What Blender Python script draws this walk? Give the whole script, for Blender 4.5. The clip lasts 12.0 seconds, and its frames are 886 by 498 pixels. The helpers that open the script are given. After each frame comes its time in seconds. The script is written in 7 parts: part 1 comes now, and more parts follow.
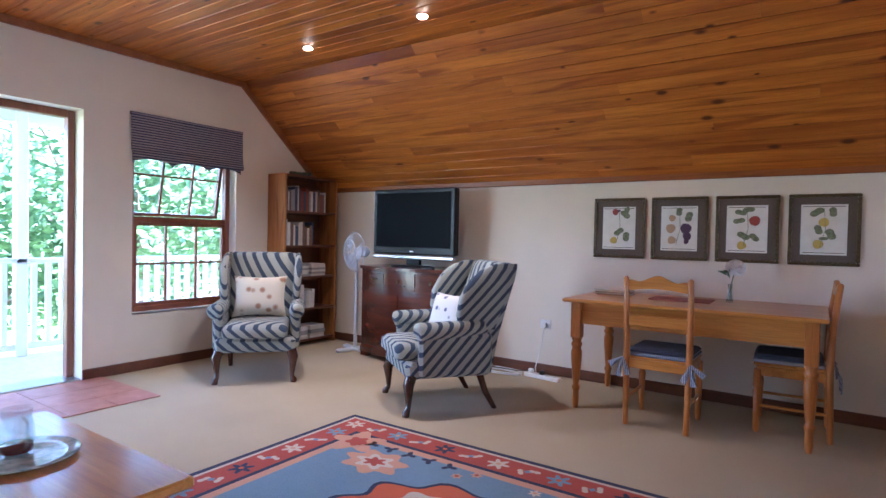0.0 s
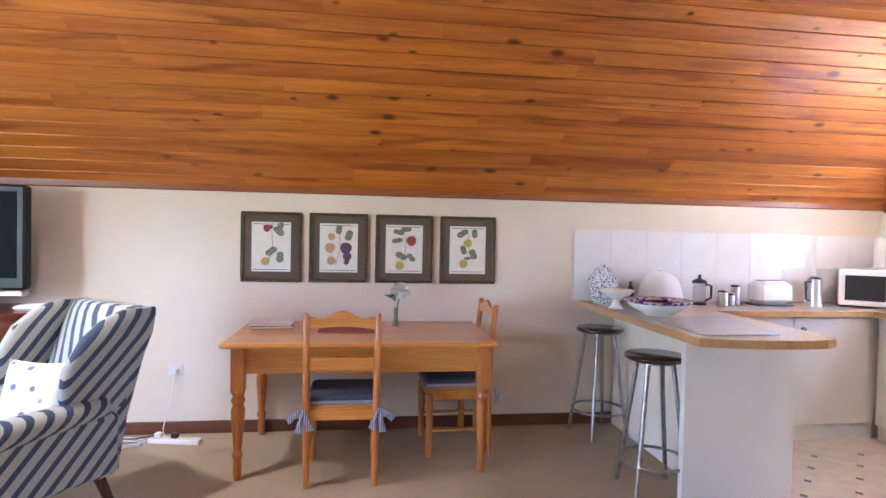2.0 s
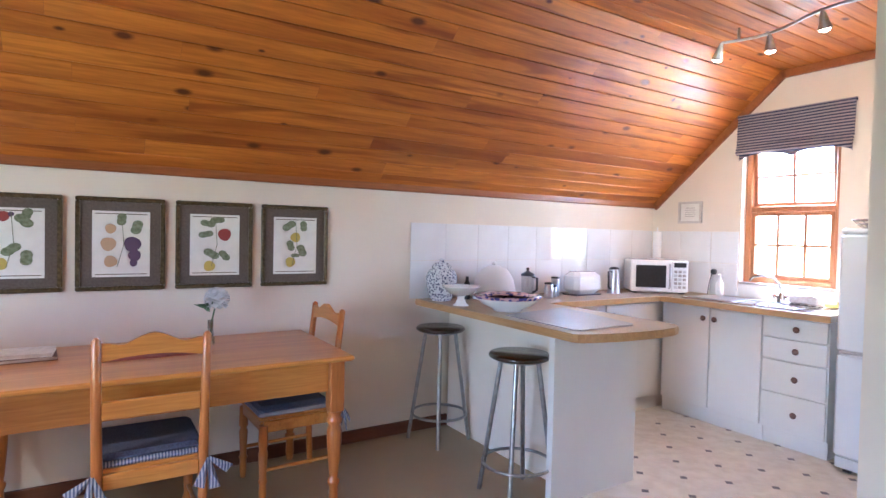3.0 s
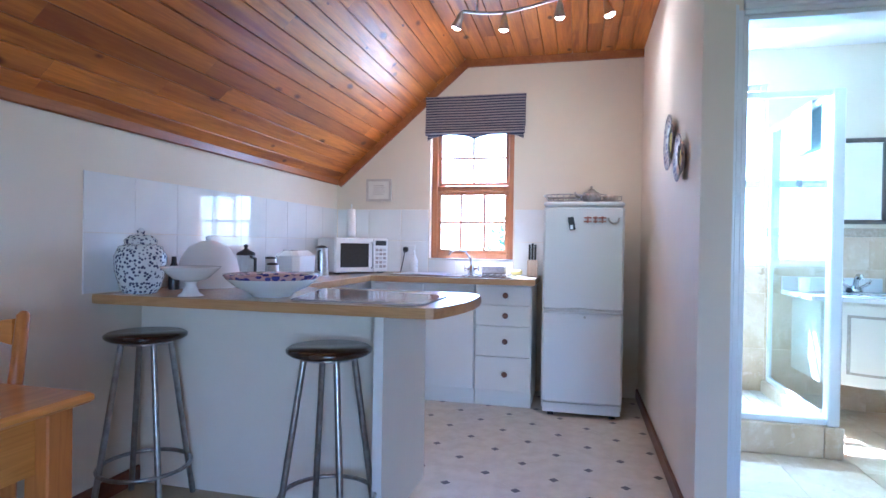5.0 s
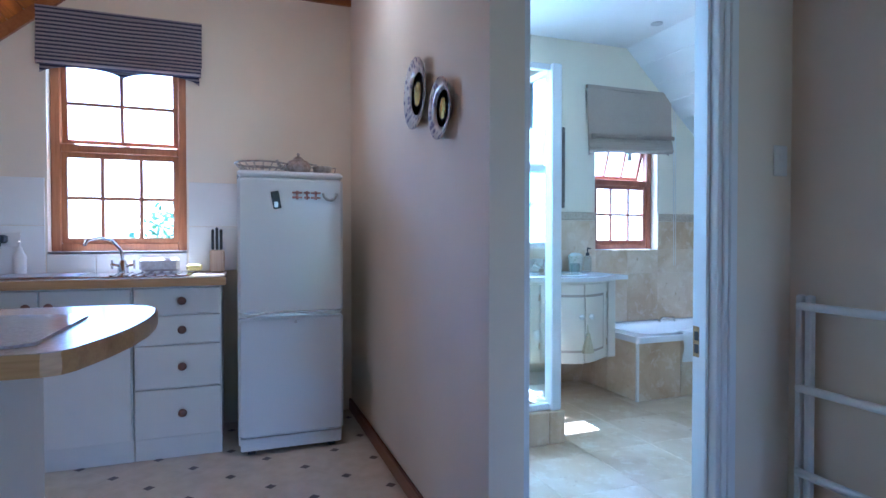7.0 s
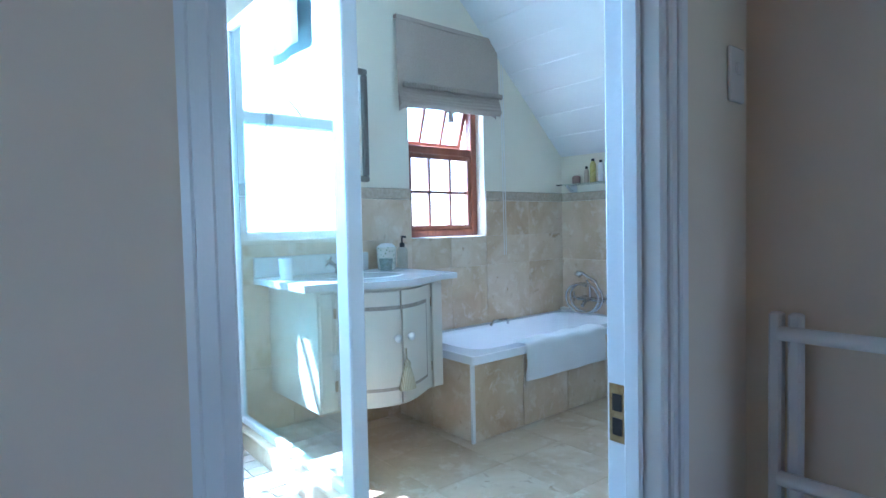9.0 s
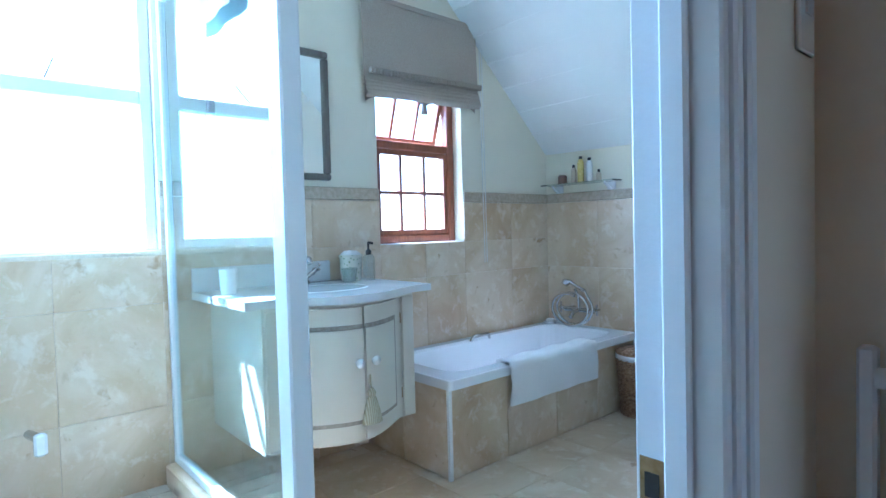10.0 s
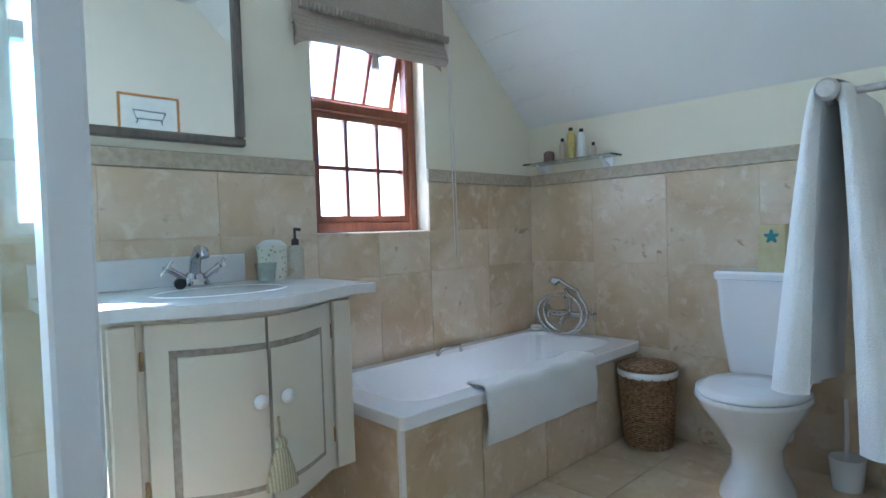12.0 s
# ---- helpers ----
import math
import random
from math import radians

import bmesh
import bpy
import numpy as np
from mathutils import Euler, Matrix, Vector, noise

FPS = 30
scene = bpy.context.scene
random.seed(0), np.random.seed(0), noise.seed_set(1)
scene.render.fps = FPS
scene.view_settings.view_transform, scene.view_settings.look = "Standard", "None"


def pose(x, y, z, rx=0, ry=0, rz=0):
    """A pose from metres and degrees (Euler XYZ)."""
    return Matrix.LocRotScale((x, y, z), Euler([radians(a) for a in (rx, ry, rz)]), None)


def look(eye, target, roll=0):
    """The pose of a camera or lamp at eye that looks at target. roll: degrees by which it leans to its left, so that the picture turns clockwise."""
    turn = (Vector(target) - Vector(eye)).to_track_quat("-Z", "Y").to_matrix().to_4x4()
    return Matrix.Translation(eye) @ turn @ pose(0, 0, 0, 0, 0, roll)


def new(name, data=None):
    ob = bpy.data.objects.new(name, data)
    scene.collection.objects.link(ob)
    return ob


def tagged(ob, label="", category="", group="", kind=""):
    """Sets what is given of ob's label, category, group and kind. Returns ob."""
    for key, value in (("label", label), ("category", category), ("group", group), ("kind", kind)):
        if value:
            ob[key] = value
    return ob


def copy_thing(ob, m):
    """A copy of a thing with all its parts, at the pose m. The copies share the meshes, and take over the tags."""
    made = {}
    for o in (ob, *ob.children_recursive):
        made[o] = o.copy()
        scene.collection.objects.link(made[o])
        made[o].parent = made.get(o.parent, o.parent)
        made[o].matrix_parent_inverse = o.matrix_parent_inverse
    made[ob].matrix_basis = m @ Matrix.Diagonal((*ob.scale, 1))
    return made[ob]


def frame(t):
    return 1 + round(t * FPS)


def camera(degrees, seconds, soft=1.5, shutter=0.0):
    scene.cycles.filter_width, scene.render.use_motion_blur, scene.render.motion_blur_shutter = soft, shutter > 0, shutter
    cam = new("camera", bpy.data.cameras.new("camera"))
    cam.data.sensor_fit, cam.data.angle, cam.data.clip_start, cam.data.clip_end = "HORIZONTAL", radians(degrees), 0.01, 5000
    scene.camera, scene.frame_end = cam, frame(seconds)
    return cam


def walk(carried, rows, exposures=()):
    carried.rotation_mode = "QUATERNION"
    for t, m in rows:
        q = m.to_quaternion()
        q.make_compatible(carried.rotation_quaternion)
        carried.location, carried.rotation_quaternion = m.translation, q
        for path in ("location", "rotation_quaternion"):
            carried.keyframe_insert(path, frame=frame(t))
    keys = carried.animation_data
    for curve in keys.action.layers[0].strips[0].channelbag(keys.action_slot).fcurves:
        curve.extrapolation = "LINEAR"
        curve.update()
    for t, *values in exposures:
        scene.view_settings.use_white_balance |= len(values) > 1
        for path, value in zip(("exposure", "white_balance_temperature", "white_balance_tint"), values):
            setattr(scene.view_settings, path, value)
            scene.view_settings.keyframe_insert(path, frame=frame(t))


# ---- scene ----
cam = camera(76.7, 12.0)
PATH = [
    (0, (0.908, 1.08, 1.192), (-0.217, 2.733, 1.149), 1.2),
    (0.5, (0.704, 1.077, 1.25), (-0.08, 2.916, 1.21), 1.2),
    (1, (0.456, 1.184, 1.316), (0.064, 3.145, 1.274), 1.1),
    (1.5, (0.33, 1.428, 1.37), (0.262, 3.426, 1.325), 1.1),
    (2, (0.179, 1.662, 1.398), (0.446, 3.644, 1.35), 1.2),
    (2.5, (-0.124, 1.993, 1.411), (0.633, 3.844, 1.354), 1.5),
    (3, (-0.164, 2.292, 1.384), (0.903, 3.983, 1.332), 1.3),
    (3.2, (-0.223, 2.445, 1.373), (0.961, 4.057, 1.322), 1.4),
    (4.8, (-0.282, 3.565, 1.162), (1.632, 4.143, 1.154), 1.1),
    (5, (-0.247, 3.64, 1.169), (1.698, 4.107, 1.153), 0.9),
    (5.5, (-0.089, 3.847, 1.162), (1.906, 3.986, 1.142), 0.7),
    (6, (0.142, 3.953, 1.147), (2.138, 3.824, 1.129), 0.3),
    (6.5, (0.371, 3.984, 1.15), (2.328, 3.573, 1.123), 0.2),
    (7, (0.648, 3.874, 1.122), (2.524, 3.182, 1.087), -0.0),
    (7.5, (0.922, 3.72, 1.113), (2.708, 2.821, 1.066), -0.2),
    (9.3, (1.815, 3.077, 1.111), (3.339, 1.784, 1.037), -1.3),
    (9.5, (1.872, 3.026, 1.099), (3.389, 1.724, 1.036), -1.3),
    (10, (1.969, 2.9, 1.104), (3.47, 1.581, 1.038), -1.5),
    (10.5, (2.044, 2.734, 1.09), (3.541, 1.408, 1.022), -1.6),
    (11, (2.169, 2.566, 1.066), (3.66, 1.234, 1.005), -1.7),
    (11.5, (2.282, 2.466, 1.035), (3.765, 1.125, 0.977), -1.9),
    (12, (2.403, 2.382, 1.026), (3.859, 1.012, 0.966), -1.9),
]
EXPO = [(0.0, 4.25, 5000, 23), (1.5, 4.95, 5250, 23), (2.3, 5.1, 5150, 21), (3.0, 4.95, 5000, 20), (5.0, 4.3, 4350, 16), (6.5, 3.7, 4200, 15), (7.5, 3.45, 4150, 14), (9.5, 3.55, 4300, 11), (10.5, 3.3, 4400, 11), (11.5, 2.97, 4800, 14), (12.0, 3.05, 5000, 15)]
walk(cam, [(t, look(eye, target, roll)) for t, eye, target, roll in PATH], EXPO)

# ---- world and lights ----
SUN_ELEV, SUN_AZ = 58.0, 32.0
world = bpy.data.worlds.new("sky")
scene.world = world
world.use_nodes = True
wn = world.node_tree.nodes
sky = wn.new("ShaderNodeTexSky")
sky.sky_type, sky.sun_disc = "NISHITA", False
sky.sun_elevation, sky.sun_rotation = radians(SUN_ELEV), radians(90 - SUN_AZ)
wn["Background"].inputs[1].default_value = 0.15
world.node_tree.links.new(sky.outputs[0], wn["Background"].inputs[0])
sun = new("sun", bpy.data.lights.new("sun", "SUN"))
sun.data.energy, sun.data.angle, sun.data.color = 5.0, radians(0.6), (1.0, 0.95, 0.87)
a, e = radians(SUN_AZ), radians(SUN_ELEV)
sun.matrix_world = look((8, 3, 8), Vector((8, 3, 8)) - Vector((math.cos(a) * math.cos(e), math.sin(a) * math.cos(e), math.sin(e))))


def sky_fill_lamp(x, y, z, wide, high, power, way=-1, tint=(0.80, 0.93, 1.0), up=0.0):
    """Added area lamp that stands in for sky light at an opening along x."""
    la = new("sky_fill_lamp", bpy.data.lights.new("sky_fill_lamp", "AREA"))
    la.data.shape, la.data.size, la.data.size_y = "RECTANGLE", wide, high
    la.data.energy, la.data.color = power, tint
    la.matrix_world = look((x, y, z), (x + way, y, z + up))


# added fills outside the shower and bath windows brighten the bathroom
sky_fill_lamp(4.66, 2.62, 1.74, 0.70, 1.34, 3.8)
sky_fill_lamp(4.68, 0.87, 1.52, 0.60, 0.94, 1.4)
# added unseen fill in the south half of the balcony doorway
sky_fill_lamp(-4.05, 1.42, 1.08, 1.0, 1.9, 1.4, 1, (1.0, 0.96, 0.90))
# added fill at the upper kitchen window, tilted up to brighten the ceiling
sky_fill_lamp(4.53, 4.50, 1.84, 0.56, 0.36, 0.5, -1, (0.92, 0.97, 1.0), 0.45)

# ---- materials ----
def material(name, color, rough=0.6, metal=0.0, spec=0.5):
    m = bpy.data.materials.new(name)
    m.use_nodes = True
    b = m.node_tree.nodes["Principled BSDF"]
    b.inputs["Base Color"].default_value = (*color, 1)
    b.inputs["Roughness"].default_value = rough
    b.inputs["Metallic"].default_value = metal
    b.inputs["Specular IOR Level"].default_value = spec
    return m


def add(m, kind, **values):
    n = m.node_tree.nodes.new("ShaderNode" + kind)
    for key, v in values.items():
        n.inputs[key.replace("_", " ")].default_value = v
    return n


def link(m, a, i, b, j):
    m.node_tree.links.new(a.outputs[i], b.inputs[j])


def coords(m, scale=(1, 1, 1), rot=(0, 0, 0), space="Object"):
    tc, mp = add(m, "TexCoord"), add(m, "Mapping")
    mp.inputs["Scale"].default_value = scale
    mp.inputs["Rotation"].default_value = [radians(r) for r in rot]
    link(m, tc, space, mp, "Vector")
    return mp


def ramp(m, stops):
    n = add(m, "ValToRGB")
    el = n.color_ramp.elements
    while len(el) < len(stops):
        el.new(0.5)
    for e_, (p, c) in zip(el, stops):
        e_.position, e_.color = p, (*c, 1)
    return n


def mixed(m, fac, a, b, mode="MIX"):
    """A colour mix; fac, a and b are (node, output) or values."""
    n = add(m, "Mix")
    n.data_type, n.blend_type = "RGBA", mode
    for v, i in ((fac, 0), (a, 6), (b, 7)):
        if isinstance(v, tuple) and hasattr(v[0], "outputs"):
            m.node_tree.links.new(v[0].outputs[v[1]], n.inputs[i])
        else:
            n.inputs[i].default_value = v if i == 0 else (*v, 1)
    return n


def bump(m, node, out, strength, dist=0.01):
    b = add(m, "Bump", Strength=strength, Distance=dist)
    link(m, node, out, b, "Height")
    link(m, b, 0, m.node_tree.nodes["Principled BSDF"], "Normal")


def base(m, node, out=0, socket="Base Color"):
    link(m, node, out, m.node_tree.nodes["Principled BSDF"], socket)


def plaster(name, color, rough=0.75):
    m = material(name, color, rough)
    co = coords(m)
    n1, n2 = add(m, "TexNoise", Scale=1.3, Detail=5.0), add(m, "TexNoise", Scale=70.0, Detail=3.0)
    link(m, co, 0, n1, 0), link(m, co, 0, n2, 0)
    r = ramp(m, [(0.3, tuple(c * 0.93 for c in color)), (0.7, tuple(min(1, c * 1.03) for c in color))])
    link(m, n1, 0, r, 0)
    base(m, r)
    bump(m, n2, 0, 0.12, 0.004)
    return m


def wood(name, dark, light, rough=0.35, along="x", scale=1.0, knots=0.0, island=False, coat=0.0):
    m = material(name, light, rough)
    st = {"x": (0.6, 9, 9), "y": (9, 0.6, 9), "z": (9, 9, 0.6)}[along]
    co = coords(m, tuple(s * scale for s in st))
    rnd = add(m, "NewGeometry") if island else add(m, "ObjectInfo")
    sh = add(m, "VectorMath")
    sh.operation = "ADD"
    mul = add(m, "Math")
    mul.operation, mul.inputs[1].default_value = "MULTIPLY", 37.0
    link(m, rnd, "Random Per Island" if island else "Random", mul, 0)
    link(m, co, 0, sh, 0), link(m, mul, 0, sh, 1)
    n1 = add(m, "TexNoise", Scale=1.0, Detail=6.0, Roughness=0.6, Distortion=0.6)
    n2 = add(m, "TexNoise", Scale=5.0, Detail=4.0, Distortion=1.5)
    link(m, sh, 0, n1, 0), link(m, sh, 0, n2, 0)
    r = ramp(m, [(0.25, dark), (0.5, tuple((d + l) / 2 for d, l in zip(dark, light))), (0.75, light)])
    link(m, n1, 0, r, 0)
    fine = ramp(m, [(0.35, (0.72, 0.66, 0.6)), (0.6, (1, 1, 1))])
    link(m, n2, 0, fine, 0)
    out = mixed(m, 0.6, (r, 0), (fine, 0), "MULTIPLY")
    if island:
        rr = ramp(m, [(0.0, (0.5, 0.38, 0.3)), (0.12, (0.8, 0.72, 0.65)), (0.35, (1, 1, 1)), (0.8, (1.0, 0.95, 0.85)), (1.0, (0.85, 0.74, 0.62))])
        link(m, rnd, "Random Per Island", rr, 0)
        out = mixed(m, 1.0, (out, 2), (rr, 0), "MULTIPLY")
    if knots:
        kc = coords(m, {"x": (5.0, 10.0, 10.0), "y": (10, 5, 10), "z": (10, 10, 5)}[along])
        ks = add(m, "VectorMath")
        ks.operation = "ADD"
        link(m, kc, 0, ks, 0), link(m, mul, 0, ks, 1)
        v, sep = add(m, "TexVoronoi", Scale=1.0), add(m, "SeparateColor")
        link(m, ks, 0, v, 0), link(m, v, "Color", sep, 0)
        steps = []
        for op, val in (("SUBTRACT", 1.0 - knots), ("MULTIPLY", 0.66), ("MAXIMUM", 0.001)):
            k = add(m, "Math")
            k.operation, k.inputs[1].default_value = op, val
            link(m, steps[-1] if steps else sep, 0, k, 0)
            steps.append(k)
        rel = add(m, "Math")
        rel.operation = "DIVIDE"
        link(m, v, "Distance", rel, 0), link(m, steps[-1], 0, rel, 1)
        kr = ramp(m, [(0.45, (1, 1, 1)), (0.7, (0.55, 0.55, 0.55)), (1.0, (0, 0, 0))])
        link(m, rel, 0, kr, 0)
        sc_ = coords(m, {"x": (0.9, 11, 11), "y": (11, 0.9, 11), "z": (11, 11, 0.9)}[along])
        ss = add(m, "VectorMath")
        ss.operation = "ADD"
        link(m, sc_, 0, ss, 0), link(m, mul, 0, ss, 1)
        n3 = add(m, "TexNoise", Scale=1.0, Detail=3.0, Distortion=0.9)
        link(m, ss, 0, n3, 0)
        heart = ramp(m, [(0.55, (0, 0, 0)), (0.66, (0.7, 0.7, 0.7))])
        link(m, n3, 0, heart, 0)
        out = mixed(m, (heart, 0), (out, 2), (dark[0] * 0.62, dark[1] * 0.50, dark[2] * 0.45))
        out = mixed(m, (kr, 0), (out, 2), (dark[0] * 0.28, dark[1] * 0.20, dark[2] * 0.2))
    base(m, out, 2)
    bump(m, n2, 0, 0.08, 0.003)
    if coat:
        m.node_tree.nodes["Principled BSDF"].inputs["Coat Weight"].default_value = coat
        m.node_tree.nodes["Principled BSDF"].inputs["Coat Roughness"].default_value = 0.15
    return m


def speckled(name, c1, c2, scale, rough=0.8, bumps=0.3, dist=0.004, big=0.0, metal=0.0):
    m = material(name, c1, rough, metal)
    co = coords(m)
    n, n2 = add(m, "TexNoise", Scale=scale, Detail=4.0), add(m, "TexNoise", Scale=1.7, Detail=4.0)
    link(m, co, 0, n, 0), link(m, co, 0, n2, 0)
    r = ramp(m, [(0.35, c1), (0.65, c2)])
    link(m, n, 0, r, 0)
    g = ramp(m, [(0.3, (1 - big, 1 - big, 1 - big)), (0.7, (1, 1, 1))])
    link(m, n2, 0, g, 0)
    base(m, mixed(m, 1.0, (r, 0), (g, 0), "MULTIPLY"), 2)
    if bumps:
        bump(m, n, 0, bumps, dist)
    return m


def travertine(name):
    m = material(name, (0.6, 0.5, 0.38), 0.28)
    co = coords(m)
    info = add(m, "ObjectInfo")
    mul = add(m, "Math")
    mul.operation, mul.inputs[1].default_value = "MULTIPLY", 23.0
    link(m, info, "Random", mul, 0)
    sh = add(m, "VectorMath")
    sh.operation = "ADD"
    link(m, co, 0, sh, 0), link(m, mul, 0, sh, 1)
    n1 = add(m, "TexNoise", Scale=2.2, Detail=7.0, Roughness=0.6, Distortion=0.8)
    n2 = add(m, "TexNoise", Scale=14.0, Detail=6.0, Distortion=0.7)
    link(m, sh, 0, n1, 0), link(m, sh, 0, n2, 0)
    r = ramp(m, [(0.25, (0.44, 0.30, 0.17)), (0.45, (0.58, 0.45, 0.29)), (0.6, (0.66, 0.54, 0.39)), (0.8, (0.74, 0.66, 0.53))])
    link(m, n1, 0, r, 0)
    pit = ramp(m, [(0.30, (0.62, 0.5, 0.36)), (0.40, (1, 1, 1))])
    link(m, n2, 0, pit, 0)
    mk = ramp(m, [(0.5, (0, 0, 0)), (0.62, (1, 1, 1))])
    link(m, n1, 0, mk, 0)
    out = mixed(m, (mk, 0), (r, 0), mixedpair(m, r, pit))
    n3 = add(m, "TexNoise", Scale=12.0, Detail=8.0, Roughness=0.65, Distortion=0.35)
    link(m, sh, 0, n3, 0)
    pale = ramp(m, [(0.53, (0, 0, 0)), (0.66, (0.5, 0.5, 0.5))])
    link(m, n3, 0, pale, 0)
    out = mixed(m, (pale, 0), (out, 2), (0.78, 0.71, 0.60))
    hole = ramp(m, [(0.24, (0.8, 0.8, 0.8)), (0.31, (0, 0, 0))])
    link(m, n3, 0, hole, 0)
    out = mixed(m, (hole, 0), (out, 2), (0.34, 0.24, 0.14))
    base(m, out, 2)
    bump(m, n2, 0, 0.10, 0.003)
    return m


def mixedpair(m, r, pit):
    return (mixed(m, 1.0, (r, 0), (pit, 0), "MULTIPLY"), 2)


def glassy(name, tint=(1, 1, 1), rough=0.0):
    m = material(name, tint, rough)
    b = m.node_tree.nodes["Principled BSDF"]
    b.inputs["Transmission Weight"].default_value = 1.0
    b.inputs["IOR"].default_value = 1.45
    return m


def pane_material(name, tint=(1, 1, 1), gloss=0.05):
    """Thin clear glass: light goes straight through, with a small mirror part."""
    m = bpy.data.materials.new(name)
    m.use_nodes = True
    nt = m.node_tree
    nt.nodes.remove(nt.nodes["Principled BSDF"])
    tr, gl, mx = add(m, "BsdfTransparent"), add(m, "BsdfGlossy"), add(m, "MixShader")
    tr.inputs[0].default_value = (*tint, 1)
    gl.inputs["Roughness"].default_value = 0.01
    mx.inputs[0].default_value = gloss
    link(m, tr, 0, mx, 1), link(m, gl, 0, mx, 2)
    link(m, mx, 0, nt.nodes["Material Output"], 0)
    return m


def glow(name, color, strength):
    m = material(name, color, 0.4)
    b = m.node_tree.nodes["Principled BSDF"]
    b.inputs["Emission Color"].default_value = (*color, 1)
    b.inputs["Emission Strength"].default_value = strength
    return m


def striped(name, c1, c2, width, axis, rough=0.85, rot=(0, 0, 0), share=0.5, third=None):
    m = material(name, c1, rough)
    co = coords(m, (1, 1, 1), rot)
    sep = add(m, "SeparateXYZ")
    link(m, co, 0, sep, 0)
    d = add(m, "Math")
    d.operation, d.inputs[1].default_value = "DIVIDE", width
    fr = add(m, "Math")
    fr.operation = "FRACT"
    link(m, sep, axis, d, 0), link(m, d, 0, fr, 0)
    r = ramp(m, [(0.0, c1), (share, c2)] + ([(share + 0.36 * (1 - share), third), (share + 0.64 * (1 - share), c2)] if third else []))
    r.color_ramp.interpolation = "CONSTANT"
    link(m, fr, 0, r, 0)
    n = add(m, "TexNoise", Scale=160.0, Detail=2.0)
    co2 = coords(m)
    link(m, co2, 0, n, 0)
    g = ramp(m, [(0.3, (0.82, 0.82, 0.82)), (0.7, (1, 1, 1))])
    link(m, n, 0, g, 0)
    base(m, mixed(m, 1.0, (r, 0), (g, 0), "MULTIPLY"), 2)
    bump(m, n, 0, 0.25, 0.002)
    return m


M_WALL = plaster("cream_wall", (0.78, 0.70, 0.58))
M_BATHWALL = plaster("pale_bath_wall", (0.80, 0.75, 0.60))
M_WHITEPAINT = plaster("white_gloss_paint", (0.78, 0.80, 0.82), 0.3)
M_WHITE = material("white_enamel", (0.80, 0.80, 0.79), 0.12)
M_MATTWHITE = plaster("white_matt", (0.8, 0.8, 0.78), 0.6)
M_CEIL = wood("pine_boards", (0.36, 0.09, 0.010), (0.80, 0.30, 0.030), 0.42, "x", 1.0, 0.45, True, 0.16)
M_TRIM = wood("pine_trim", (0.26, 0.08, 0.022), (0.42, 0.16, 0.045), 0.35, "x")
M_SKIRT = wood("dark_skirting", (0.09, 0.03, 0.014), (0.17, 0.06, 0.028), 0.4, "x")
M_CARPET = speckled("beige_carpet", (0.42, 0.34, 0.22), (0.52, 0.43, 0.29), 220.0, 0.95, 0.5, 0.006, 0.1)
M_WINWOOD = wood("red_brown_window_wood", (0.16, 0.05, 0.025), (0.32, 0.11, 0.05), 0.35, "z")
M_PANE = pane_material("window_glass")
M_TRAV = travertine("travertine")
M_DARKW = wood("mahogany", (0.035, 0.009, 0.005), (0.16, 0.034, 0.015), 0.22, "x", 1.0, 0, False, 0.5)
M_PINE = wood("honey_pine", (0.46, 0.17, 0.025), (0.68, 0.31, 0.06), 0.28, "x", 1.0, 0, False, 0.4)
M_PINEZ = wood("honey_pine_upright", (0.38, 0.12, 0.02), (0.58, 0.23, 0.045), 0.3, "z", 1.0, 0, False, 0.3)
M_CHROME = speckled("chrome", (0.50, 0.51, 0.53), (0.57, 0.57, 0.59), 30.0, 0.08, 0, 0.001, 0.05, 1.0)
M_STEEL = speckled("brushed_steel", (0.5, 0.5, 0.5), (0.6, 0.6, 0.6), 60.0, 0.3, 0.05, 0.001, 0.05, 1.0)
M_BLACK = speckled("black_plastic", (0.012, 0.012, 0.013), (0.02, 0.02, 0.022), 80.0, 0.35, 0.05)
M_GROUT = speckled("grout", (0.56, 0.48, 0.37), (0.62, 0.54, 0.43), 90.0, 0.9)


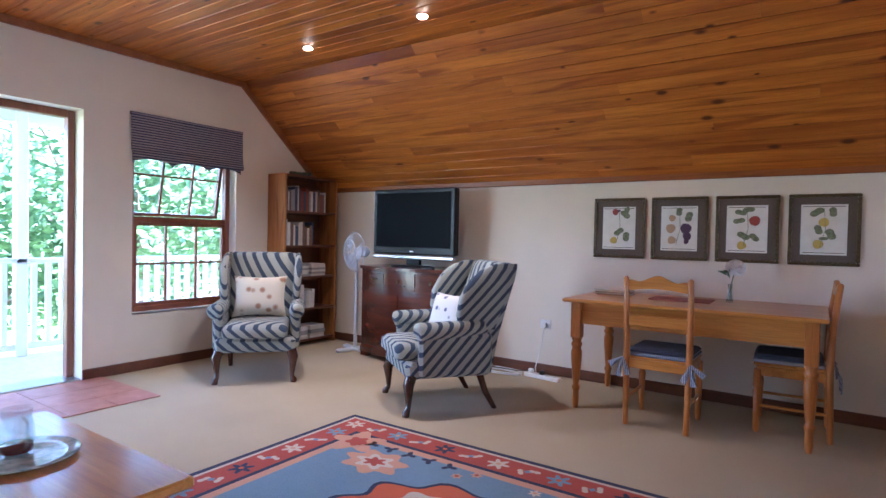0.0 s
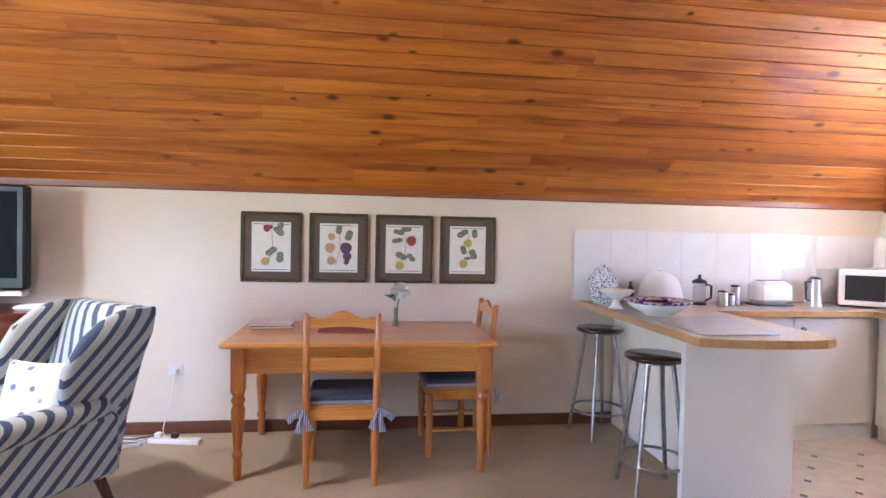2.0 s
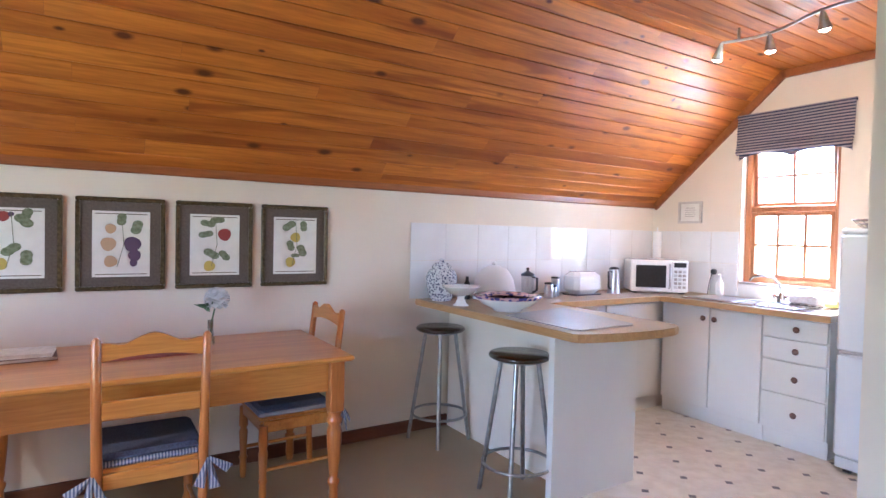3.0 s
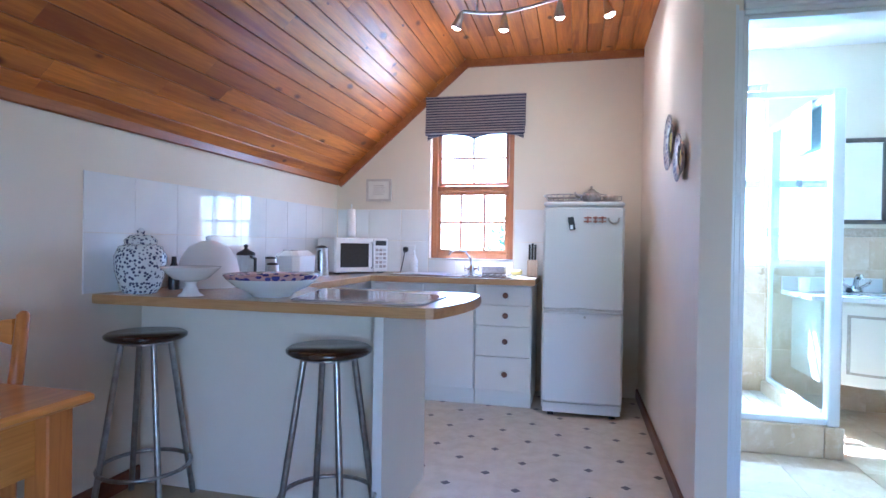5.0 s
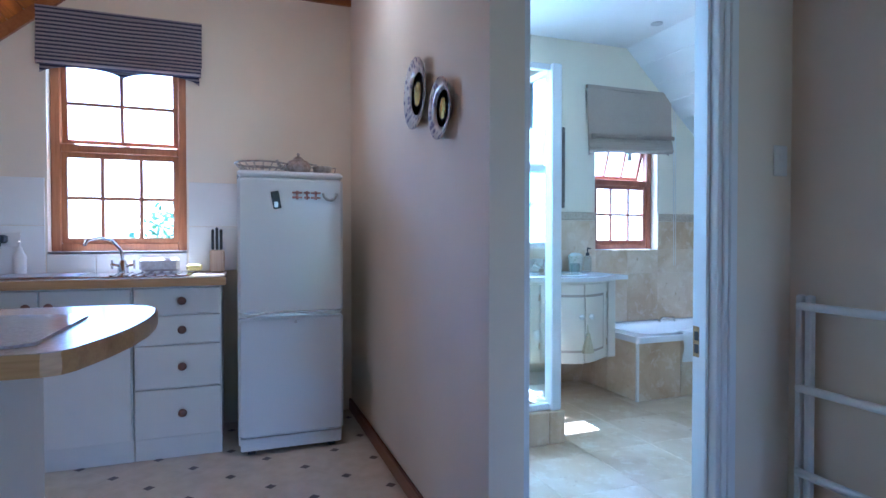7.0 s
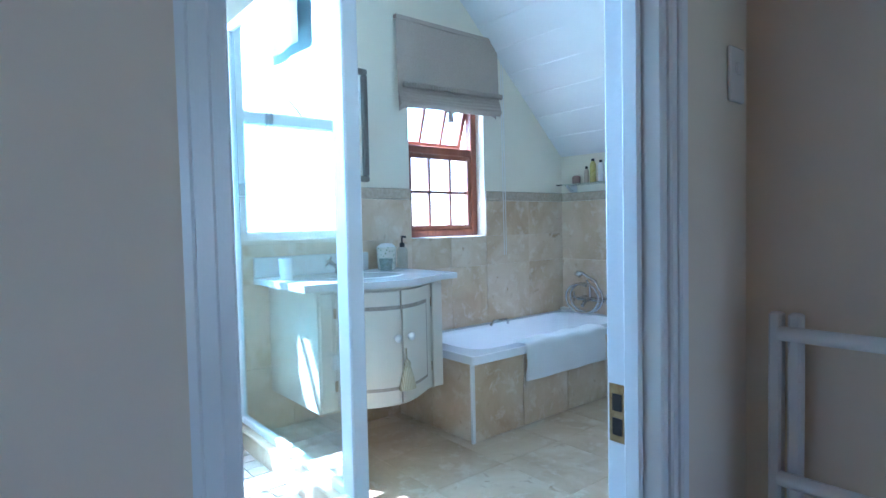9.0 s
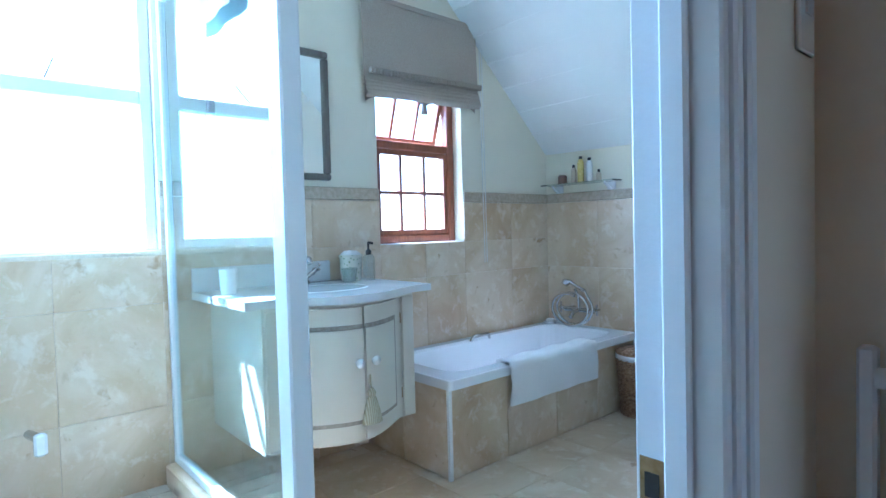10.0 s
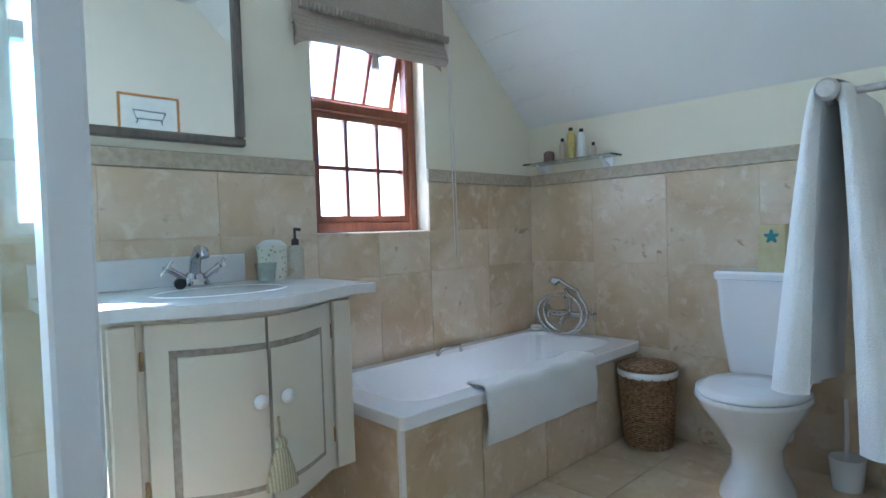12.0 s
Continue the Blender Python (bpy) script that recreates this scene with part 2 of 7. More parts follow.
# ---- mesh helpers ----
class Geo:
    """Collects faces of one mesh."""

    def __init__(self):
        self.v, self.f, self.s = [], [], []

    def add(self, verts, faces, smooth=False):
        o = len(self.v)
        self.v += [tuple(p) for p in verts]
        self.f += [tuple(i + o for i in f) for f in faces]
        self.s += [smooth] * len(faces)
        return self

    def box(self, x0, y0, z0, x1, y1, z1, bev=0.0):
        x0, x1, y0, y1, z0, z1 = min(x0, x1), max(x0, x1), min(y0, y1), max(y0, y1), min(z0, z1), max(z0, z1)
        if bev <= 0:
            v = [(x, y, z) for z in (z0, z1) for y in (y0, y1) for x in (x0, x1)]
            return self.add(v, [(0, 2, 3, 1), (4, 5, 7, 6), (0, 1, 5, 4), (2, 6, 7, 3), (0, 4, 6, 2), (1, 3, 7, 5)])
        b = min(bev, (x1 - x0) / 2.01, (y1 - y0) / 2.01, (z1 - z0) / 2.01)
        rings = []
        for z, d in ((z0, b), (z0 + b, 0), (z1 - b, 0), (z1, b)):
            c = b + d * 0.0
            X0, X1, Y0, Y1 = x0 + d, x1 - d, y0 + d, y1 - d
            rings.append([(X0 + c, Y0, z), (X1 - c, Y0, z), (X1, Y0 + c, z), (X1, Y1 - c, z), (X1 - c, Y1, z), (X0 + c, Y1, z), (X0, Y1 - c, z), (X0, Y0 + c, z)])
        return self.loft(rings)

    def loft(self, rings, caps=True, smooth=False, closed=True):
        n = len(rings[0])
        v = [p for r in rings for p in r]
        f = []
        for k in range(len(rings) - 1):
            for i in range(n if closed else n - 1):
                j = (i + 1) % n
                f.append((k * n + i, k * n + j, (k + 1) * n + j, (k + 1) * n + i))
        self.add(v, f, smooth)
        if caps:
            self.add(rings[0], [tuple(reversed(range(n)))])
            self.add(rings[-1], [tuple(range(n))])
        return self

    def lathe(self, profile, x=0, y=0, z=0, n=20, sx=1.0, sy=1.0):
        """profile: (radius, height) from bottom to top."""
        rings = [[(x + r * sx * math.cos(2 * math.pi * i / n), y + r * sy * math.sin(2 * math.pi * i / n), z + h) for i in range(n)] for r, h in profile]
        return self.loft(rings, True, True)

    def tube(self, pts, r, n=8, caps=True):
        pts = [Vector(p) for p in pts]
        rings = []
        side = None
        for i, p in enumerate(pts):
            d = (pts[min(i + 1, len(pts) - 1)] - pts[max(i - 1, 0)]).normalized()
            if side is None:
                side = d.orthogonal().normalized()
            side = (side - d * side.dot(d)).normalized()
            up = d.cross(side)
            rr = r[i] if isinstance(r, (list, tuple)) else r
            rings.append([p + (side * math.cos(2 * math.pi * k / n) + up * math.sin(2 * math.pi * k / n)) * rr for k in range(n)])
        return self.loft(rings, caps, True)

    def prism(self, poly, z0, z1):
        """poly: counter-clockwise (x, y)."""
        return self.loft([[(x, y, z0) for x, y in poly], [(x, y, z1) for x, y in poly]])

    def grid(self, fn, nu, nv, smooth=True):
        v = [fn(i / nu, j / nv) for j in range(nv + 1) for i in range(nu + 1)]
        f = [(j * (nu + 1) + i, j * (nu + 1) + i + 1, (j + 1) * (nu + 1) + i + 1, (j + 1) * (nu + 1) + i) for j in range(nv) for i in range(nu)]
        return self.add(v, f, smooth)

    def moved(self, m):
        self.v = [tuple(m @ Vector(p)) for p in self.v]
        return self

    def mesh(self, name, mat):
        me = bpy.data.meshes.new(name)
        me.from_pydata(self.v, [], self.f)
        me.polygons.foreach_set("use_smooth", self.s)
        for k in mat if isinstance(mat, (list, tuple)) else [mat]:
            me.materials.append(k)
        me.update()
        return me


def thing(name, label, category, m=None, group="", kind=""):
    """An empty at the base of a thing."""
    ob = new(name)
    ob.empty_display_size = 0.1
    if m is not None:
        ob.matrix_basis = m
    return tagged(ob, label, category, group, kind)


def part(name, geo, mat, parent, label=""):
    ob = new(name, geo.mesh(name, mat))
    ob.parent = parent
    return tagged(ob, label)


def solid(name, geo, mat, label, category, kind="", group="", m=None):
    ob = new(name, geo.mesh(name, mat))
    if m is not None:
        ob.matrix_basis = m
    return tagged(ob, label, category, group, kind)


# ---- the structure ----
W, E, N, S = -3.9, 4.30, 5.69, -0.25      # inner faces of the outer walls
BE = 4.44                                # the bathroom's east face
KNEE, FLAT = 1.70, 2.69                 # knee wall height and flat ceiling
NF, SF = 4.565, 0.88                      # where the slopes meet the flat ceiling
BX = 2.265                               # the wall with the bathroom door
PY0, PY1 = 3.05, 3.168                   # partition between kitchen and bathroom


def wall_x(name, x0, x1, y0, y1, z0, z1, holes, mat, label):
    """A wall whose faces look along x, with holes (y0, y1, z0, z1) through it, sorted by y."""
    g = Geo()
    y = y0
    for h0, h1, k0, k1 in holes:
        g.box(x0, y, z0, x1, h0, z1)
        if k0 > z0:
            g.box(x0, h0, z0, x1, h1, k0)
        if k1 < z1:
            g.box(x0, h0, k1, x1, h1, z1)
        y = h1
    g.box(x0, y, z0, x1, y1, z1)
    return solid(name, g, mat, label, "wall", "structure")


WIN_W = (3.50, 4.50, 0.49, 2.10)
# the balcony doorway's south half is unseen, widened to let in more light
DOOR_W = (0.86, 3.12, 0.0, 2.13)
WIN_K = (4.15, 4.85, 1.05, 2.18)
WIN_B = (0.56, 1.18, 1.035, 2.0)
WIN_S = (2.26, 2.98, 1.055, 2.42)
DOOR_B = (2.158, 2.998, 0.0, 2.12)
wall_x("wall_west", W - 0.25, W, S, N, 0, 2.9, [DOOR_W, WIN_W], M_WALL, "cream plastered gable wall with glazed door and window")
wall_x("wall_east", E, E + 0.25, PY1, N, 0, 2.9, [WIN_K], M_WALL, "cream plastered kitchen end wall")
wall_x("wall_east_bath", BE, BE + 0.25, S, PY0, 0, 2.9, [WIN_B, WIN_S], M_BATHWALL, "pale cream bathroom outer wall")
wall_x("wall_bath_door", BX, BX + 0.115, S, PY0, 0, 2.9, [DOOR_B], M_WALL, "cream wall around the bathroom doorway")
solid("wall_north", Geo().box(W - 0.25, N, 0, BE + 0.25, N + 0.25, 1.9), M_WALL, "low cream knee wall under the sloping ceiling", "wall", "structure")
solid("wall_south", Geo().box(W - 0.25, S - 0.25, 0, BE + 0.25, S, 1.9), M_BATHWALL, "low knee wall under the sloping ceiling", "wall", "structure")
solid("wall_partition", Geo().box(2.165, PY0, 0, BE + 0.25, PY1, 2.9), M_WALL, "cream partition between kitchen and bathroom", "wall", "structure")
solid("wall_passage", Geo().box(1.18, 1.68, 0, BX, 1.80, 2.9), M_WALL, "plain wall beside the bathroom door", "wall", "structure")
solid("wall_closet", Geo().box(1.18, S, 0, 1.30, 1.68, 2.9), M_WALL, "plain closing wall of the sitting room", "wall", "structure")

rng = random.Random(3)


def boards(place, length_x0, length_x1, rows, width, g):
    """Rows of ceiling boards with random butt joints; place(x, s, d) maps along, across and depth to the room."""
    for k in range(rows):
        x = length_x0 - rng.uniform(0, 1.6)
        while x < length_x1:
            L = rng.uniform(0.9, 2.9)
            a0, a1 = max(x, length_x0), min(x + L, length_x1)
            if a1 - a0 > 0.02:
                s0, s1, gp = k * width + 0.0015, (k + 1) * width - 0.0015, 0.0035
                pts = [(s0, gp), (s0 + gp, 0), (s1 - gp, 0), (s1, gp)]
                v = [place(a0 + 0.0006, s, d) for s, d in pts] + [place(a1 - 0.0006, s, d) for s, d in pts]
                v += [place(a0, s0, 0.02), place(a0, s1, 0.02), place(a1, s0, 0.02), place(a1, s1, 0.02)]
                g.add(v, [(0, 1, 5, 4), (1, 2, 6, 5), (2, 3, 7, 6), (0, 4, 10, 8), (3, 9, 11, 7), (8, 10, 11, 9)])
            x += L


SLOPE = math.hypot(N - NF, FLAT - KNEE)
CY, CZ = (NF - N) / SLOPE, (FLAT - KNEE) / SLOPE
rows_n = 15
g = Geo()
boards(lambda x, s, d: (x, N + CY * s + CZ * d, KNEE + CZ * s - CY * d), W, E, rows_n, SLOPE / rows_n, g)
boards(lambda x, s, d: (x, NF - s, FLAT + d), W, E, 13, (NF - PY1) / 13, g)
boards(lambda x, s, d: (x, PY1 - s, FLAT + d), W, BX, 24, (PY1 - SF) / 24, g)
boards(lambda x, s, d: (x, SF + CY * s - CZ * d * 0, FLAT - CZ * s + d), W, 1.3, rows_n, SLOPE / rows_n, g)
solid("ceiling", g, M_CEIL, "varnished knotty pine board ceiling, sloping and flat", "ceiling", "structure")
g = Geo()
RB = 0.03
for (y0, z0), (y1, z1) in (((N + 0.3, KNEE - 0.26 + 0.02), (NF, FLAT + 0.022)), ((NF, FLAT + 0.022), (SF, FLAT + 0.022)), ((SF, FLAT + 0.022), (S - 0.3, KNEE - 0.24))):
    g.add([(W - 0.25, y0, z0), (BE + 0.25, y0, z0), (BE + 0.25, y1, z1), (W - 0.25, y1, z1), (W - 0.25, y0, z0 + 0.3), (BE + 0.25, y0, z0 + 0.3), (BE + 0.25, y1, z1 + 0.3), (W - 0.25, y1, z1 + 0.3)],
          [(0, 1, 2, 3), (7, 6, 5, 4), (0, 4, 5, 1), (2, 6, 7, 3), (0, 3, 7, 4), (1, 5, 6, 2)])
solid("roof", g, M_TRIM, "roof above the ceilings", "roof", "structure")
g = Geo()
g.box(BX + 0.115, SF, FLAT - 0.012, BE, PY0, FLAT + 0.01)
g.add([(BX + 0.115, SF, FLAT - 0.012), (BE, SF, FLAT - 0.012), (BE, S, 1.61), (BX + 0.115, S, 1.58)], [(3, 2, 1, 0)])
for k in range(1, 8):
    f = k / 8
    y, z = SF + (S - SF) * f, FLAT - 0.012 + (1.61 - FLAT + 0.012) * f
    g.box(BX + 0.115, y - 0.004, z - 0.006, BE, y + 0.004, z + 0.004)
solid("ceiling_bath", g, M_MATTWHITE, "white painted boarded bathroom ceiling, partly sloping", "ceiling", "structure")

# wooden cover strips where ceiling meets walls
g = Geo()
g.box(W, N - 0.02, KNEE - 0.03, E, N, KNEE + 0.03, 0.006)
solid("trim", g, M_TRIM, "pine cover strip under the sloping ceiling", "trim", "structure")


def cove(x0, x1, name):
    q = Geo()
    for (y0, z0), (y1, z1) in (((N, KNEE), (NF, FLAT)), ((NF, FLAT), (PY1 if x0 > 0 else SF, FLAT))):
        d = Vector((0, y1 - y0, z1 - z0)).normalized()
        nrm = Vector((0, -d.z, d.y)) if d.y > 0 else Vector((0, d.z, -d.y))
        nrm = nrm if nrm.z < 0 else -nrm
        ring = []
        for p in (Vector((0, y0, z0)), Vector((0, y1, z1))):
            ring.append([Vector((x0, p.y, p.z)), Vector((x1, p.y, p.z)), Vector((x1, p.y, p.z)) + nrm * 0.06, Vector((x0, p.y, p.z)) + nrm * 0.06])
        q.loft(ring)
    solid(name, q, M_TRIM, "pine cornice strip along the gable wall", "trim", "structure")


cove(W, W + 0.022, "trim_west")
cove(E - 0.022, E, "trim_east")

# floors
solid("floor", Geo().box(W - 0.25, S - 0.25, -0.3, BX + 0.06, N + 0.25, 0.0), M_CARPET, "short-pile beige carpet", "floor", "structure")
solid("baseboard_north", Geo().box(W, N - 0.018, 0, 2.039, N, 0.085, 0.005), M_SKIRT, "dark-stained wooden skirting board", "baseboard", "structure")
solid("baseboard_west", Geo().box(W, 3.12, 0, W + 0.018, N - 0.018, 0.085, 0.005), M_SKIRT, "dark-stained wooden skirting board", "baseboard", "structure")
solid("baseboard_partition", Geo().box(2.165, PY1, 0, E, PY1 + 0.018, 0.08, 0.005), M_SKIRT, "dark-stained wooden skirting board", "baseboard", "structure")


# ---- windows and doors ----
def sash_window(name, x, y0, y1, z0, z1, mid, lower, upper, mat, label, depth=0.06, tilt=0.0, out=1):
    """A wooden window in the plane x: lower and upper lights as (columns, rows), the upper hung open by tilt degrees."""
    w = thing(name, label, "window", kind="structure")
    fw, a, b = 0.05, x - depth / 2, x + depth / 2
    part("frame_post", Geo().box(a, y0, z0, b, y0 + fw, z1, 0.006), mat, w)
    part("frame_post", Geo().box(a, y1 - fw, z0, b, y1, z1, 0.006), mat, w)
    part("frame_head", Geo().box(a, y0 + fw, z1 - fw, b, y1 - fw, z1, 0.006), mat, w)
    part("frame_sill", Geo().box(a, y0 + fw, z0, b, y1 - fw, z0 + fw, 0.006), mat, w)
    part("transom", Geo().box(a, y0 + fw, mid - 0.025, b, y1 - fw, mid + 0.025, 0.006), mat, w)
    for (cols, rows), s0, s1, ti in ((lower, z0 + fw, mid - 0.025, 0.0), (upper, mid + 0.025, z1 - fw, tilt)):
        m = Matrix.Translation((x, 0, s1)) @ Matrix.Rotation(radians(ti * out), 4, "Y") @ Matrix.Translation((-x, 0, -s1))
        sash = Geo()
        sw = 0.028
        i0, i1 = y0 + fw, y1 - fw
        sash.box(x - 0.018, i0, s0, x + 0.018, i0 + sw, s1).box(x - 0.018, i1 - sw, s0, x + 0.018, i1, s1)
        sash.box(x - 0.018, i0 + sw, s0, x + 0.018, i1 - sw, s0 + sw).box(x - 0.018, i0 + sw, s1 - sw, x + 0.018, i1 - sw, s1)
        sa = part("sash", sash.moved(m), mat, w)
        for c in range(1, cols):
            y = i0 + (i1 - i0) * c / cols
            part("glazing_bar", Geo().box(x - 0.012, y - 0.009, s0 + sw, x + 0.012, y + 0.009, s1 - sw).moved(m), mat, sa)
        for r in range(1, rows):
            z = s0 + (s1 - s0) * r / rows
            part("glazing_bar", Geo().box(x - 0.011, i0 + sw, z - 0.009, x + 0.011, i1 - sw, z + 0.009).moved(m), mat, sa)
        p = part("pane", Geo().box(x - 0.002, i0 + sw, s0 + sw, x + 0.002, i1 - sw, s1 - sw).moved(m), M_PANE, sa)
        p.visible_shadow = False
    return w


M_WINPINE = wood("orange_window_wood", (0.34, 0.13, 0.05), (0.5, 0.22, 0.09), 0.35, "z")
sash_window("window_1", W - 0.10, WIN_W[0], WIN_W[1] - 0.02, WIN_W[2], WIN_W[3], 1.29, (3, 2), (3, 2), M_WINWOOD, "dark red-brown wooden window, top light ajar", tilt=10, out=1)
sash_window("window_2", E + 0.09, WIN_K[0], WIN_K[1], WIN_K[2], WIN_K[3], 1.64, (3, 2), (2, 2), M_WINPINE, "orange-brown wooden kitchen window", tilt=4, out=-1)
sash_window("window_3", BE + 0.10, WIN_B[0], WIN_B[1], WIN_B[2], WIN_B[3], 1.59, (3, 2), (3, 1), M_WINWOOD, "red-brown wooden bathroom window, top light ajar", tilt=18, out=-1)
for k, (xx, h) in enumerate(((W - 0.25, WIN_W), (E, WIN_K), (BE, WIN_B))):
    solid("sill_%d" % (k + 1), Geo().box(xx, h[0], h[2] - 0.012, xx + 0.25, h[1], h[2] + 0.004), M_WHITEPAINT, "white painted window sill", "sill", "structure")

# frosted aluminium window in the shower
M_FROST = glassy("frosted_glass", (0.50, 0.86, 0.94), 0.45)
w4 = thing("window_4", "white aluminium shower window with frosted glass, top light ajar", "window", kind="structure")
x, (y0, y1, z0, z1) = BE + 0.06, WIN_S
for name, b in (("frame_post", (y0, z0, y0 + 0.045, z1)), ("frame_post", (y1 - 0.045, z0, y1, z1)), ("frame_sill", (y0 + 0.045, z0, y1 - 0.045, z0 + 0.045)),
                ("frame_head", (y0 + 0.045, z1 - 0.045, y1 - 0.045, z1)), ("transom", (y0 + 0.045, 1.64, y1 - 0.045, 1.70))):
    part(name, Geo().box(x - 0.03, b[0], b[1], x + 0.03, b[2], b[3], 0.005), M_WHITEPAINT, w4)
p = part("pane", Geo().box(x - 0.003, y0 + 0.045, z0 + 0.045, x + 0.003, y1 - 0.045, 1.64), M_FROST, w4)
p.visible_shadow = False
m = Matrix.Translation((x, 0, z1 - 0.05)) @ Matrix.Rotation(radians(-14), 4, "Y") @ Matrix.Translation((-x, 0, -z1 + 0.05))
sa = part("sash", Geo().box(x - 0.012, y0 + 0.05, 1.70, x + 0.012, y0 + 0.075, z1 - 0.05).box(x - 0.012, y1 - 0.075, 1.70, x + 0.012, y1 - 0.05, z1 - 0.05)
          .box(x - 0.012, y0 + 0.075, 1.70, x + 0.012, y1 - 0.075, 1.725).moved(m), M_WHITEPAINT, w4)
p = part("pane", Geo().box(x - 0.002, y0 + 0.075, 1.725, x + 0.002, y1 - 0.075, z1 - 0.05).moved(m), M_PANE, sa)
p.visible_shadow = False
part("stay", Geo().tube([(x - 0.02, 2.62, 1.70), (x + 0.06, 2.58, 1.80)], 0.006), M_BLACK, w4, "black window stay")

# glazed door to the balcony, standing open, and its frame; unseen south half added for light
dw = thing("door_1", "red-brown wooden balcony door frame, door open outward", "door", kind="structure")
for b in ((DOOR_W[0], 0, DOOR_W[0] + 0.05, 2.13), (DOOR_W[1] - 0.05, 0, DOOR_W[1], 2.13)):
    part("jamb", Geo().box(W - 0.22, b[0], b[1], W - 0.14, b[2], b[3], 0.006), M_WINWOOD, dw)
part("head", Geo().box(W - 0.22, DOOR_W[0] + 0.05, 2.07, W - 0.14, DOOR_W[1] - 0.05, 2.13, 0.006), M_WINWOOD, dw)
solid("threshold", Geo().box(W - 0.25, DOOR_W[0], -0.01, W - 0.02, DOOR_W[1], 0.012, 0.004), M_STEEL, "metal door threshold strip", "threshold", "structure")

# bathroom door frame with strike plate
M_BRASS = speckled("worn_brass", (0.30, 0.21, 0.10), (0.42, 0.31, 0.16), 50.0, 0.35, 0.1, 0.001, 0.2, 1.0)
db = thing("door_2", "white painted bathroom door frame with moulded casing", "door", kind="structure")
for s, y in ((1, DOOR_B[0]), (-1, DOOR_B[1])):
    part("jamb", Geo().box(BX - 0.005, y, 0, BX + 0.12, y + s * 0.022, 2.12, 0.004), M_WHITEPAINT, db)
    if s > 0:
        part("stop", Geo().box(BX + 0.035, y + s * 0.022, 0, BX + 0.072, y + s * 0.036, 2.10, 0.004), M_WHITEPAINT, db)
    for k, (o, th) in enumerate(((0.0, 0.014), (0.022, 0.022), (0.046, 0.012))):
        if s < 0 and o > 0.03:
            continue
        part("casing", Geo().box(BX - th, y - s * (o - 0.002), 0, BX, y - s * (o + 0.022), 2.14 + o, 0.004), M_WHITEPAINT, db)
        if s > 0:
            part("casing", Geo().box(BX + 0.115, y - s * o, 0, BX + 0.115 + th, y - s * (o + 0.022), 2.14 + o, 0.004), M_WHITEPAINT, db)
part("head", Geo().box(BX - 0.005, DOOR_B[0] + 0.022, 2.10, BX + 0.12, DOOR_B[1] - 0.022, 2.12, 0.003), M_WHITEPAINT, db)
for o, th in ((0.0, 0.014), (0.022, 0.022), (0.046, 0.012)):
    part("casing", Geo().box(BX - th, DOOR_B[0], 2.12 + o, BX, DOOR_B[1], 2.142 + o, 0.004), M_WHITEPAINT, db)
sp = part("strike_plate", Geo().box(BX + 0.076, DOOR_B[0] + 0.022, 0.66, BX + 0.112, DOOR_B[0] + 0.0245, 0.78), M_BRASS, db, "worn brass strike plate")
for z in (0.675, 0.725):
    part("slot", Geo().box(BX + 0.083, DOOR_B[0] + 0.0242, z, BX + 0.104, DOOR_B[0] + 0.0262, z + 0.035), M_BLACK, sp)
sw = thing("light_switch", "white plastic light switch on the wall", "switch")
part("plate", Geo().box(BX - 0.009, 1.83, 1.37, BX - 0.0005, 1.90, 1.49, 0.003), M_WHITE, sw)
part("rocker", Geo().box(BX - 0.013, 1.852, 1.43, BX - 0.009, 1.878, 1.455, 0.001), M_WHITE, sw)

# white clothes rail on the passage wall
rk = thing("towel_ladder", "white painted wooden towel ladder against the wall", "towel rail")
for xx in (2.145, 2.183):
    part("post", Geo().box(xx - 0.013, 1.83, 0.0, xx + 0.013, 1.86, 0.91, 0.005), M_WHITEPAINT, rk)
part("post", Geo().box(1.37, 1.83, 0.0, 1.40, 1.86, 0.91, 0.005), M_WHITEPAINT, rk)
for z in (0.24, 0.56, 0.87):
    part("bar", Geo().tube([(1.385, 1.882, z), (2.165, 1.882, z)], 0.016, 10), M_WHITEPAINT, rk)


# ---- outside ----
M_GRASS = speckled("lawn", (0.10, 0.16, 0.05), (0.22, 0.26, 0.12), 3.0, 0.9, 0.3, 0.02, 0.3)
solid("ground", Geo().box(-900, -900, -3.2, 900, 900, -2.8), M_GRASS, "lawn and paved ground around the house", "ground", "structure")
M_DECK = speckled("pale_balcony_tiles", (0.55, 0.52, 0.48), (0.65, 0.62, 0.58), 30.0, 0.6, 0.1)
solid("balcony_floor", Geo().box(W - 1.55, 0.4, -0.16, W - 0.25, 5.9, -0.02), M_DECK, "pale tiled balcony floor", "floor", "structure")
bal = thing("balustrade", "white painted wooden balcony balustrade", "railing")
for k in range(44):
    y = 0.55 + k * 0.12
    part("baluster", Geo().box(W - 1.47, y - 0.022, 0.10, W - 1.43, y + 0.022, 0.86), M_WHITEPAINT, bal)
part("top_rail", Geo().box(W - 1.50, 0.42, 0.86, W - 1.40, 5.88, 0.91, 0.01), M_WHITEPAINT, bal)
part("bottom_rail", Geo().box(W - 1.48, 0.42, 0.04, W - 1.42, 5.88, 0.10, 0.008), M_WHITEPAINT, bal)
for y in (0.45, 3.2, 5.85):
    part("post", Geo().box(W - 1.50, y - 0.05, -0.02, W - 1.40, y + 0.05, 2.3, 0.01), M_WHITEPAINT, bal)
solid("balcony_fascia", Geo().box(W - 1.52, 0.3, 2.18, W - 1.44, 6.0, 2.40, 0.01), M_WHITEPAINT, "white fascia board over the balcony", "fascia", "structure")
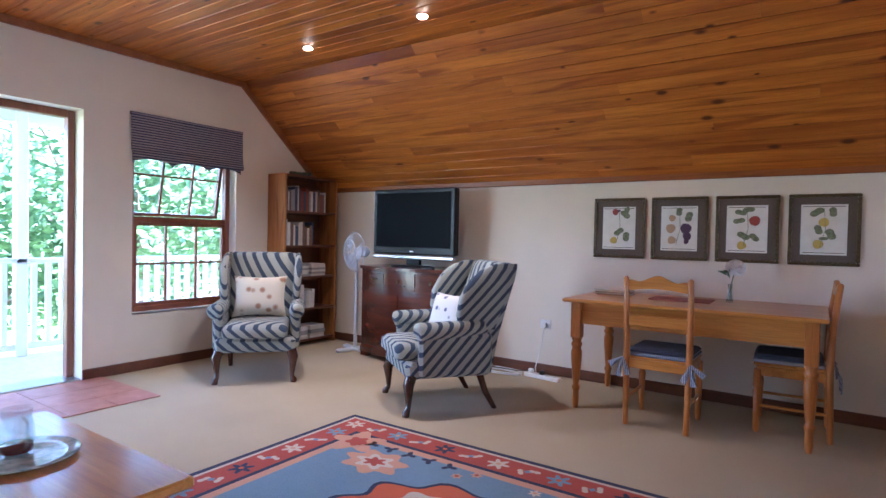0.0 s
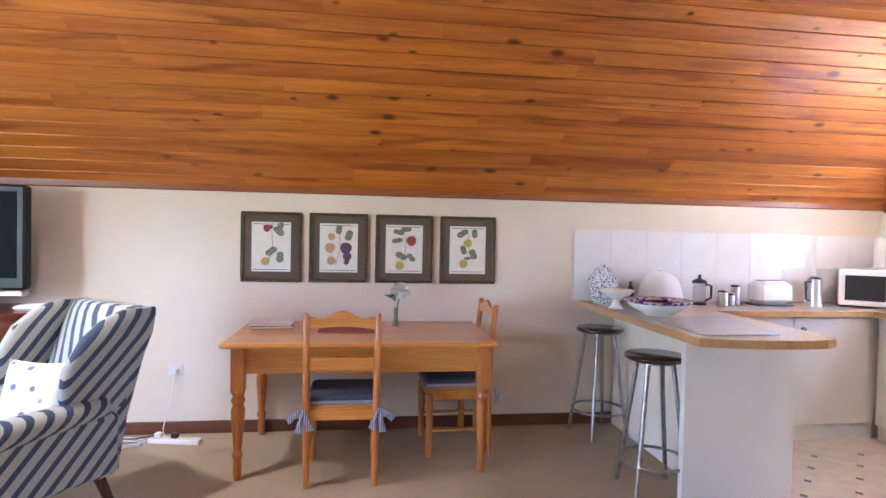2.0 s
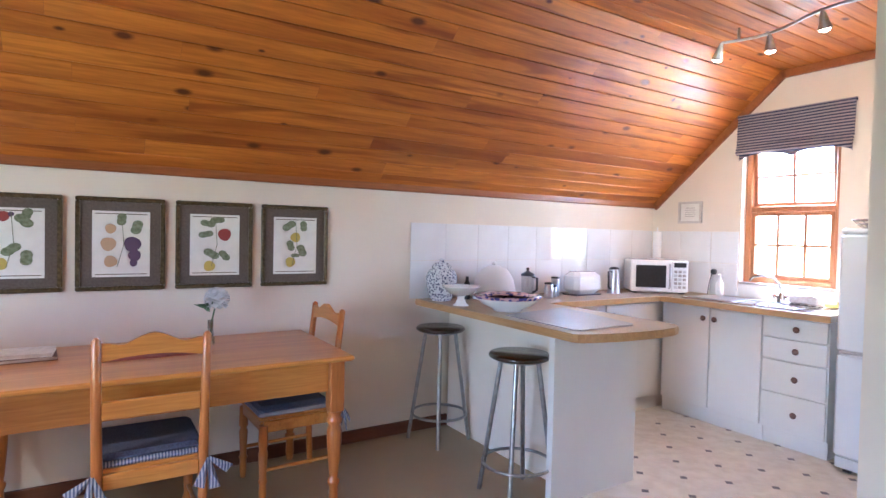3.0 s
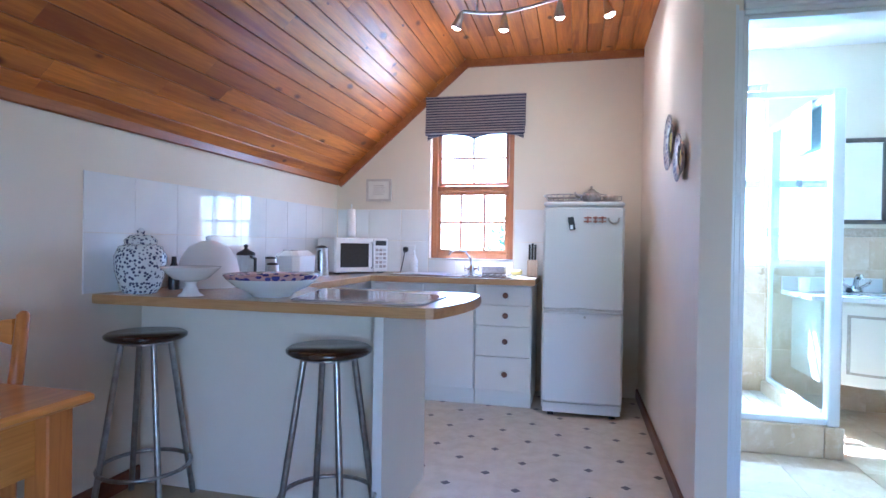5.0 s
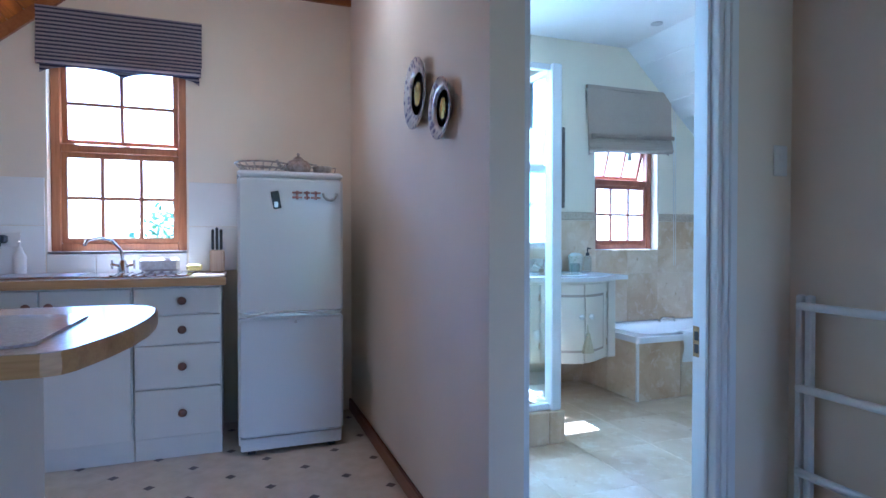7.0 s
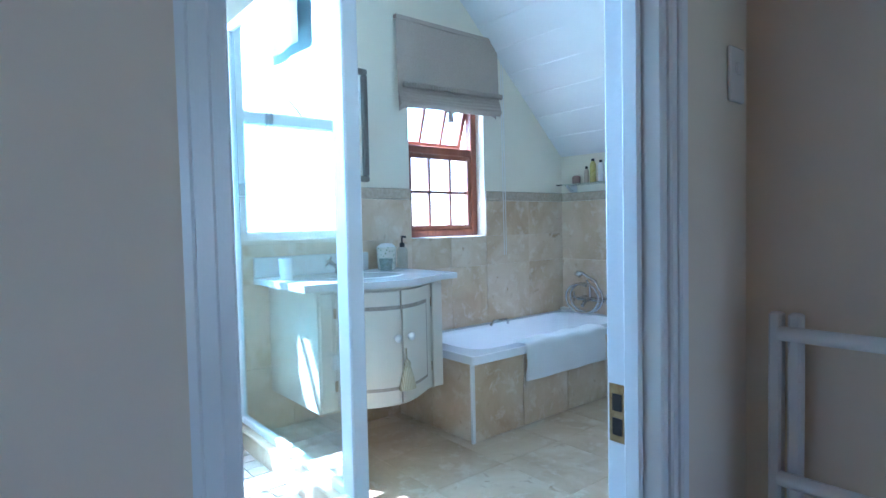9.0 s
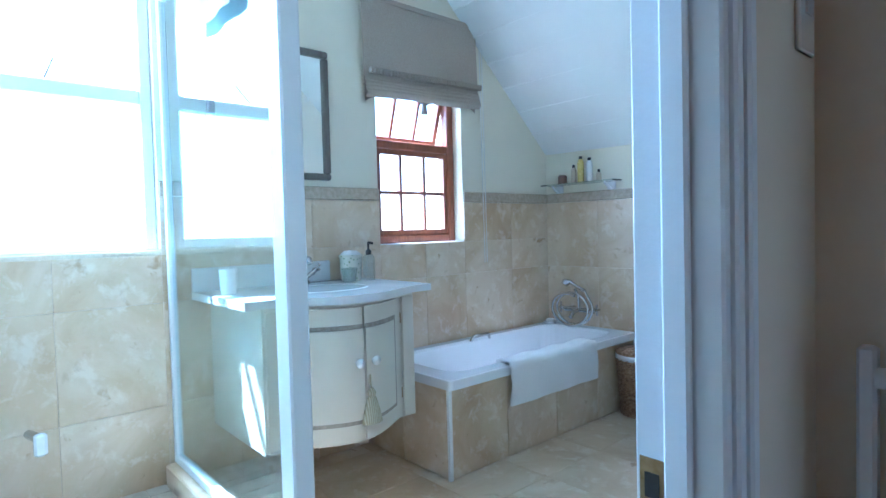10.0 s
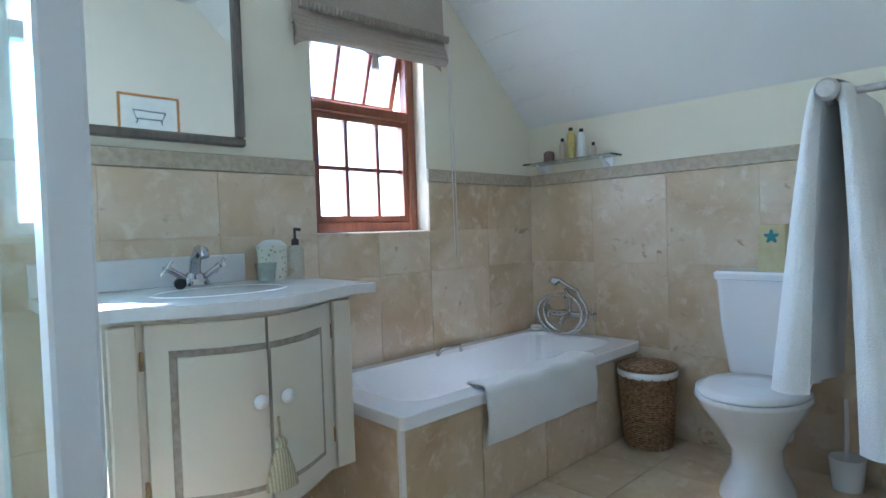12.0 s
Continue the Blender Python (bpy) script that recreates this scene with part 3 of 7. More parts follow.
solid("balcony_roof", Geo().box(W - 1.60, 0.3, 2.42, W - 0.25, 6.0, 2.50), M_DECK, "corrugated balcony roof", "roof", "structure")
M_LEAF = speckled("leaves", (0.035, 0.09, 0.04), (0.14, 0.24, 0.10), 6.0, 0.55, 0)
M_BARK = speckled("bark", (0.08, 0.06, 0.045), (0.16, 0.12, 0.09), 14.0, 0.9, 0.6, 0.03)


def tree(x, y, height, spread, seed):
    r = random.Random(seed)
    t = thing("tree", "leafy green garden tree with pale trunk", "tree", pose(x, y, -2.8), "garden trees")
    trunk = Geo().tube([(0, 0, -0.05), (0.1, 0.05, height * 0.3), (0.05, -0.1, height * 0.62)], [0.2, 0.15, 0.08], 8)
    for k in range(6):
        a_ = k * 1.05 + r.random()
        trunk.tube([(0.07, 0, height * (0.3 + 0.05 * k)), (math.cos(a_) * spread * 0.35, math.sin(a_) * spread * 0.35, height * (0.5 + 0.05 * k)), (math.cos(a_) * spread * 0.7, math.sin(a_) * spread * 0.7, height * (0.55 + 0.06 * k))], [0.07, 0.05, 0.02], 6)
    part("trunk", trunk, M_BARK, t)
    crown = Geo()
    for k in range(46):
        d = Vector((r.gauss(0, 1), r.gauss(0, 1), r.gauss(0, 0.8))).normalized() * (0.45 + 0.55 * r.random())
        c = Vector((d.x * spread, d.y * spread, height * 0.66 + d.z * height * 0.34))
        for j in range(60):
            q = c + Vector((r.gauss(0, 0.3), r.gauss(0, 0.3), r.gauss(0, 0.22)))
            u = Vector((r.gauss(0, 1), r.gauss(0, 1), r.gauss(0, 0.6))).normalized() * r.uniform(0.07, 0.14)
            v = u.orthogonal().normalized() * r.uniform(0.03, 0.06)
            crown.add([q - u, q + v, q + u, q - v], [(0, 1, 2, 3)])
    part("crown", crown, M_LEAF, t)
    return t


for k, (x, y, h, s) in enumerate(((-11.5, 9.5, 7.0, 2.4), (-10.5, 6.3, 6.2, 2.0), (-13.5, 3.5, 7.8, 2.6), (-16, 13.5, 9, 3.2), (-16.5, 8.2, 8.6, 3.0), (-9.2, 3.7, 5.6, 1.9), (-8.8, 6.1, 5.4, 1.8), (13.5, 4.2, 5.0, 1.8), (15.5, 0.6, 5.4, 2.0))):
    tree(x, y, h, s, 40 + k)


# ---- kitchen ----
CT = 0.93
M_CTOP = speckled("beige_laminate", (0.46, 0.36, 0.26), (0.56, 0.46, 0.34), 120.0, 0.22, 0.03, 0.001, 0.08)
M_CEDGE = wood("counter_edge_wood", (0.42, 0.24, 0.09), (0.55, 0.34, 0.14), 0.3, "y")
M_UNIT = plaster("white_cabinet_paint", (0.74, 0.72, 0.67), 0.38)
M_KNOB = speckled("brown_knob_wood", (0.10, 0.045, 0.03), (0.18, 0.085, 0.055), 40.0, 0.4, 0.1)


def knob(parent, x, y, z, axis):
    g_ = Geo().lathe([(0.010, 0), (0.010, 0.008), (0.019, 0.014), (0.021, 0.022), (0.014, 0.028), (0.0, 0.029)], n=14)
    m_ = {"-x": Matrix.Rotation(radians(-90), 4, "Y"), "-y": Matrix.Rotation(radians(90), 4, "X")}[axis]
    return part("knob", g_.moved(Matrix.Translation((x, y, z)) @ m_), M_KNOB, parent, "round brown wooden knob")


u = thing("drawer_unit", "white kitchen drawer unit with four drawers", "cabinet")
part("body", Geo().box(3.775, 3.95, 0.12, 4.29, 4.355, 0.885), M_UNIT, u)
part("plinth", Geo().box(3.80, 3.95, 0.0, 4.28, 4.355, 0.12), M_UNIT, u)
for z0, z1 in ((0.745, 0.88), (0.595, 0.74), (0.375, 0.59), (0.125, 0.37)):
    d = part("drawer", Geo().box(3.752, 3.955, z0, 3.774, 4.35, z1 - 0.003, 0.003), M_UNIT, u)
    knob(d, 3.752, 4.133, (z0 + z1) / 2, "-x")
u = thing("sink_cabinet", "white two-door kitchen base cabinet under the sink", "cabinet")
part("body", Geo().box(3.775, 4.36, 0.12, 4.29, 5.165, 0.885), M_UNIT, u)
part("plinth", Geo().box(3.80, 4.36, 0.0, 4.28, 5.165, 0.12), M_UNIT, u)
for y0, y1, ky in ((4.365, 4.745, 4.70), (4.75, 5.13, 4.79)):
    d = part("door", Geo().box(3.752, y0, 0.125, 3.774, y1 - 0.002, 0.877, 0.003), M_UNIT, u)
    knob(d, 3.752, ky, 0.80, "-x")
u = thing("corner_cabinet", "white kitchen base cabinet under the corner worktop", "cabinet")
part("body", Geo().box(2.50, 5.205, 0.12, 4.29, 5.685, 0.885), M_UNIT, u)
part("plinth", Geo().box(2.50, 5.225, 0.0, 4.28, 5.68, 0.12), M_UNIT, u)
for x0, x1, kx in ((2.53, 3.12, 3.06), (3.13, 3.72, 3.19)):
    d = part("door", Geo().box(x0, 5.183, 0.125, x1, 5.204, 0.877, 0.003), M_UNIT, u)
    knob(d, kx, 5.183, 0.80, "-y")
u = thing("breakfast_bar_base", "cream breakfast bar base with white end panel", "cabinet")
part("back_panel", Geo().box(2.04, 4.416, 0.0, 2.08, 5.68, 0.885), M_WALL, u, "cream plastered panel")
part("end_panel", Geo().box(1.835, 4.375, 0.0, 2.47, 4.415, 0.885), M_UNIT, u, "white painted end panel")
part("body", Geo().box(2.082, 4.418, 0.0, 2.45, 5.18, 0.88), M_UNIT, u)

wt = thing("worktop", "beige laminate worktop with rounded wooden edge", "worktop")
barp = [(1.765, 5.685), (1.765, 4.185), (1.775, 4.16), (1.80, 4.145), (1.90, 4.115)]
tip = [(2.02, 4.09), (2.15, 4.077), (2.28, 4.076), (2.39, 4.088), (2.46, 4.115), (2.50, 4.165), (2.51, 4.25)]
poly = barp + tip + [(2.51, 5.15), (3.715, 5.15), (3.715, 3.93), (4.295, 3.93), (4.295, 5.685)]
part("board", Geo().prism(poly, CT - 0.042, CT), M_CTOP, wt)
edge = [Vector((p[0], p[1], CT - 0.021)) for p in barp + tip] + [Vector((2.51, 5.15, CT - 0.021))]
g = Geo()
for off, hz in ((0.004, 0.021), (0.007, 0.012)):
    lo, hi = [], []
    for k, p in enumerate(edge):
        d = (edge[min(k + 1, len(edge) - 1)] - edge[max(k - 1, 0)]).normalized()
        o = Vector((d.y, -d.x, 0)) * off
        lo.append(tuple(p + o + Vector((0, 0, -hz + 0.001)))), hi.append(tuple(p + o + Vector((0, 0, hz - 0.001))))
    g.loft([lo, hi], False, False, False)
part("edge_strip", g, M_CEDGE, wt, "rounded yellow wooden edge")
part("edge_strip", Geo().box(3.708, 3.925, CT - 0.042, 3.715, 5.143, CT - 0.001).box(2.515, 5.143, CT - 0.042, 3.715, 5.15, CT - 0.001), M_CEDGE, wt)

M_MAT = speckled("glass_mat", (0.36, 0.34, 0.33), (0.46, 0.43, 0.42), 150.0, 0.12, 0.02)
solid("worktop_saver", Geo().prism([(1.84, 4.78), (1.825, 4.245), (1.85, 4.215), (2.23, 4.215), (2.27, 4.25), (2.40, 4.90)], CT, CT + 0.006), M_MAT, "grey toughened glass worktop saver", "board")

# white splashback tiles
M_TILE = speckled("white_glazed_tile", (0.76, 0.76, 0.75), (0.82, 0.82, 0.81), 3.0, 0.06, 0.03, 0.002, 0.03)
sb = thing("splashback", "white glazed tile splashback", "tiles", kind="structure")
tile_mesh = Geo().box(0, -0.007, 0, 0.2975, -0.0005, 0.2625, 0.0008).mesh("tile", M_TILE)
for i in range(9):
    for j in range(2):
        o = new("tile", tile_mesh)
        o.parent, o.location = sb, (1.712 + i * 0.2865, N, CT + 0.004 + j * 0.265)
        o.scale = (0.958, 1, 1)
for y0, y1, z0, z1 in [(N - 0.01 - 0.29 * (k + 1), N - 0.01 - 0.29 * k, CT + j * 0.265, CT + (j + 1) * 0.265) for k in range(2) for j in range(2)] + [(4.86, 5.098, CT, 1.195), (4.86, 5.098, 1.195, 1.46)] \
        + [(4.855 - 0.235 * (k + 1), 4.855 - 0.235 * k, CT, 1.04) for k in range(3)] + [(3.86, 4.14, CT, 1.195), (3.86, 4.14, 1.195, 1.46), (3.60, 3.855, CT, 1.195), (3.60, 3.855, 1.195, 1.46)]:
    part("tile", Geo().box(E - 0.007, y0 + 0.001, z0 + 0.003, E - 0.0005, y1 - 0.001, z1, 0.002), M_TILE, sb)

# vinyl floor with dark diamonds
M_VINYL = speckled("cream_vinyl", (0.62, 0.56, 0.46), (0.70, 0.64, 0.54), 12.0, 0.25, 0.04, 0.001, 0.06)
fk = solid("floor_kitchen", Geo().box(2.06, PY1, 0, E, 5.685, 0.004), M_VINYL, "cream vinyl kitchen floor with dark diamonds", "floor", "structure")
M_DIAM = material("dark_vinyl", (0.035, 0.022, 0.03), 0.3)
M_SEAM = speckled("vinyl_seam", (0.50, 0.44, 0.35), (0.56, 0.5, 0.41), 60.0, 0.4, 0.02)
dm = Geo().add([(-0.026, 0, 0), (0, -0.026, 0), (0.026, 0, 0), (0, 0.026, 0)], [(0, 1, 2, 3)]).mesh("diamond", M_DIAM)
seams = Geo()
for i in range(-4, 11):
    for j in range(-2, 9):
        x, y = 2.586 + i * 0.1713, 3.393 + j * 0.3425 + (i % 2) * 0.1713
        if 2.09 < x < 4.2 and PY1 + 0.03 < y < 5.1:
            o = new("diamond", dm)
            o.parent, o.location = fk, (x, y, 0.0055)
            for dx, dy in ((0.1713, 0.1713), (0.1713, -0.1713)):
                d = Vector((dx, dy, 0)).normalized()
                p, q = Vector((x, y, 0.0045)) + d * 0.026, Vector((x + dx, y + dy, 0.0045)) - d * 0.026
                s_ = Vector((-d.y, d.x, 0)) * 0.0012
                seams.add([p - s_, q - s_, q + s_, p + s_], [(0, 1, 2, 3)])
part("seam", seams, M_SEAM, fk)

# fridge
M_FRIDGE = speckled("white_fridge_enamel", (0.70, 0.72, 0.74), (0.74, 0.76, 0.78), 200.0, 0.14, 0.02, 0.0005)
fr = thing("fridge_freezer", "white fridge freezer with magnets on its door", "fridge", pose(3.66, 3.335, 0))
part("body", Geo().box(0.05, 0, 0.04, 0.60, 0.535, 1.44, 0.012), M_FRIDGE, fr)
part("top_cover", Geo().box(0.0, 0, 1.441, 0.60, 0.535, 1.475, 0.012), M_FRIDGE, fr)
up = part("upper_door", Geo().box(0, 0, 0.735, 0.048, 0.535, 1.44, 0.014), M_FRIDGE, fr)
lo = part("lower_door", Geo().box(0, 0, 0.10, 0.048, 0.535, 0.722, 0.014), M_FRIDGE, fr)
part("plinth", Geo().box(0.012, 0.01, 0.03, 0.05, 0.525, 0.095, 0.004), M_FRIDGE, fr)
part("seal", Geo().box(0.010, 0.01, 0.722, 0.045, 0.525, 0.735), M_STEEL, fr)
part("handle", Geo().tube([(-0.002, 0.50, 0.728), (-0.012, 0.40, 0.742), (-0.014, 0.30, 0.748), (-0.010, 0.20, 0.742), (-0.002, 0.04, 0.732)], 0.008), M_STEEL, up)
part("lock", Geo().lathe([(0.009, 0), (0.007, 0.005)], n=10).moved(Matrix.Translation((0, 0.25, 0.69)) @ Matrix.Rotation(radians(-90), 4, "Y")), M_STEEL, lo)
for y in (0.06, 0.47):
    part("foot", Geo().box(0.04, y - 0.02, 0, 0.10, y + 0.02, 0.04), M_BLACK, fr)
M_MAG = speckled("reddish_magnet", (0.30, 0.10, 0.08), (0.5, 0.32, 0.28), 60.0, 0.5, 0.2)
mg = Geo().box(3.652, 3.66, 1.28, 3.66, 3.70, 1.37, 0.003).moved(Matrix.Translation((0, 3.68, 1.32)) @ Matrix.Rotation(radians(-10), 4, "X") @ Matrix.Translation((0, -3.68, -1.32)))
mt = solid("fridge_timer", mg, M_BLACK, "black kitchen timer stuck on the fridge door", "magnet")
part("screen", Geo().box(3.6505, 3.672, 1.285, 3.652, 3.69, 1.315), M_STEEL, mt)
for k, (y, wd) in enumerate(((3.575, 0.05), (3.525, 0.03), (3.48, 0.05))):
    solid("fridge_magnet", Geo().box(3.654, y - wd / 2, 1.335, 3.66, y + wd / 2, 1.345, 0.001).box(3.654, y - wd / 2, 1.36, 3.66, y + wd / 2, 1.37, 0.001).box(3.654, y - 0.006, 1.33, 3.66, y + 0.006, 1.375, 0.001), M_MAG, "small reddish fridge magnet", "magnet", group="fridge magnets")
solid("fridge_magnet", Geo().tube([(3.655, 3.405 + 0.035 * math.cos(a_), 1.365 + 0.035 * math.sin(a_)) for a_ in [math.pi + k * math.pi / 8 for k in range(9)]], 0.008, 6), M_STEEL, "grey horseshoe-shaped fridge magnet", "magnet", group="fridge magnets")

# silver tray things on the fridge
M_SILVER = speckled("tarnished_silver", (0.35, 0.32, 0.30), (0.55, 0.52, 0.5), 40.0, 0.3, 0.1, 0.002, 0.2, 1.0)
bk = thing("wire_basket", "shallow silver wire basket on the fridge", "basket", pose(3.86, 3.74, 1.475))
for z, r in ((0.006, 0.09), (0.03, 0.115), (0.055, 0.14)):
    part("ring", Geo().tube([(r * math.cos(a_ * 0.3142), r * math.sin(a_ * 0.3142), z) for a_ in range(21)], 0.005, 6), M_SILVER, bk)
for k in range(18):
    a_ = k * 0.349
    part("wire", Geo().tube([(0.09 * math.cos(a_), 0.09 * math.sin(a_), 0.006), (0.14 * math.cos(a_), 0.14 * math.sin(a_), 0.055)], 0.003, 5), M_SILVER, bk)
tp = thing("silver_teapot", "silver teapot with lid on the fridge", "teapot", pose(3.84, 3.55, 1.475))
part("body", Geo().lathe([(0.035, 0), (0.06, 0.015), (0.07, 0.045), (0.055, 0.075), (0.03, 0.085)]), M_SILVER, tp)
part("lid", Geo().lathe([(0.032, 0.085), (0.02, 0.10), (0.006, 0.105), (0.01, 0.118), (0.0, 0.125)]), M_SILVER, tp)
part("spout", Geo().tube([(0, 0.06, 0.03), (0, 0.10, 0.05), (0, 0.115, 0.08)], [0.014, 0.01, 0.007]), M_SILVER, tp)
part("handle", Geo().tube([(0, -0.055, 0.065), (0, -0.10, 0.06), (0, -0.10, 0.025), (0, -0.06, 0.02)], 0.006), M_SILVER, tp)
sg = thing("sugar_bowl", "small silver sugar bowl on the fridge", "bowl", pose(3.84, 3.42, 1.475))
part("body", Geo().lathe([(0.03, 0), (0.05, 0.02), (0.055, 0.05), (0.05, 0.052)]), M_SILVER, sg)
for s in (-1, 1):
    part("handle", Geo().tube([(0, s * 0.05, 0.045), (0, s * 0.075, 0.05), (0, s * 0.07, 0.02), (0, s * 0.048, 0.018)], 0.004), M_SILVER, sg)

# sink and tap
sk = thing("kitchen_sink", "inset stainless steel sink with drainer", "sink")
part("rim", Geo().box(3.79, 4.10, CT, 4.20, 5.02, CT + 0.008, 0.003), M_CHROME, sk)
part("basin", Geo().box(3.84, 4.62, CT + 0.008, 4.16, 4.98, CT + 0.011, 0.001), M_STEEL, sk)
for k in range(7):
    part("drainer_rib", Geo().box(3.84, 4.16 + k * 0.05, CT + 0.008, 4.16, 4.175 + k * 0.05, CT + 0.013, 0.002), M_CHROME, sk)
tpn = thing("kitchen_tap", "chrome swan-neck kitchen mixer tap", "tap", pose(4.21, 4.47, CT))
part("body", Geo().lathe([(0.03, 0), (0.028, 0.03), (0.02, 0.06), (0.012, 0.075)]), M_CHROME, tpn)
part("spout", Geo().tube([(0, 0, 0.06), (0, 0.01, 0.13), (-0.03, 0.05, 0.185), (-0.09, 0.10, 0.20), (-0.15, 0.14, 0.185), (-0.165, 0.15, 0.16)], 0.009), M_CHROME, tpn)
for s in (-1, 1):
    part("cross_handle", Geo().tube([(0, 0, 0.04), (0, s * 0.055, 0.05)], 0.009).tube([(0, s * 0.055, 0.025), (0, s * 0.055, 0.075)], 0.006).tube([(-0.025, s * 0.055, 0.05), (0.025, s * 0.055, 0.05)], 0.006), M_CHROME, tpn)
M_CADDY = speckled("grey_plastic", (0.32, 0.28, 0.27), (0.4, 0.36, 0.34), 50.0, 0.5, 0.1)
solid("sink_caddy", Geo().box(4.12, 4.18, CT + 0.012, 4.20, 4.38, CT + 0.085, 0.012), M_CADDY, "grey-brown plastic sink tidy", "caddy")
M_YEL = speckled("yellow_sponge", (0.55, 0.45, 0.12), (0.65, 0.56, 0.22), 90.0, 0.95, 0.6)
solid("sponge", Geo().box(4.11, 4.06, CT + 0.012, 4.19, 4.14, CT + 0.05, 0.008), M_YEL, "yellow washing-up sponge by the sink", "sponge")
kb = thing("knife_block", "pale knife block with black-handled knives", "knife block", pose(4.18, 3.98, CT))
part("block", Geo().box(-0.04, -0.04, 0, 0.04, 0.04, 0.13, 0.006), wood("pale_block", (0.5, 0.38, 0.26), (0.62, 0.5, 0.36), 0.5, "z"), kb)
for k in range(3):
    part("knife_handle", Geo().box(-0.035, -0.03 + k * 0.022, 0.13, -0.01, -0.014 + k * 0.022, 0.25 + 0.01 * (k % 2), 0.005), M_BLACK, kb)

# microwave, paper roll
mw = thing("microwave", "white microwave oven with dark glass door", "microwave", pose(3.965, 5.40, CT, 0, 0, -40) @ Matrix.Scale(0.95, 4))
part("body", Geo().box(-0.24, -0.16, 0.012, 0.24, 0.18, 0.295, 0.01), M_WHITE, mw)
dr = part("door", Geo().box(-0.24, -0.18, 0.015, 0.10, -0.161, 0.292, 0.006), M_WHITE, mw)
part("window", Geo().box(-0.20, -0.184, 0.055, 0.055, -0.180, 0.25, 0.001), M_BLACK, dr, "dark door glass")
part("handle", Geo().tube([(0.085, -0.181, 0.05), (0.085, -0.205, 0.06), (0.085, -0.205, 0.25), (0.085, -0.181, 0.26)], 0.009), M_STEEL, dr)
cp = part("control_panel", Geo().box(0.103, -0.18, 0.015, 0.24, -0.161, 0.292, 0.006), M_WHITE, mw)
part("display", Geo().box(0.12, -0.183, 0.235, 0.222, -0.180, 0.275), M_BLACK, cp)
for r in range(5):
    for c in range(3):
        part("button", Geo().box(0.122 + c * 0.036, -0.183, 0.05 + r * 0.034, 0.148 + c * 0.036, -0.180, 0.072 + r * 0.034), M_CADDY if (r + c) % 3 else M_STEEL, cp)
for xx in (-0.2, 0.2):
    part("foot", Geo().box(xx - 0.02, -0.14, 0, xx + 0.02, -0.10, 0.012), M_BLACK, mw)
    part("foot", Geo().box(xx - 0.02, 0.10, 0, xx + 0.02, 0.14, 0.012), M_BLACK, mw)
pr = thing("paper_towel_holder", "white kitchen paper roll on the microwave", "paper roll", pose(4.05, 5.45, CT + 0.28))
part("base", Geo().lathe([(0.06, 0), (0.06, 0.008), (0.01, 0.012)]), M_WHITE, pr)
part("roll", Geo().lathe([(0.035, 0.012), (0.036, 0.014), (0.036, 0.235), (0.034, 0.237)]), M_MATTWHITE, pr)
part("rod", Geo().lathe([(0.006, 0.23), (0.006, 0.265), (0.010, 0.27), (0.0, 0.28)], n=10), M_WHITE, pr)

# white wall socket with black plugs
for y in (5.02,):
    so = thing("wall_socket", "white wall socket with black plug and cable", "socket")
    part("plate", Geo().box(E - 0.016, y - 0.05, 1.08, E - 0.0072, y + 0.05, 1.16, 0.003), M_WHITE, so)
    part("plug", Geo().box(E - 0.06, y + 0.005, 1.10, E - 0.016, y + 0.045, 1.145, 0.008), M_BLACK, so)
    part("cable", Geo().tube([(E - 0.06, y + 0.025, 1.115), (E - 0.09, y + 0.03, 1.03), (E - 0.06, y + 0.06, CT + 0.008)], 0.004, 6), M_BLACK, so)
M_CLEAR = pane_material("clear_plastic", (0.86, 0.9, 0.9), 0.12)
sd = thing("soap_bottle", "clear washing-up soap bottle", "bottle", pose(4.2, 4.95, CT))
part("bottle", Geo().lathe([(0.03, 0), (0.032, 0.1), (0.015, 0.13), (0.012, 0.15)]), M_MATTWHITE, sd)
part("pump", Geo().tube([(0, 0, 0.15), (0, 0, 0.18), (-0.04, 0, 0.18)], 0.007), M_WHITE, sd)

# jars and bowls on the bar
def spotted(name, c1, c2, scale, rough, lo=0.42, hi=0.5, kind="TexVoronoi"):
    m = material(name, c1, rough)
    co = coords(m)
    n = add(m, kind, Scale=scale)
    link(m, co, 0, n, 0)
    r = ramp(m, [(lo, c1), (hi, c2)])
    link(m, n, "Distance" if kind == "TexVoronoi" else 0, r, 0)
    base(m, r)
    return m


M_BLUEWHITE = spotted("blue_and_white_china", (0.04, 0.05, 0.12), (0.62, 0.64, 0.66), 75.0, 0.12, 0.3, 0.5)
gj = thing("ginger_jar", "blue and white patterned ginger jar with lid", "jar", pose(1.885, 5.55, CT) @ Matrix.Scale(1.1, 4))
part("body", Geo().lathe([(0.06, 0), (0.075, 0.02), (0.095, 0.09), (0.098, 0.15), (0.08, 0.19), (0.055, 0.20)], n=28), M_BLUEWHITE, gj)
part("lid", Geo().lathe([(0.06, 0.20), (0.062, 0.215), (0.04, 0.235), (0.012, 0.24), (0.016, 0.255), (0.0, 0.268)], n=24), M_BLUEWHITE, gj)
fb = thing("footed_bowl", "white china footed bowl", "bowl", pose(1.86, 5.27, CT) @ Matrix.Scale(1.2, 4))
part("foot", Geo().lathe([(0.045, 0), (0.03, 0.012), (0.018, 0.04), (0.025, 0.052)]), M_WHITE, fb)
part("bowl", Geo().lathe([(0.02, 0.052), (0.06, 0.062), (0.10, 0.10), (0.105, 0.105), (0.098, 0.103), (0.055, 0.072), (0.0, 0.066)], n=28), M_WHITE, fb)
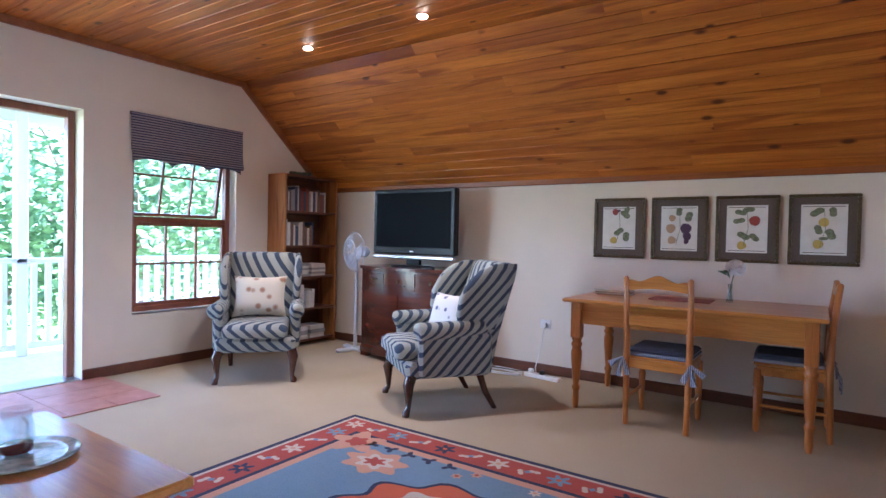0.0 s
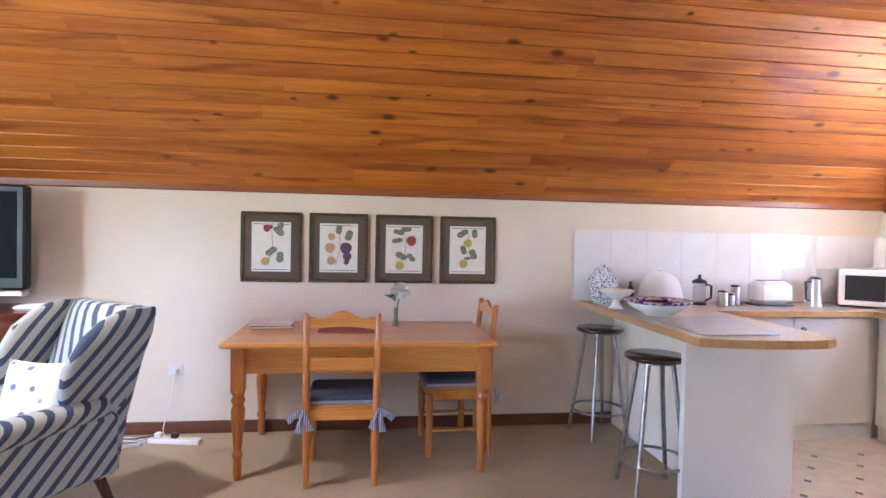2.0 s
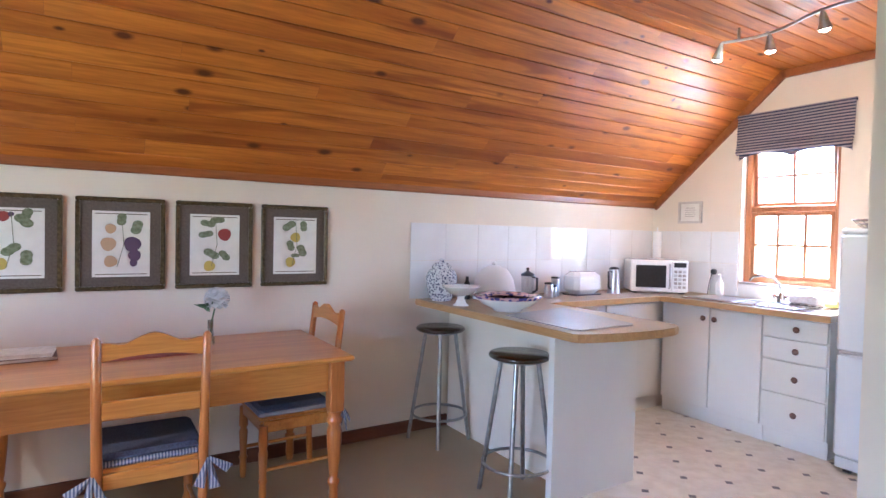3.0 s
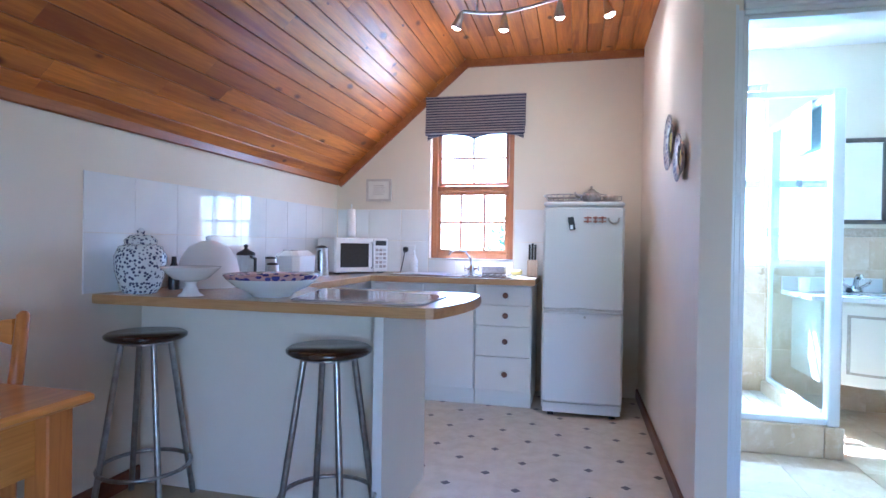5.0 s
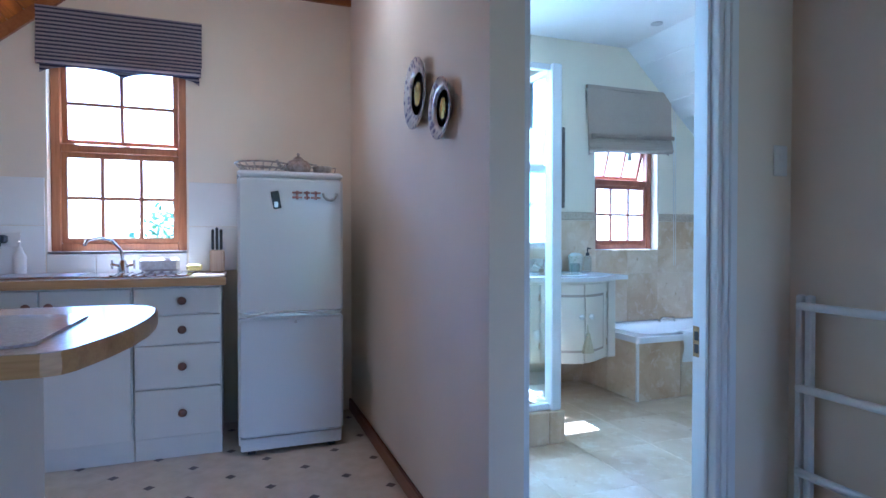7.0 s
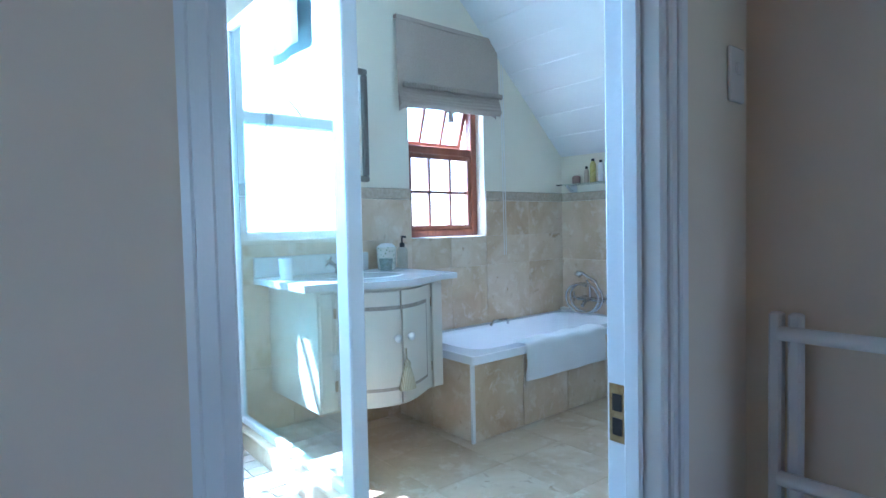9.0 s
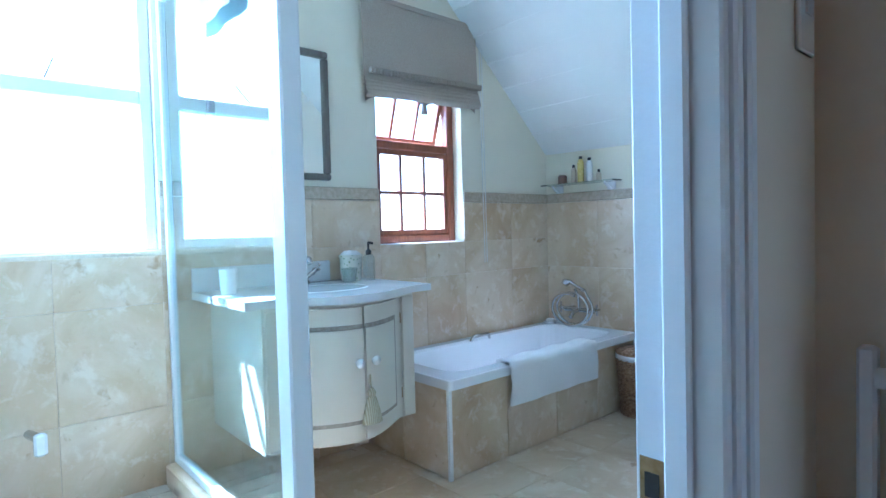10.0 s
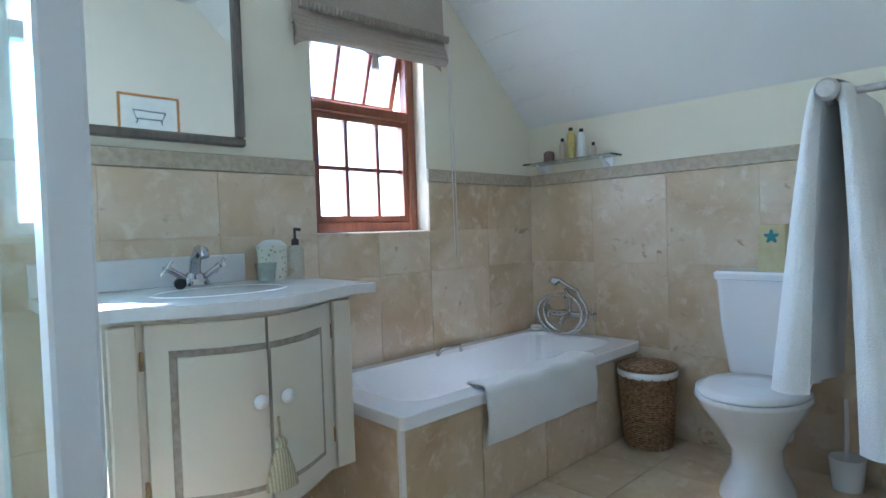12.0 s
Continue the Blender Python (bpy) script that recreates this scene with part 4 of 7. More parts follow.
lb = thing("salad_bowl", "wide white bowl with blue and red patterned rim", "bowl", pose(1.985, 4.95, CT) @ Matrix.Scale(1.18, 4))
part("bowl", Geo().lathe([(0.07, 0), (0.08, 0.012), (0.13, 0.035), (0.165, 0.065), (0.168, 0.07), (0.155, 0.067), (0.10, 0.035), (0.0, 0.02)], n=32), M_WHITE, lb)
part("rim", Geo().lathe([(0.166, 0.066), (0.176, 0.078), (0.172, 0.083), (0.125, 0.072), (0.12, 0.066)], n=32), spotted("patterned_rim", (0.05, 0.05, 0.22), (0.5, 0.32, 0.34), 34.0, 0.15), lb)
mu = thing("food_cover", "white mesh food cover dome", "food cover", pose(2.31, 5.51, CT) @ Matrix.Scale(1.22, 4))
part("dome", Geo().lathe([(0.13, 0), (0.128, 0.05), (0.112, 0.12), (0.08, 0.17), (0.03, 0.195), (0.0, 0.198)], n=24), plaster("white_gauze", (0.74, 0.72, 0.72), 0.9), mu)
part("knob", Geo().lathe([(0.012, 0.197), (0.016, 0.21), (0.0, 0.22)], n=10), M_WHITE, mu)
bt = thing("sauce_bottle", "small dark sauce bottle", "bottle", pose(2.10, 5.55, CT))
part("bottle", Geo().lathe([(0.025, 0), (0.026, 0.10), (0.012, 0.13), (0.011, 0.16)], n=12), M_BLACK, bt)
cf = thing("cafetiere", "glass coffee press with black lid and handle", "coffee press", pose(2.60, 5.48, CT))
part("glass", Geo().lathe([(0.045, 0.005), (0.046, 0.15), (0.05, 0.16)]), M_CLEAR, cf)
part("lid", Geo().lathe([(0.052, 0.16), (0.05, 0.175), (0.02, 0.19), (0.008, 0.20), (0.014, 0.215), (0.0, 0.225)]), M_BLACK, cf)
part("handle", Geo().tube([(0.048, 0, 0.15), (0.095, 0, 0.14), (0.095, 0, 0.05), (0.05, 0, 0.03)], 0.009), M_BLACK, cf)
part("frame", Geo().lathe([(0.05, 0), (0.05, 0.02), (0.047, 0.022)]), M_BLACK, cf)
for xx, yy, h in ((2.72, 5.38, 0.10), (2.81, 5.43, 0.075), (2.90, 5.50, 0.13)):
    c = thing("canister", "small steel and glass kitchen canister", "canister", pose(xx, yy, CT), "canisters on the worktop")
    part("body", Geo().lathe([(0.032, 0), (0.034, 0.004), (0.034, h), (0.03, h + 0.003)], n=18), M_STEEL, c)
    part("lid", Geo().lathe([(0.034, h + 0.003), (0.033, h + 0.015), (0.0, h + 0.018)], n=18), M_BLACK, c)
to = thing("toaster", "white rounded toaster on the worktop", "toaster", pose(3.16, 5.47, CT, 0, 0, 2))
part("body", Geo().box(-0.15, -0.085, 0.01, 0.15, 0.085, 0.185, 0.035), M_WHITE, to)
part("slot", Geo().box(-0.11, -0.035, 0.184, 0.11, -0.01, 0.1865).box(-0.11, 0.01, 0.184, 0.11, 0.035, 0.1865), M_BLACK, to)
part("lever", Geo().box(0.15, -0.02, 0.12, 0.175, 0.02, 0.135, 0.004), M_BLACK, to)
part("base", Geo().box(-0.14, -0.075, 0, 0.14, 0.075, 0.01), M_BLACK, to)
ke = thing("kettle_jug", "brushed steel coffee jug with black handle", "jug", pose(3.51, 5.45, CT))
part("body", Geo().lathe([(0.055, 0), (0.052, 0.02), (0.042, 0.16), (0.046, 0.20)]), M_STEEL, ke)
part("handle", Geo().tube([(-0.042, -0.01, 0.18), (-0.09, -0.02, 0.18), (-0.085, -0.02, 0.05), (-0.05, -0.01, 0.04)], 0.009), M_BLACK, ke)
part("lid", Geo().lathe([(0.047, 0.20), (0.03, 0.215), (0.0, 0.22)]), M_BLACK, ke)

# small framed notice, plates, kitchen blind
M_FRAMEGREY = speckled("pale_silver_frame", (0.50, 0.46, 0.42), (0.6, 0.56, 0.52), 60.0, 0.4, 0.1)
M_PAPER = speckled("paper", (0.74, 0.72, 0.66), (0.79, 0.77, 0.71), 20.0, 0.8, 0.02)
nf = thing("framed_notice", "small framed printed notice on the wall", "picture")
part("frame", Geo().box(E - 0.018, 5.19, 1.53, E, 5.21, 1.72).box(E - 0.018, 5.395, 1.53, E, 5.415, 1.72).box(E - 0.018, 5.21, 1.53, E, 5.395, 1.55).box(E - 0.018, 5.21, 1.70, E, 5.395, 1.72), M_FRAMEGREY, nf)
pp = part("paper", Geo().box(E - 0.008, 5.21, 1.55, E - 0.002, 5.395, 1.70), M_PAPER, nf)
for k in range(5):
    part("text_line", Geo().box(E - 0.0095, 5.26 - 0.01 * (k % 2), 1.59 + k * 0.018, E - 0.008, 5.35, 1.594 + k * 0.018), M_CADDY, pp)
M_PLATEBLUE = spotted("blue_plate_glaze", (0.22, 0.22, 0.34), (0.58, 0.57, 0.60), 40.0, 0.12, 0.25, 0.5)
for xx, zz, r in ((2.82, 1.71, 0.142), (2.525, 1.587, 0.110)):
    pl = thing("wall_plate", "blue-rimmed china plate with fruit hung on the wall", "plate", pose(xx, PY1 + 0.002, zz, -90), "plates on the wall")
    part("rim", Geo().lathe([(r * 0.6, 0.006), (r * 0.66, 0.012), (r, 0.026), (r * 1.0, 0.03), (r * 0.66, 0.018), (r * 0.6, 0.013)], n=32), M_PLATEBLUE, pl)
    part("well", Geo().lathe([(r * 0.62, 0.006), (r * 0.62, 0.013), (0.0, 0.013)], n=28), M_WHITE, pl)
    part("motif", Geo().lathe([(r * 0.3, 0.013), (r * 0.28, 0.0145), (0.0, 0.015)], n=9, sx=1.0, sy=1.2), M_YEL, pl)


def roman_blind(name, x, side, y0, y1, z0, z1, mat, label, scallops, folds=3, flare=0.0):
    """A folded roman blind in front of a window: side is the way out of the wall along x."""
    b_ = thing(name, label, "blind")
    n = 36

    def body(u_, v_):
        z = z1 - (z1 - z0 - 0.10) * v_
        return (x + side * (0.02 + 0.012 * v_ + 0.006 * math.sin(u_ * 9)), y0 + (y1 - y0) * u_, z + flare * v_ * (u_ - 0.5))
    g_ = Geo().grid(body, 16, 6)
    part("fabric", g_, mat, b_)
    for k in range(folds):
        zt = z0 + 0.13 - k * 0.02
        g_ = Geo().grid(lambda u_, v_: (x + side * (0.024 + 0.02 * math.sin(v_ * math.pi) + 0.006 * k), y0 + 0.004 + (y1 - y0 - 0.008) * u_, zt - 0.05 * v_ + flare * (u_ - 0.5) + 0.004 * math.sin(u_ * 7 + k)), 16, 5)
        part("fold", g_, mat, b_)

    def low(u_, v_):
        cut = 0.045 * abs(math.sin(u_ * math.pi * scallops)) ** 0.6
        return (x + side * 0.018, y0 + 0.015 + (y1 - y0 - 0.03) * u_, z0 + 0.09 + (-0.09 + cut) * v_ + flare * (u_ - 0.5))
    part("scalloped_edge", Geo().grid(low, n, 3), mat, b_)
    part("headrail", Geo().box(x + side * 0.002, y0, z1 - 0.02, x + side * 0.03, y1, z1 + 0.004), mat, b_)
    return b_


M_STRIPEBLIND = striped("navy_striped_fabric", (0.035, 0.04, 0.09), (0.33, 0.29, 0.31), 0.022, 2, 0.9, share=0.45)
roman_blind("roman_blind", E, -1, 4.06, 4.89, 2.03, 2.39, M_STRIPEBLIND, "navy and grey striped roman blind, pulled up", 2)
roman_blind("roman_blind", W, 1, 3.47, 4.55, 1.76, 2.18, M_STRIPEBLIND, "navy and grey striped roman blind, pulled up", 3)


# bar stools
M_STOOLSEAT = wood("dark_stool_seat", (0.02, 0.011, 0.008), (0.05, 0.027, 0.018), 0.2, "x", 1.0, 0, False, 0.4)
M_TUBE = speckled("dull_steel_tube", (0.34, 0.33, 0.31), (0.45, 0.44, 0.42), 40.0, 0.32, 0.05, 0.001, 0.1, 1.0)


def bar_stool(m):
    s = thing("bar_stool", "steel bar stool with round dark wooden seat", "stool", m, "stools at the breakfast bar")
    part("seat", Geo().lathe([(0.15, 0.735), (0.165, 0.745), (0.166, 0.757), (0.155, 0.765), (0.0, 0.762)], n=32), M_STOOLSEAT, s)
    part("mount", Geo().lathe([(0.11, 0.72), (0.11, 0.735)], n=24), M_TUBE, s)
    for k in range(4):
        a_ = math.pi / 4 + k * math.pi / 2
        part("leg", Geo().tube([(0.10 * math.cos(a_), 0.10 * math.sin(a_), 0.72), (0.205 * math.cos(a_), 0.205 * math.sin(a_), 0.0)], 0.0125, 10), M_TUBE, s)
    part("footring", Geo().tube([(0.185 * math.cos(k * 0.2094), 0.185 * math.sin(k * 0.2094), 0.18) for k in range(31)], 0.009, 8), M_TUBE, s)
    return s


st = bar_stool(pose(1.775, 4.575, 0, 0, 0, -5))
copy_thing(st, pose(1.84, 5.475, 0, 0, 0, 12))

# track light
M_BULB = glow("lit_bulb", (1.0, 0.80, 0.52), 12.0)
tk = thing("track_light", "curved steel ceiling track with four lit spotlights", "lamp")
track = [(3.16 + 0.07 * math.sin(k * 0.6), 4.36 - k * 0.085, 2.615) for k in range(11)]
part("track", Geo().tube(track, 0.009), M_STEEL, tk)
for k in (1, 9):
    part("bracket", Geo().tube([track[k], (track[k][0], track[k][1], FLAT)], 0.008), M_STEEL, tk)
for k, (dx, dy) in ((0, (0.5, 0.6)), (3, (0.5, 0.1)), (7, (0.6, 0.0)), (10, (0.2, -0.4))):
    p = Vector(track[k])
    d = Vector((dx * 0.6, dy * 0.8, -1)).normalized()
    h = part("spot_head", Geo().tube([p, p + d * 0.03, p + d * 0.07, p + d * 0.10], [0.008, 0.018, 0.026, 0.036], 12, False), M_STEEL, tk)
    part("bulb", Geo().tube([p + d * 0.055, p + d * 0.085, p + d * 0.108, p + d * 0.115], [0.014, 0.028, 0.024, 0.004], 12), M_BULB, h)
    la = new("spot_lamp", bpy.data.lights.new("spot_lamp", "SPOT"))
    la.data.energy, la.data.color, la.data.spot_size, la.data.spot_blend, la.data.shadow_soft_size = 0.2, (1.0, 0.82, 0.6), radians(120), 0.6, 0.03
    la.matrix_world = look(p + d * 0.125, p + d)


# ---- sitting room ----
# terracotta tiles inside the balcony door
M_TERRA = speckled("terracotta", (0.40, 0.15, 0.10), (0.50, 0.22, 0.15), 9.0, 0.45, 0.15, 0.003, 0.2)
tf = thing("floor_tiles", "terracotta floor tiles inside the balcony door", "floor", kind="structure")
for i in range(3):
    for j in range(9):
        part("tile", Geo().box(-3.89 + i * 0.292, 0.606 + j * 0.296, 0.001, -3.602 + i * 0.292, 0.898 + j * 0.296, 0.007, 0.002), M_TERRA, tf)

# patterned rug
M_RED = speckled("rug_red", (0.36, 0.055, 0.035), (0.46, 0.09, 0.06), 260.0, 0.95, 0.5, 0.004, 0.15)
M_BLUE = speckled("rug_blue", (0.15, 0.24, 0.34), (0.21, 0.31, 0.40), 260.0, 0.95, 0.5, 0.004, 0.15)
M_NAVY = speckled("rug_navy", (0.02, 0.025, 0.06), (0.04, 0.045, 0.09), 260.0, 0.95, 0.4, 0.003)
M_CREAM = speckled("rug_cream", (0.50, 0.42, 0.32), (0.6, 0.5, 0.4), 260.0, 0.95, 0.4, 0.003)
M_PEACH = speckled("rug_peach", (0.50, 0.25, 0.16), (0.58, 0.32, 0.21), 260.0, 0.95, 0.4, 0.003)
M_ORANGE = speckled("rug_orange", (0.50, 0.09, 0.03), (0.58, 0.13, 0.05), 260.0, 0.95, 0.4, 0.003)
RX0, RX1, RY0, RY1 = -1.62, 1.02, 2.02, 3.80
rug = thing("rug", "red and blue floral oriental rug with tasselled border", "rug", pose(0, 0, 0))


def ring(x0, y0, x1, y1, w_, z):
    return Geo().box(x0, y0, 0.001, x1, y0 + w_, z).box(x0, y1 - w_, 0.001, x1, y1, z).box(x0, y0 + w_, 0.001, x0 + w_, y1 - w_, z).box(x1 - w_, y0 + w_, 0.001, x1, y1 - w_, z)


def blot(g_, cx, cy, r, petals, depth, z, squash=1.0, turn=0.0, n=40):
    """A flat lobed shape."""
    top = [(cx + r * (1 + depth * math.cos(petals * t_)) * math.cos(t_ + turn), cy + squash * r * (1 + depth * math.cos(petals * t_)) * math.sin(t_ + turn), z) for t_ in [2 * math.pi * k / n for k in range(n)]]
    g_.add(top + [(cx, cy, z)], [(k, (k + 1) % n, n) for k in range(n)])


part("edge_band", ring(RX0, RY0, RX1, RY1, 0.035, 0.009), M_NAVY, rug)
part("outer_band", ring(RX0 + 0.035, RY0 + 0.035, RX1 - 0.035, RY1 - 0.035, 0.022, 0.0095), M_CREAM, rug)
part("border", ring(RX0 + 0.057, RY0 + 0.057, RX1 - 0.057, RY1 - 0.057, 0.17, 0.010), M_RED, rug)
part("inner_band", ring(RX0 + 0.227, RY0 + 0.227, RX1 - 0.227, RY1 - 0.227, 0.03, 0.0095), M_NAVY, rug)
part("guard_band", ring(RX0 + 0.257, RY0 + 0.257, RX1 - 0.257, RY1 - 0.257, 0.05, 0.010), M_PEACH, rug)
part("field", Geo().box(RX0 + 0.307, RY0 + 0.307, 0.001, RX1 - 0.307, RY1 - 0.307, 0.010), M_BLUE, rug)
gm = {k: Geo() for k in ("navy", "cream", "peach", "orange", "blue", "red")}
r_ = random.Random(11)
peri = []
bx0, bx1, by0, by1 = RX0 + 0.142, RX1 - 0.142, RY0 + 0.142, RY1 - 0.142
nx, ny = 15, 10
for k in range(nx):
    x = bx0 + (bx1 - bx0) * k / (nx - 1)
    peri += [(x, by0, k), (x, by1, k)]
for k in range(1, ny - 1):
    y = by0 + (by1 - by0) * k / (ny - 1)
    peri += [(bx0, y, k), (bx1, y, k)]
for x, y, k in peri:
    if k % 2 == 0:
        blot(gm[("cream", "blue", "navy")[(k // 2) % 3]], x, y, 0.048, 6, 0.4, 0.0112)
        blot(gm["peach" if k % 4 else "orange"], x, y, 0.014, 8, 0.05, 0.0122, n=16)
    else:
        for d in (-1, 1):
            blot(gm["cream"], x + d * 0.03, y + d * 0.02, 0.022, 2, 0.5, 0.0112, 1, r_.random() * 3, 20)
        blot(gm["blue"], x, y, 0.016, 4, 0.3, 0.0118, n=20)
cx, cy = (RX0 + RX1) / 2, (RY0 + RY1) / 2
blot(gm["navy"], cx, cy, 0.56, 10, 0.08, 0.0112, 0.72, 0.1, 80)
blot(gm["orange"], cx, cy, 0.53, 10, 0.08, 0.0118, 0.72, 0.1, 80)
for k in range(6):
    a_ = k * math.pi / 3 + 0.3
    blot(gm["blue" if k % 2 else "cream"], cx + 0.30 * math.cos(a_), cy + 0.21 * math.sin(a_), 0.13, 5, 0.14, 0.0124, 0.8, a_)
    blot(gm["navy" if k % 2 else "red"], cx + 0.30 * math.cos(a_), cy + 0.21 * math.sin(a_), 0.06, 6, 0.3, 0.0131, 0.8, a_)
blot(gm["navy"], cx, cy, 0.15, 8, 0.2, 0.0124)
blot(gm["cream"], cx, cy, 0.08, 6, 0.3, 0.0131)
for sx in (-1, 1):
    for sy in (-1, 1):
        qx, qy = cx + sx * 0.70, cy + sy * 0.38
        blot(gm["peach"], qx, qy, 0.17, 7, 0.18, 0.0113, 0.75, 0.4)
        blot(gm["cream"], qx, qy, 0.10, 6, 0.25, 0.0120, 0.75)
        blot(gm["red"], qx, qy, 0.055, 6, 0.3, 0.0127, 0.8)
        blot(gm["peach"], cx + sx * 0.97, cy + sy * 0.54, 0.13, 5, 0.3, 0.0113, 1.0, 0.7)
        blot(gm["red"], cx + sx * 0.97, cy + sy * 0.54, 0.06, 5, 0.2, 0.0120)
        for k in range(9):
            fx, fy = cx + sx * r_.uniform(0.1, 0.95), cy + sy * r_.uniform(0.3, 0.56)
            if math.hypot((fx - qx), fy - qy) > 0.2 and math.hypot(fx - cx, (fy - cy) / 0.72) > 0.66:
                blot(gm[("navy", "cream", "peach")[k % 3]], fx, fy, r_.uniform(0.022, 0.04), 6, 0.35, 0.0113, 1, r_.random(), 24)
                blot(gm["peach" if k % 3 != 2 else "red"], fx, fy, 0.011, 5, 0.1, 0.0120, n=12)
        for k in range(5):
            fx, fy = cx + sx * (0.35 + 0.13 * k), cy + sy * 0.56
            blot(gm["navy"], fx, fy, 0.03, 3, 0.55, 0.0113, 1, k, 24)
for k, mt_ in (("navy", M_NAVY), ("cream", M_CREAM), ("peach", M_PEACH), ("orange", M_ORANGE), ("blue", M_BLUE), ("red", M_RED)):
    tagged(part("woven_motif", gm[k], mt_, rug), kind="stuff")

# coffee table with tray and glass
ctb = thing("coffee_table", "honey-coloured wooden coffee table", "table")
part("tabletop", Geo().box(-1.70, 1.15, 0.415, -0.65, 2.06, 0.45, 0.008), M_PINE, ctb)
part("apron", Geo().box(-1.64, 1.21, 0.30, -0.71, 2.00, 0.414, 0.004), M_PINE, ctb)
for x in (-1.62, -0.79):
    for y in (1.23, 1.92):
        part("leg", Geo().box(x, y, 0, x + 0.06, y + 0.06, 0.30, 0.008), M_PINEZ, ctb)
M_TRAY = speckled("green_tray_glaze", (0.25, 0.33, 0.29), (0.6, 0.62, 0.58), 24.0, 0.15, 0.02, 0.001, 0.1)
solid("serving_plate", Geo().lathe([(0.10, 0), (0.13, 0.004), (0.165, 0.014), (0.163, 0.017), (0.12, 0.008), (0.0, 0.006)], n=36), M_TRAY, "round green-rimmed serving plate on the coffee table", "plate", m=pose(-1.21, 1.80, 0.45))
jg = thing("glass_jug", "clear glass jug with dark red drink", "jug", pose(-1.24, 1.80, 0.457))
part("glass", Geo().lathe([(0.045, 0.0), (0.052, 0.02), (0.05, 0.08), (0.042, 0.12), (0.046, 0.15), (0.043, 0.15), (0.039, 0.12), (0.046, 0.08), (0.047, 0.02), (0.0, 0.008)], n=24), pane_material("glass", (0.93, 0.95, 0.95), 0.10), jg)
part("handle", Geo().tube([(0.045, 0, 0.13), (0.085, 0, 0.12), (0.08, 0, 0.05), (0.05, 0, 0.03)], 0.006), pane_material("glass_handle", (0.93, 0.95, 0.95), 0.2), jg)
part("drink", Geo().lathe([(0.0, 0.009), (0.044, 0.012), (0.044, 0.035), (0.0, 0.035)], n=20), material("dark_red_drink", (0.12, 0.01, 0.015), 0.1), jg)

# wing chairs
M_STRIPE = striped("diagonal_striped_fabric", (0.05, 0.075, 0.12), (0.40, 0.42, 0.38), 0.050, 0, 0.9, (0, 48, 40), 0.40)
M_FLORAL1 = spotted("floral_cushion", (0.36, 0.20, 0.12), (0.66, 0.60, 0.48), 11.0, 0.9, 0.16, 0.34)
M_FLORAL2 = spotted("butterfly_cushion", (0.13, 0.15, 0.26), (0.68, 0.68, 0.66), 13.0, 0.9, 0.16, 0.26)
M_LEG = wood("dark_chair_leg", (0.03, 0.010, 0.006), (0.09, 0.03, 0.016), 0.25, "z", 1.0, 0, False, 0.4)


def pillow(g_, sx, sy, sz, n=12):
    """A stuffed square cushion in the xz plane."""
    for side in (-1, 1):
        g_.grid(lambda u_, v_: ((u_ - 0.5) * sx * (1 - 0.10 * (1 - (2 * v_ - 1) ** 2)), side * sy / 2 * max(0.0, (1 - (2 * u_ - 1) ** 4) * (1 - (2 * v_ - 1) ** 4)) ** 0.6, (v_ - 0.5) * sz * (1 - 0.10 * (1 - (2 * u_ - 1) ** 2))), n, n)
    return g_


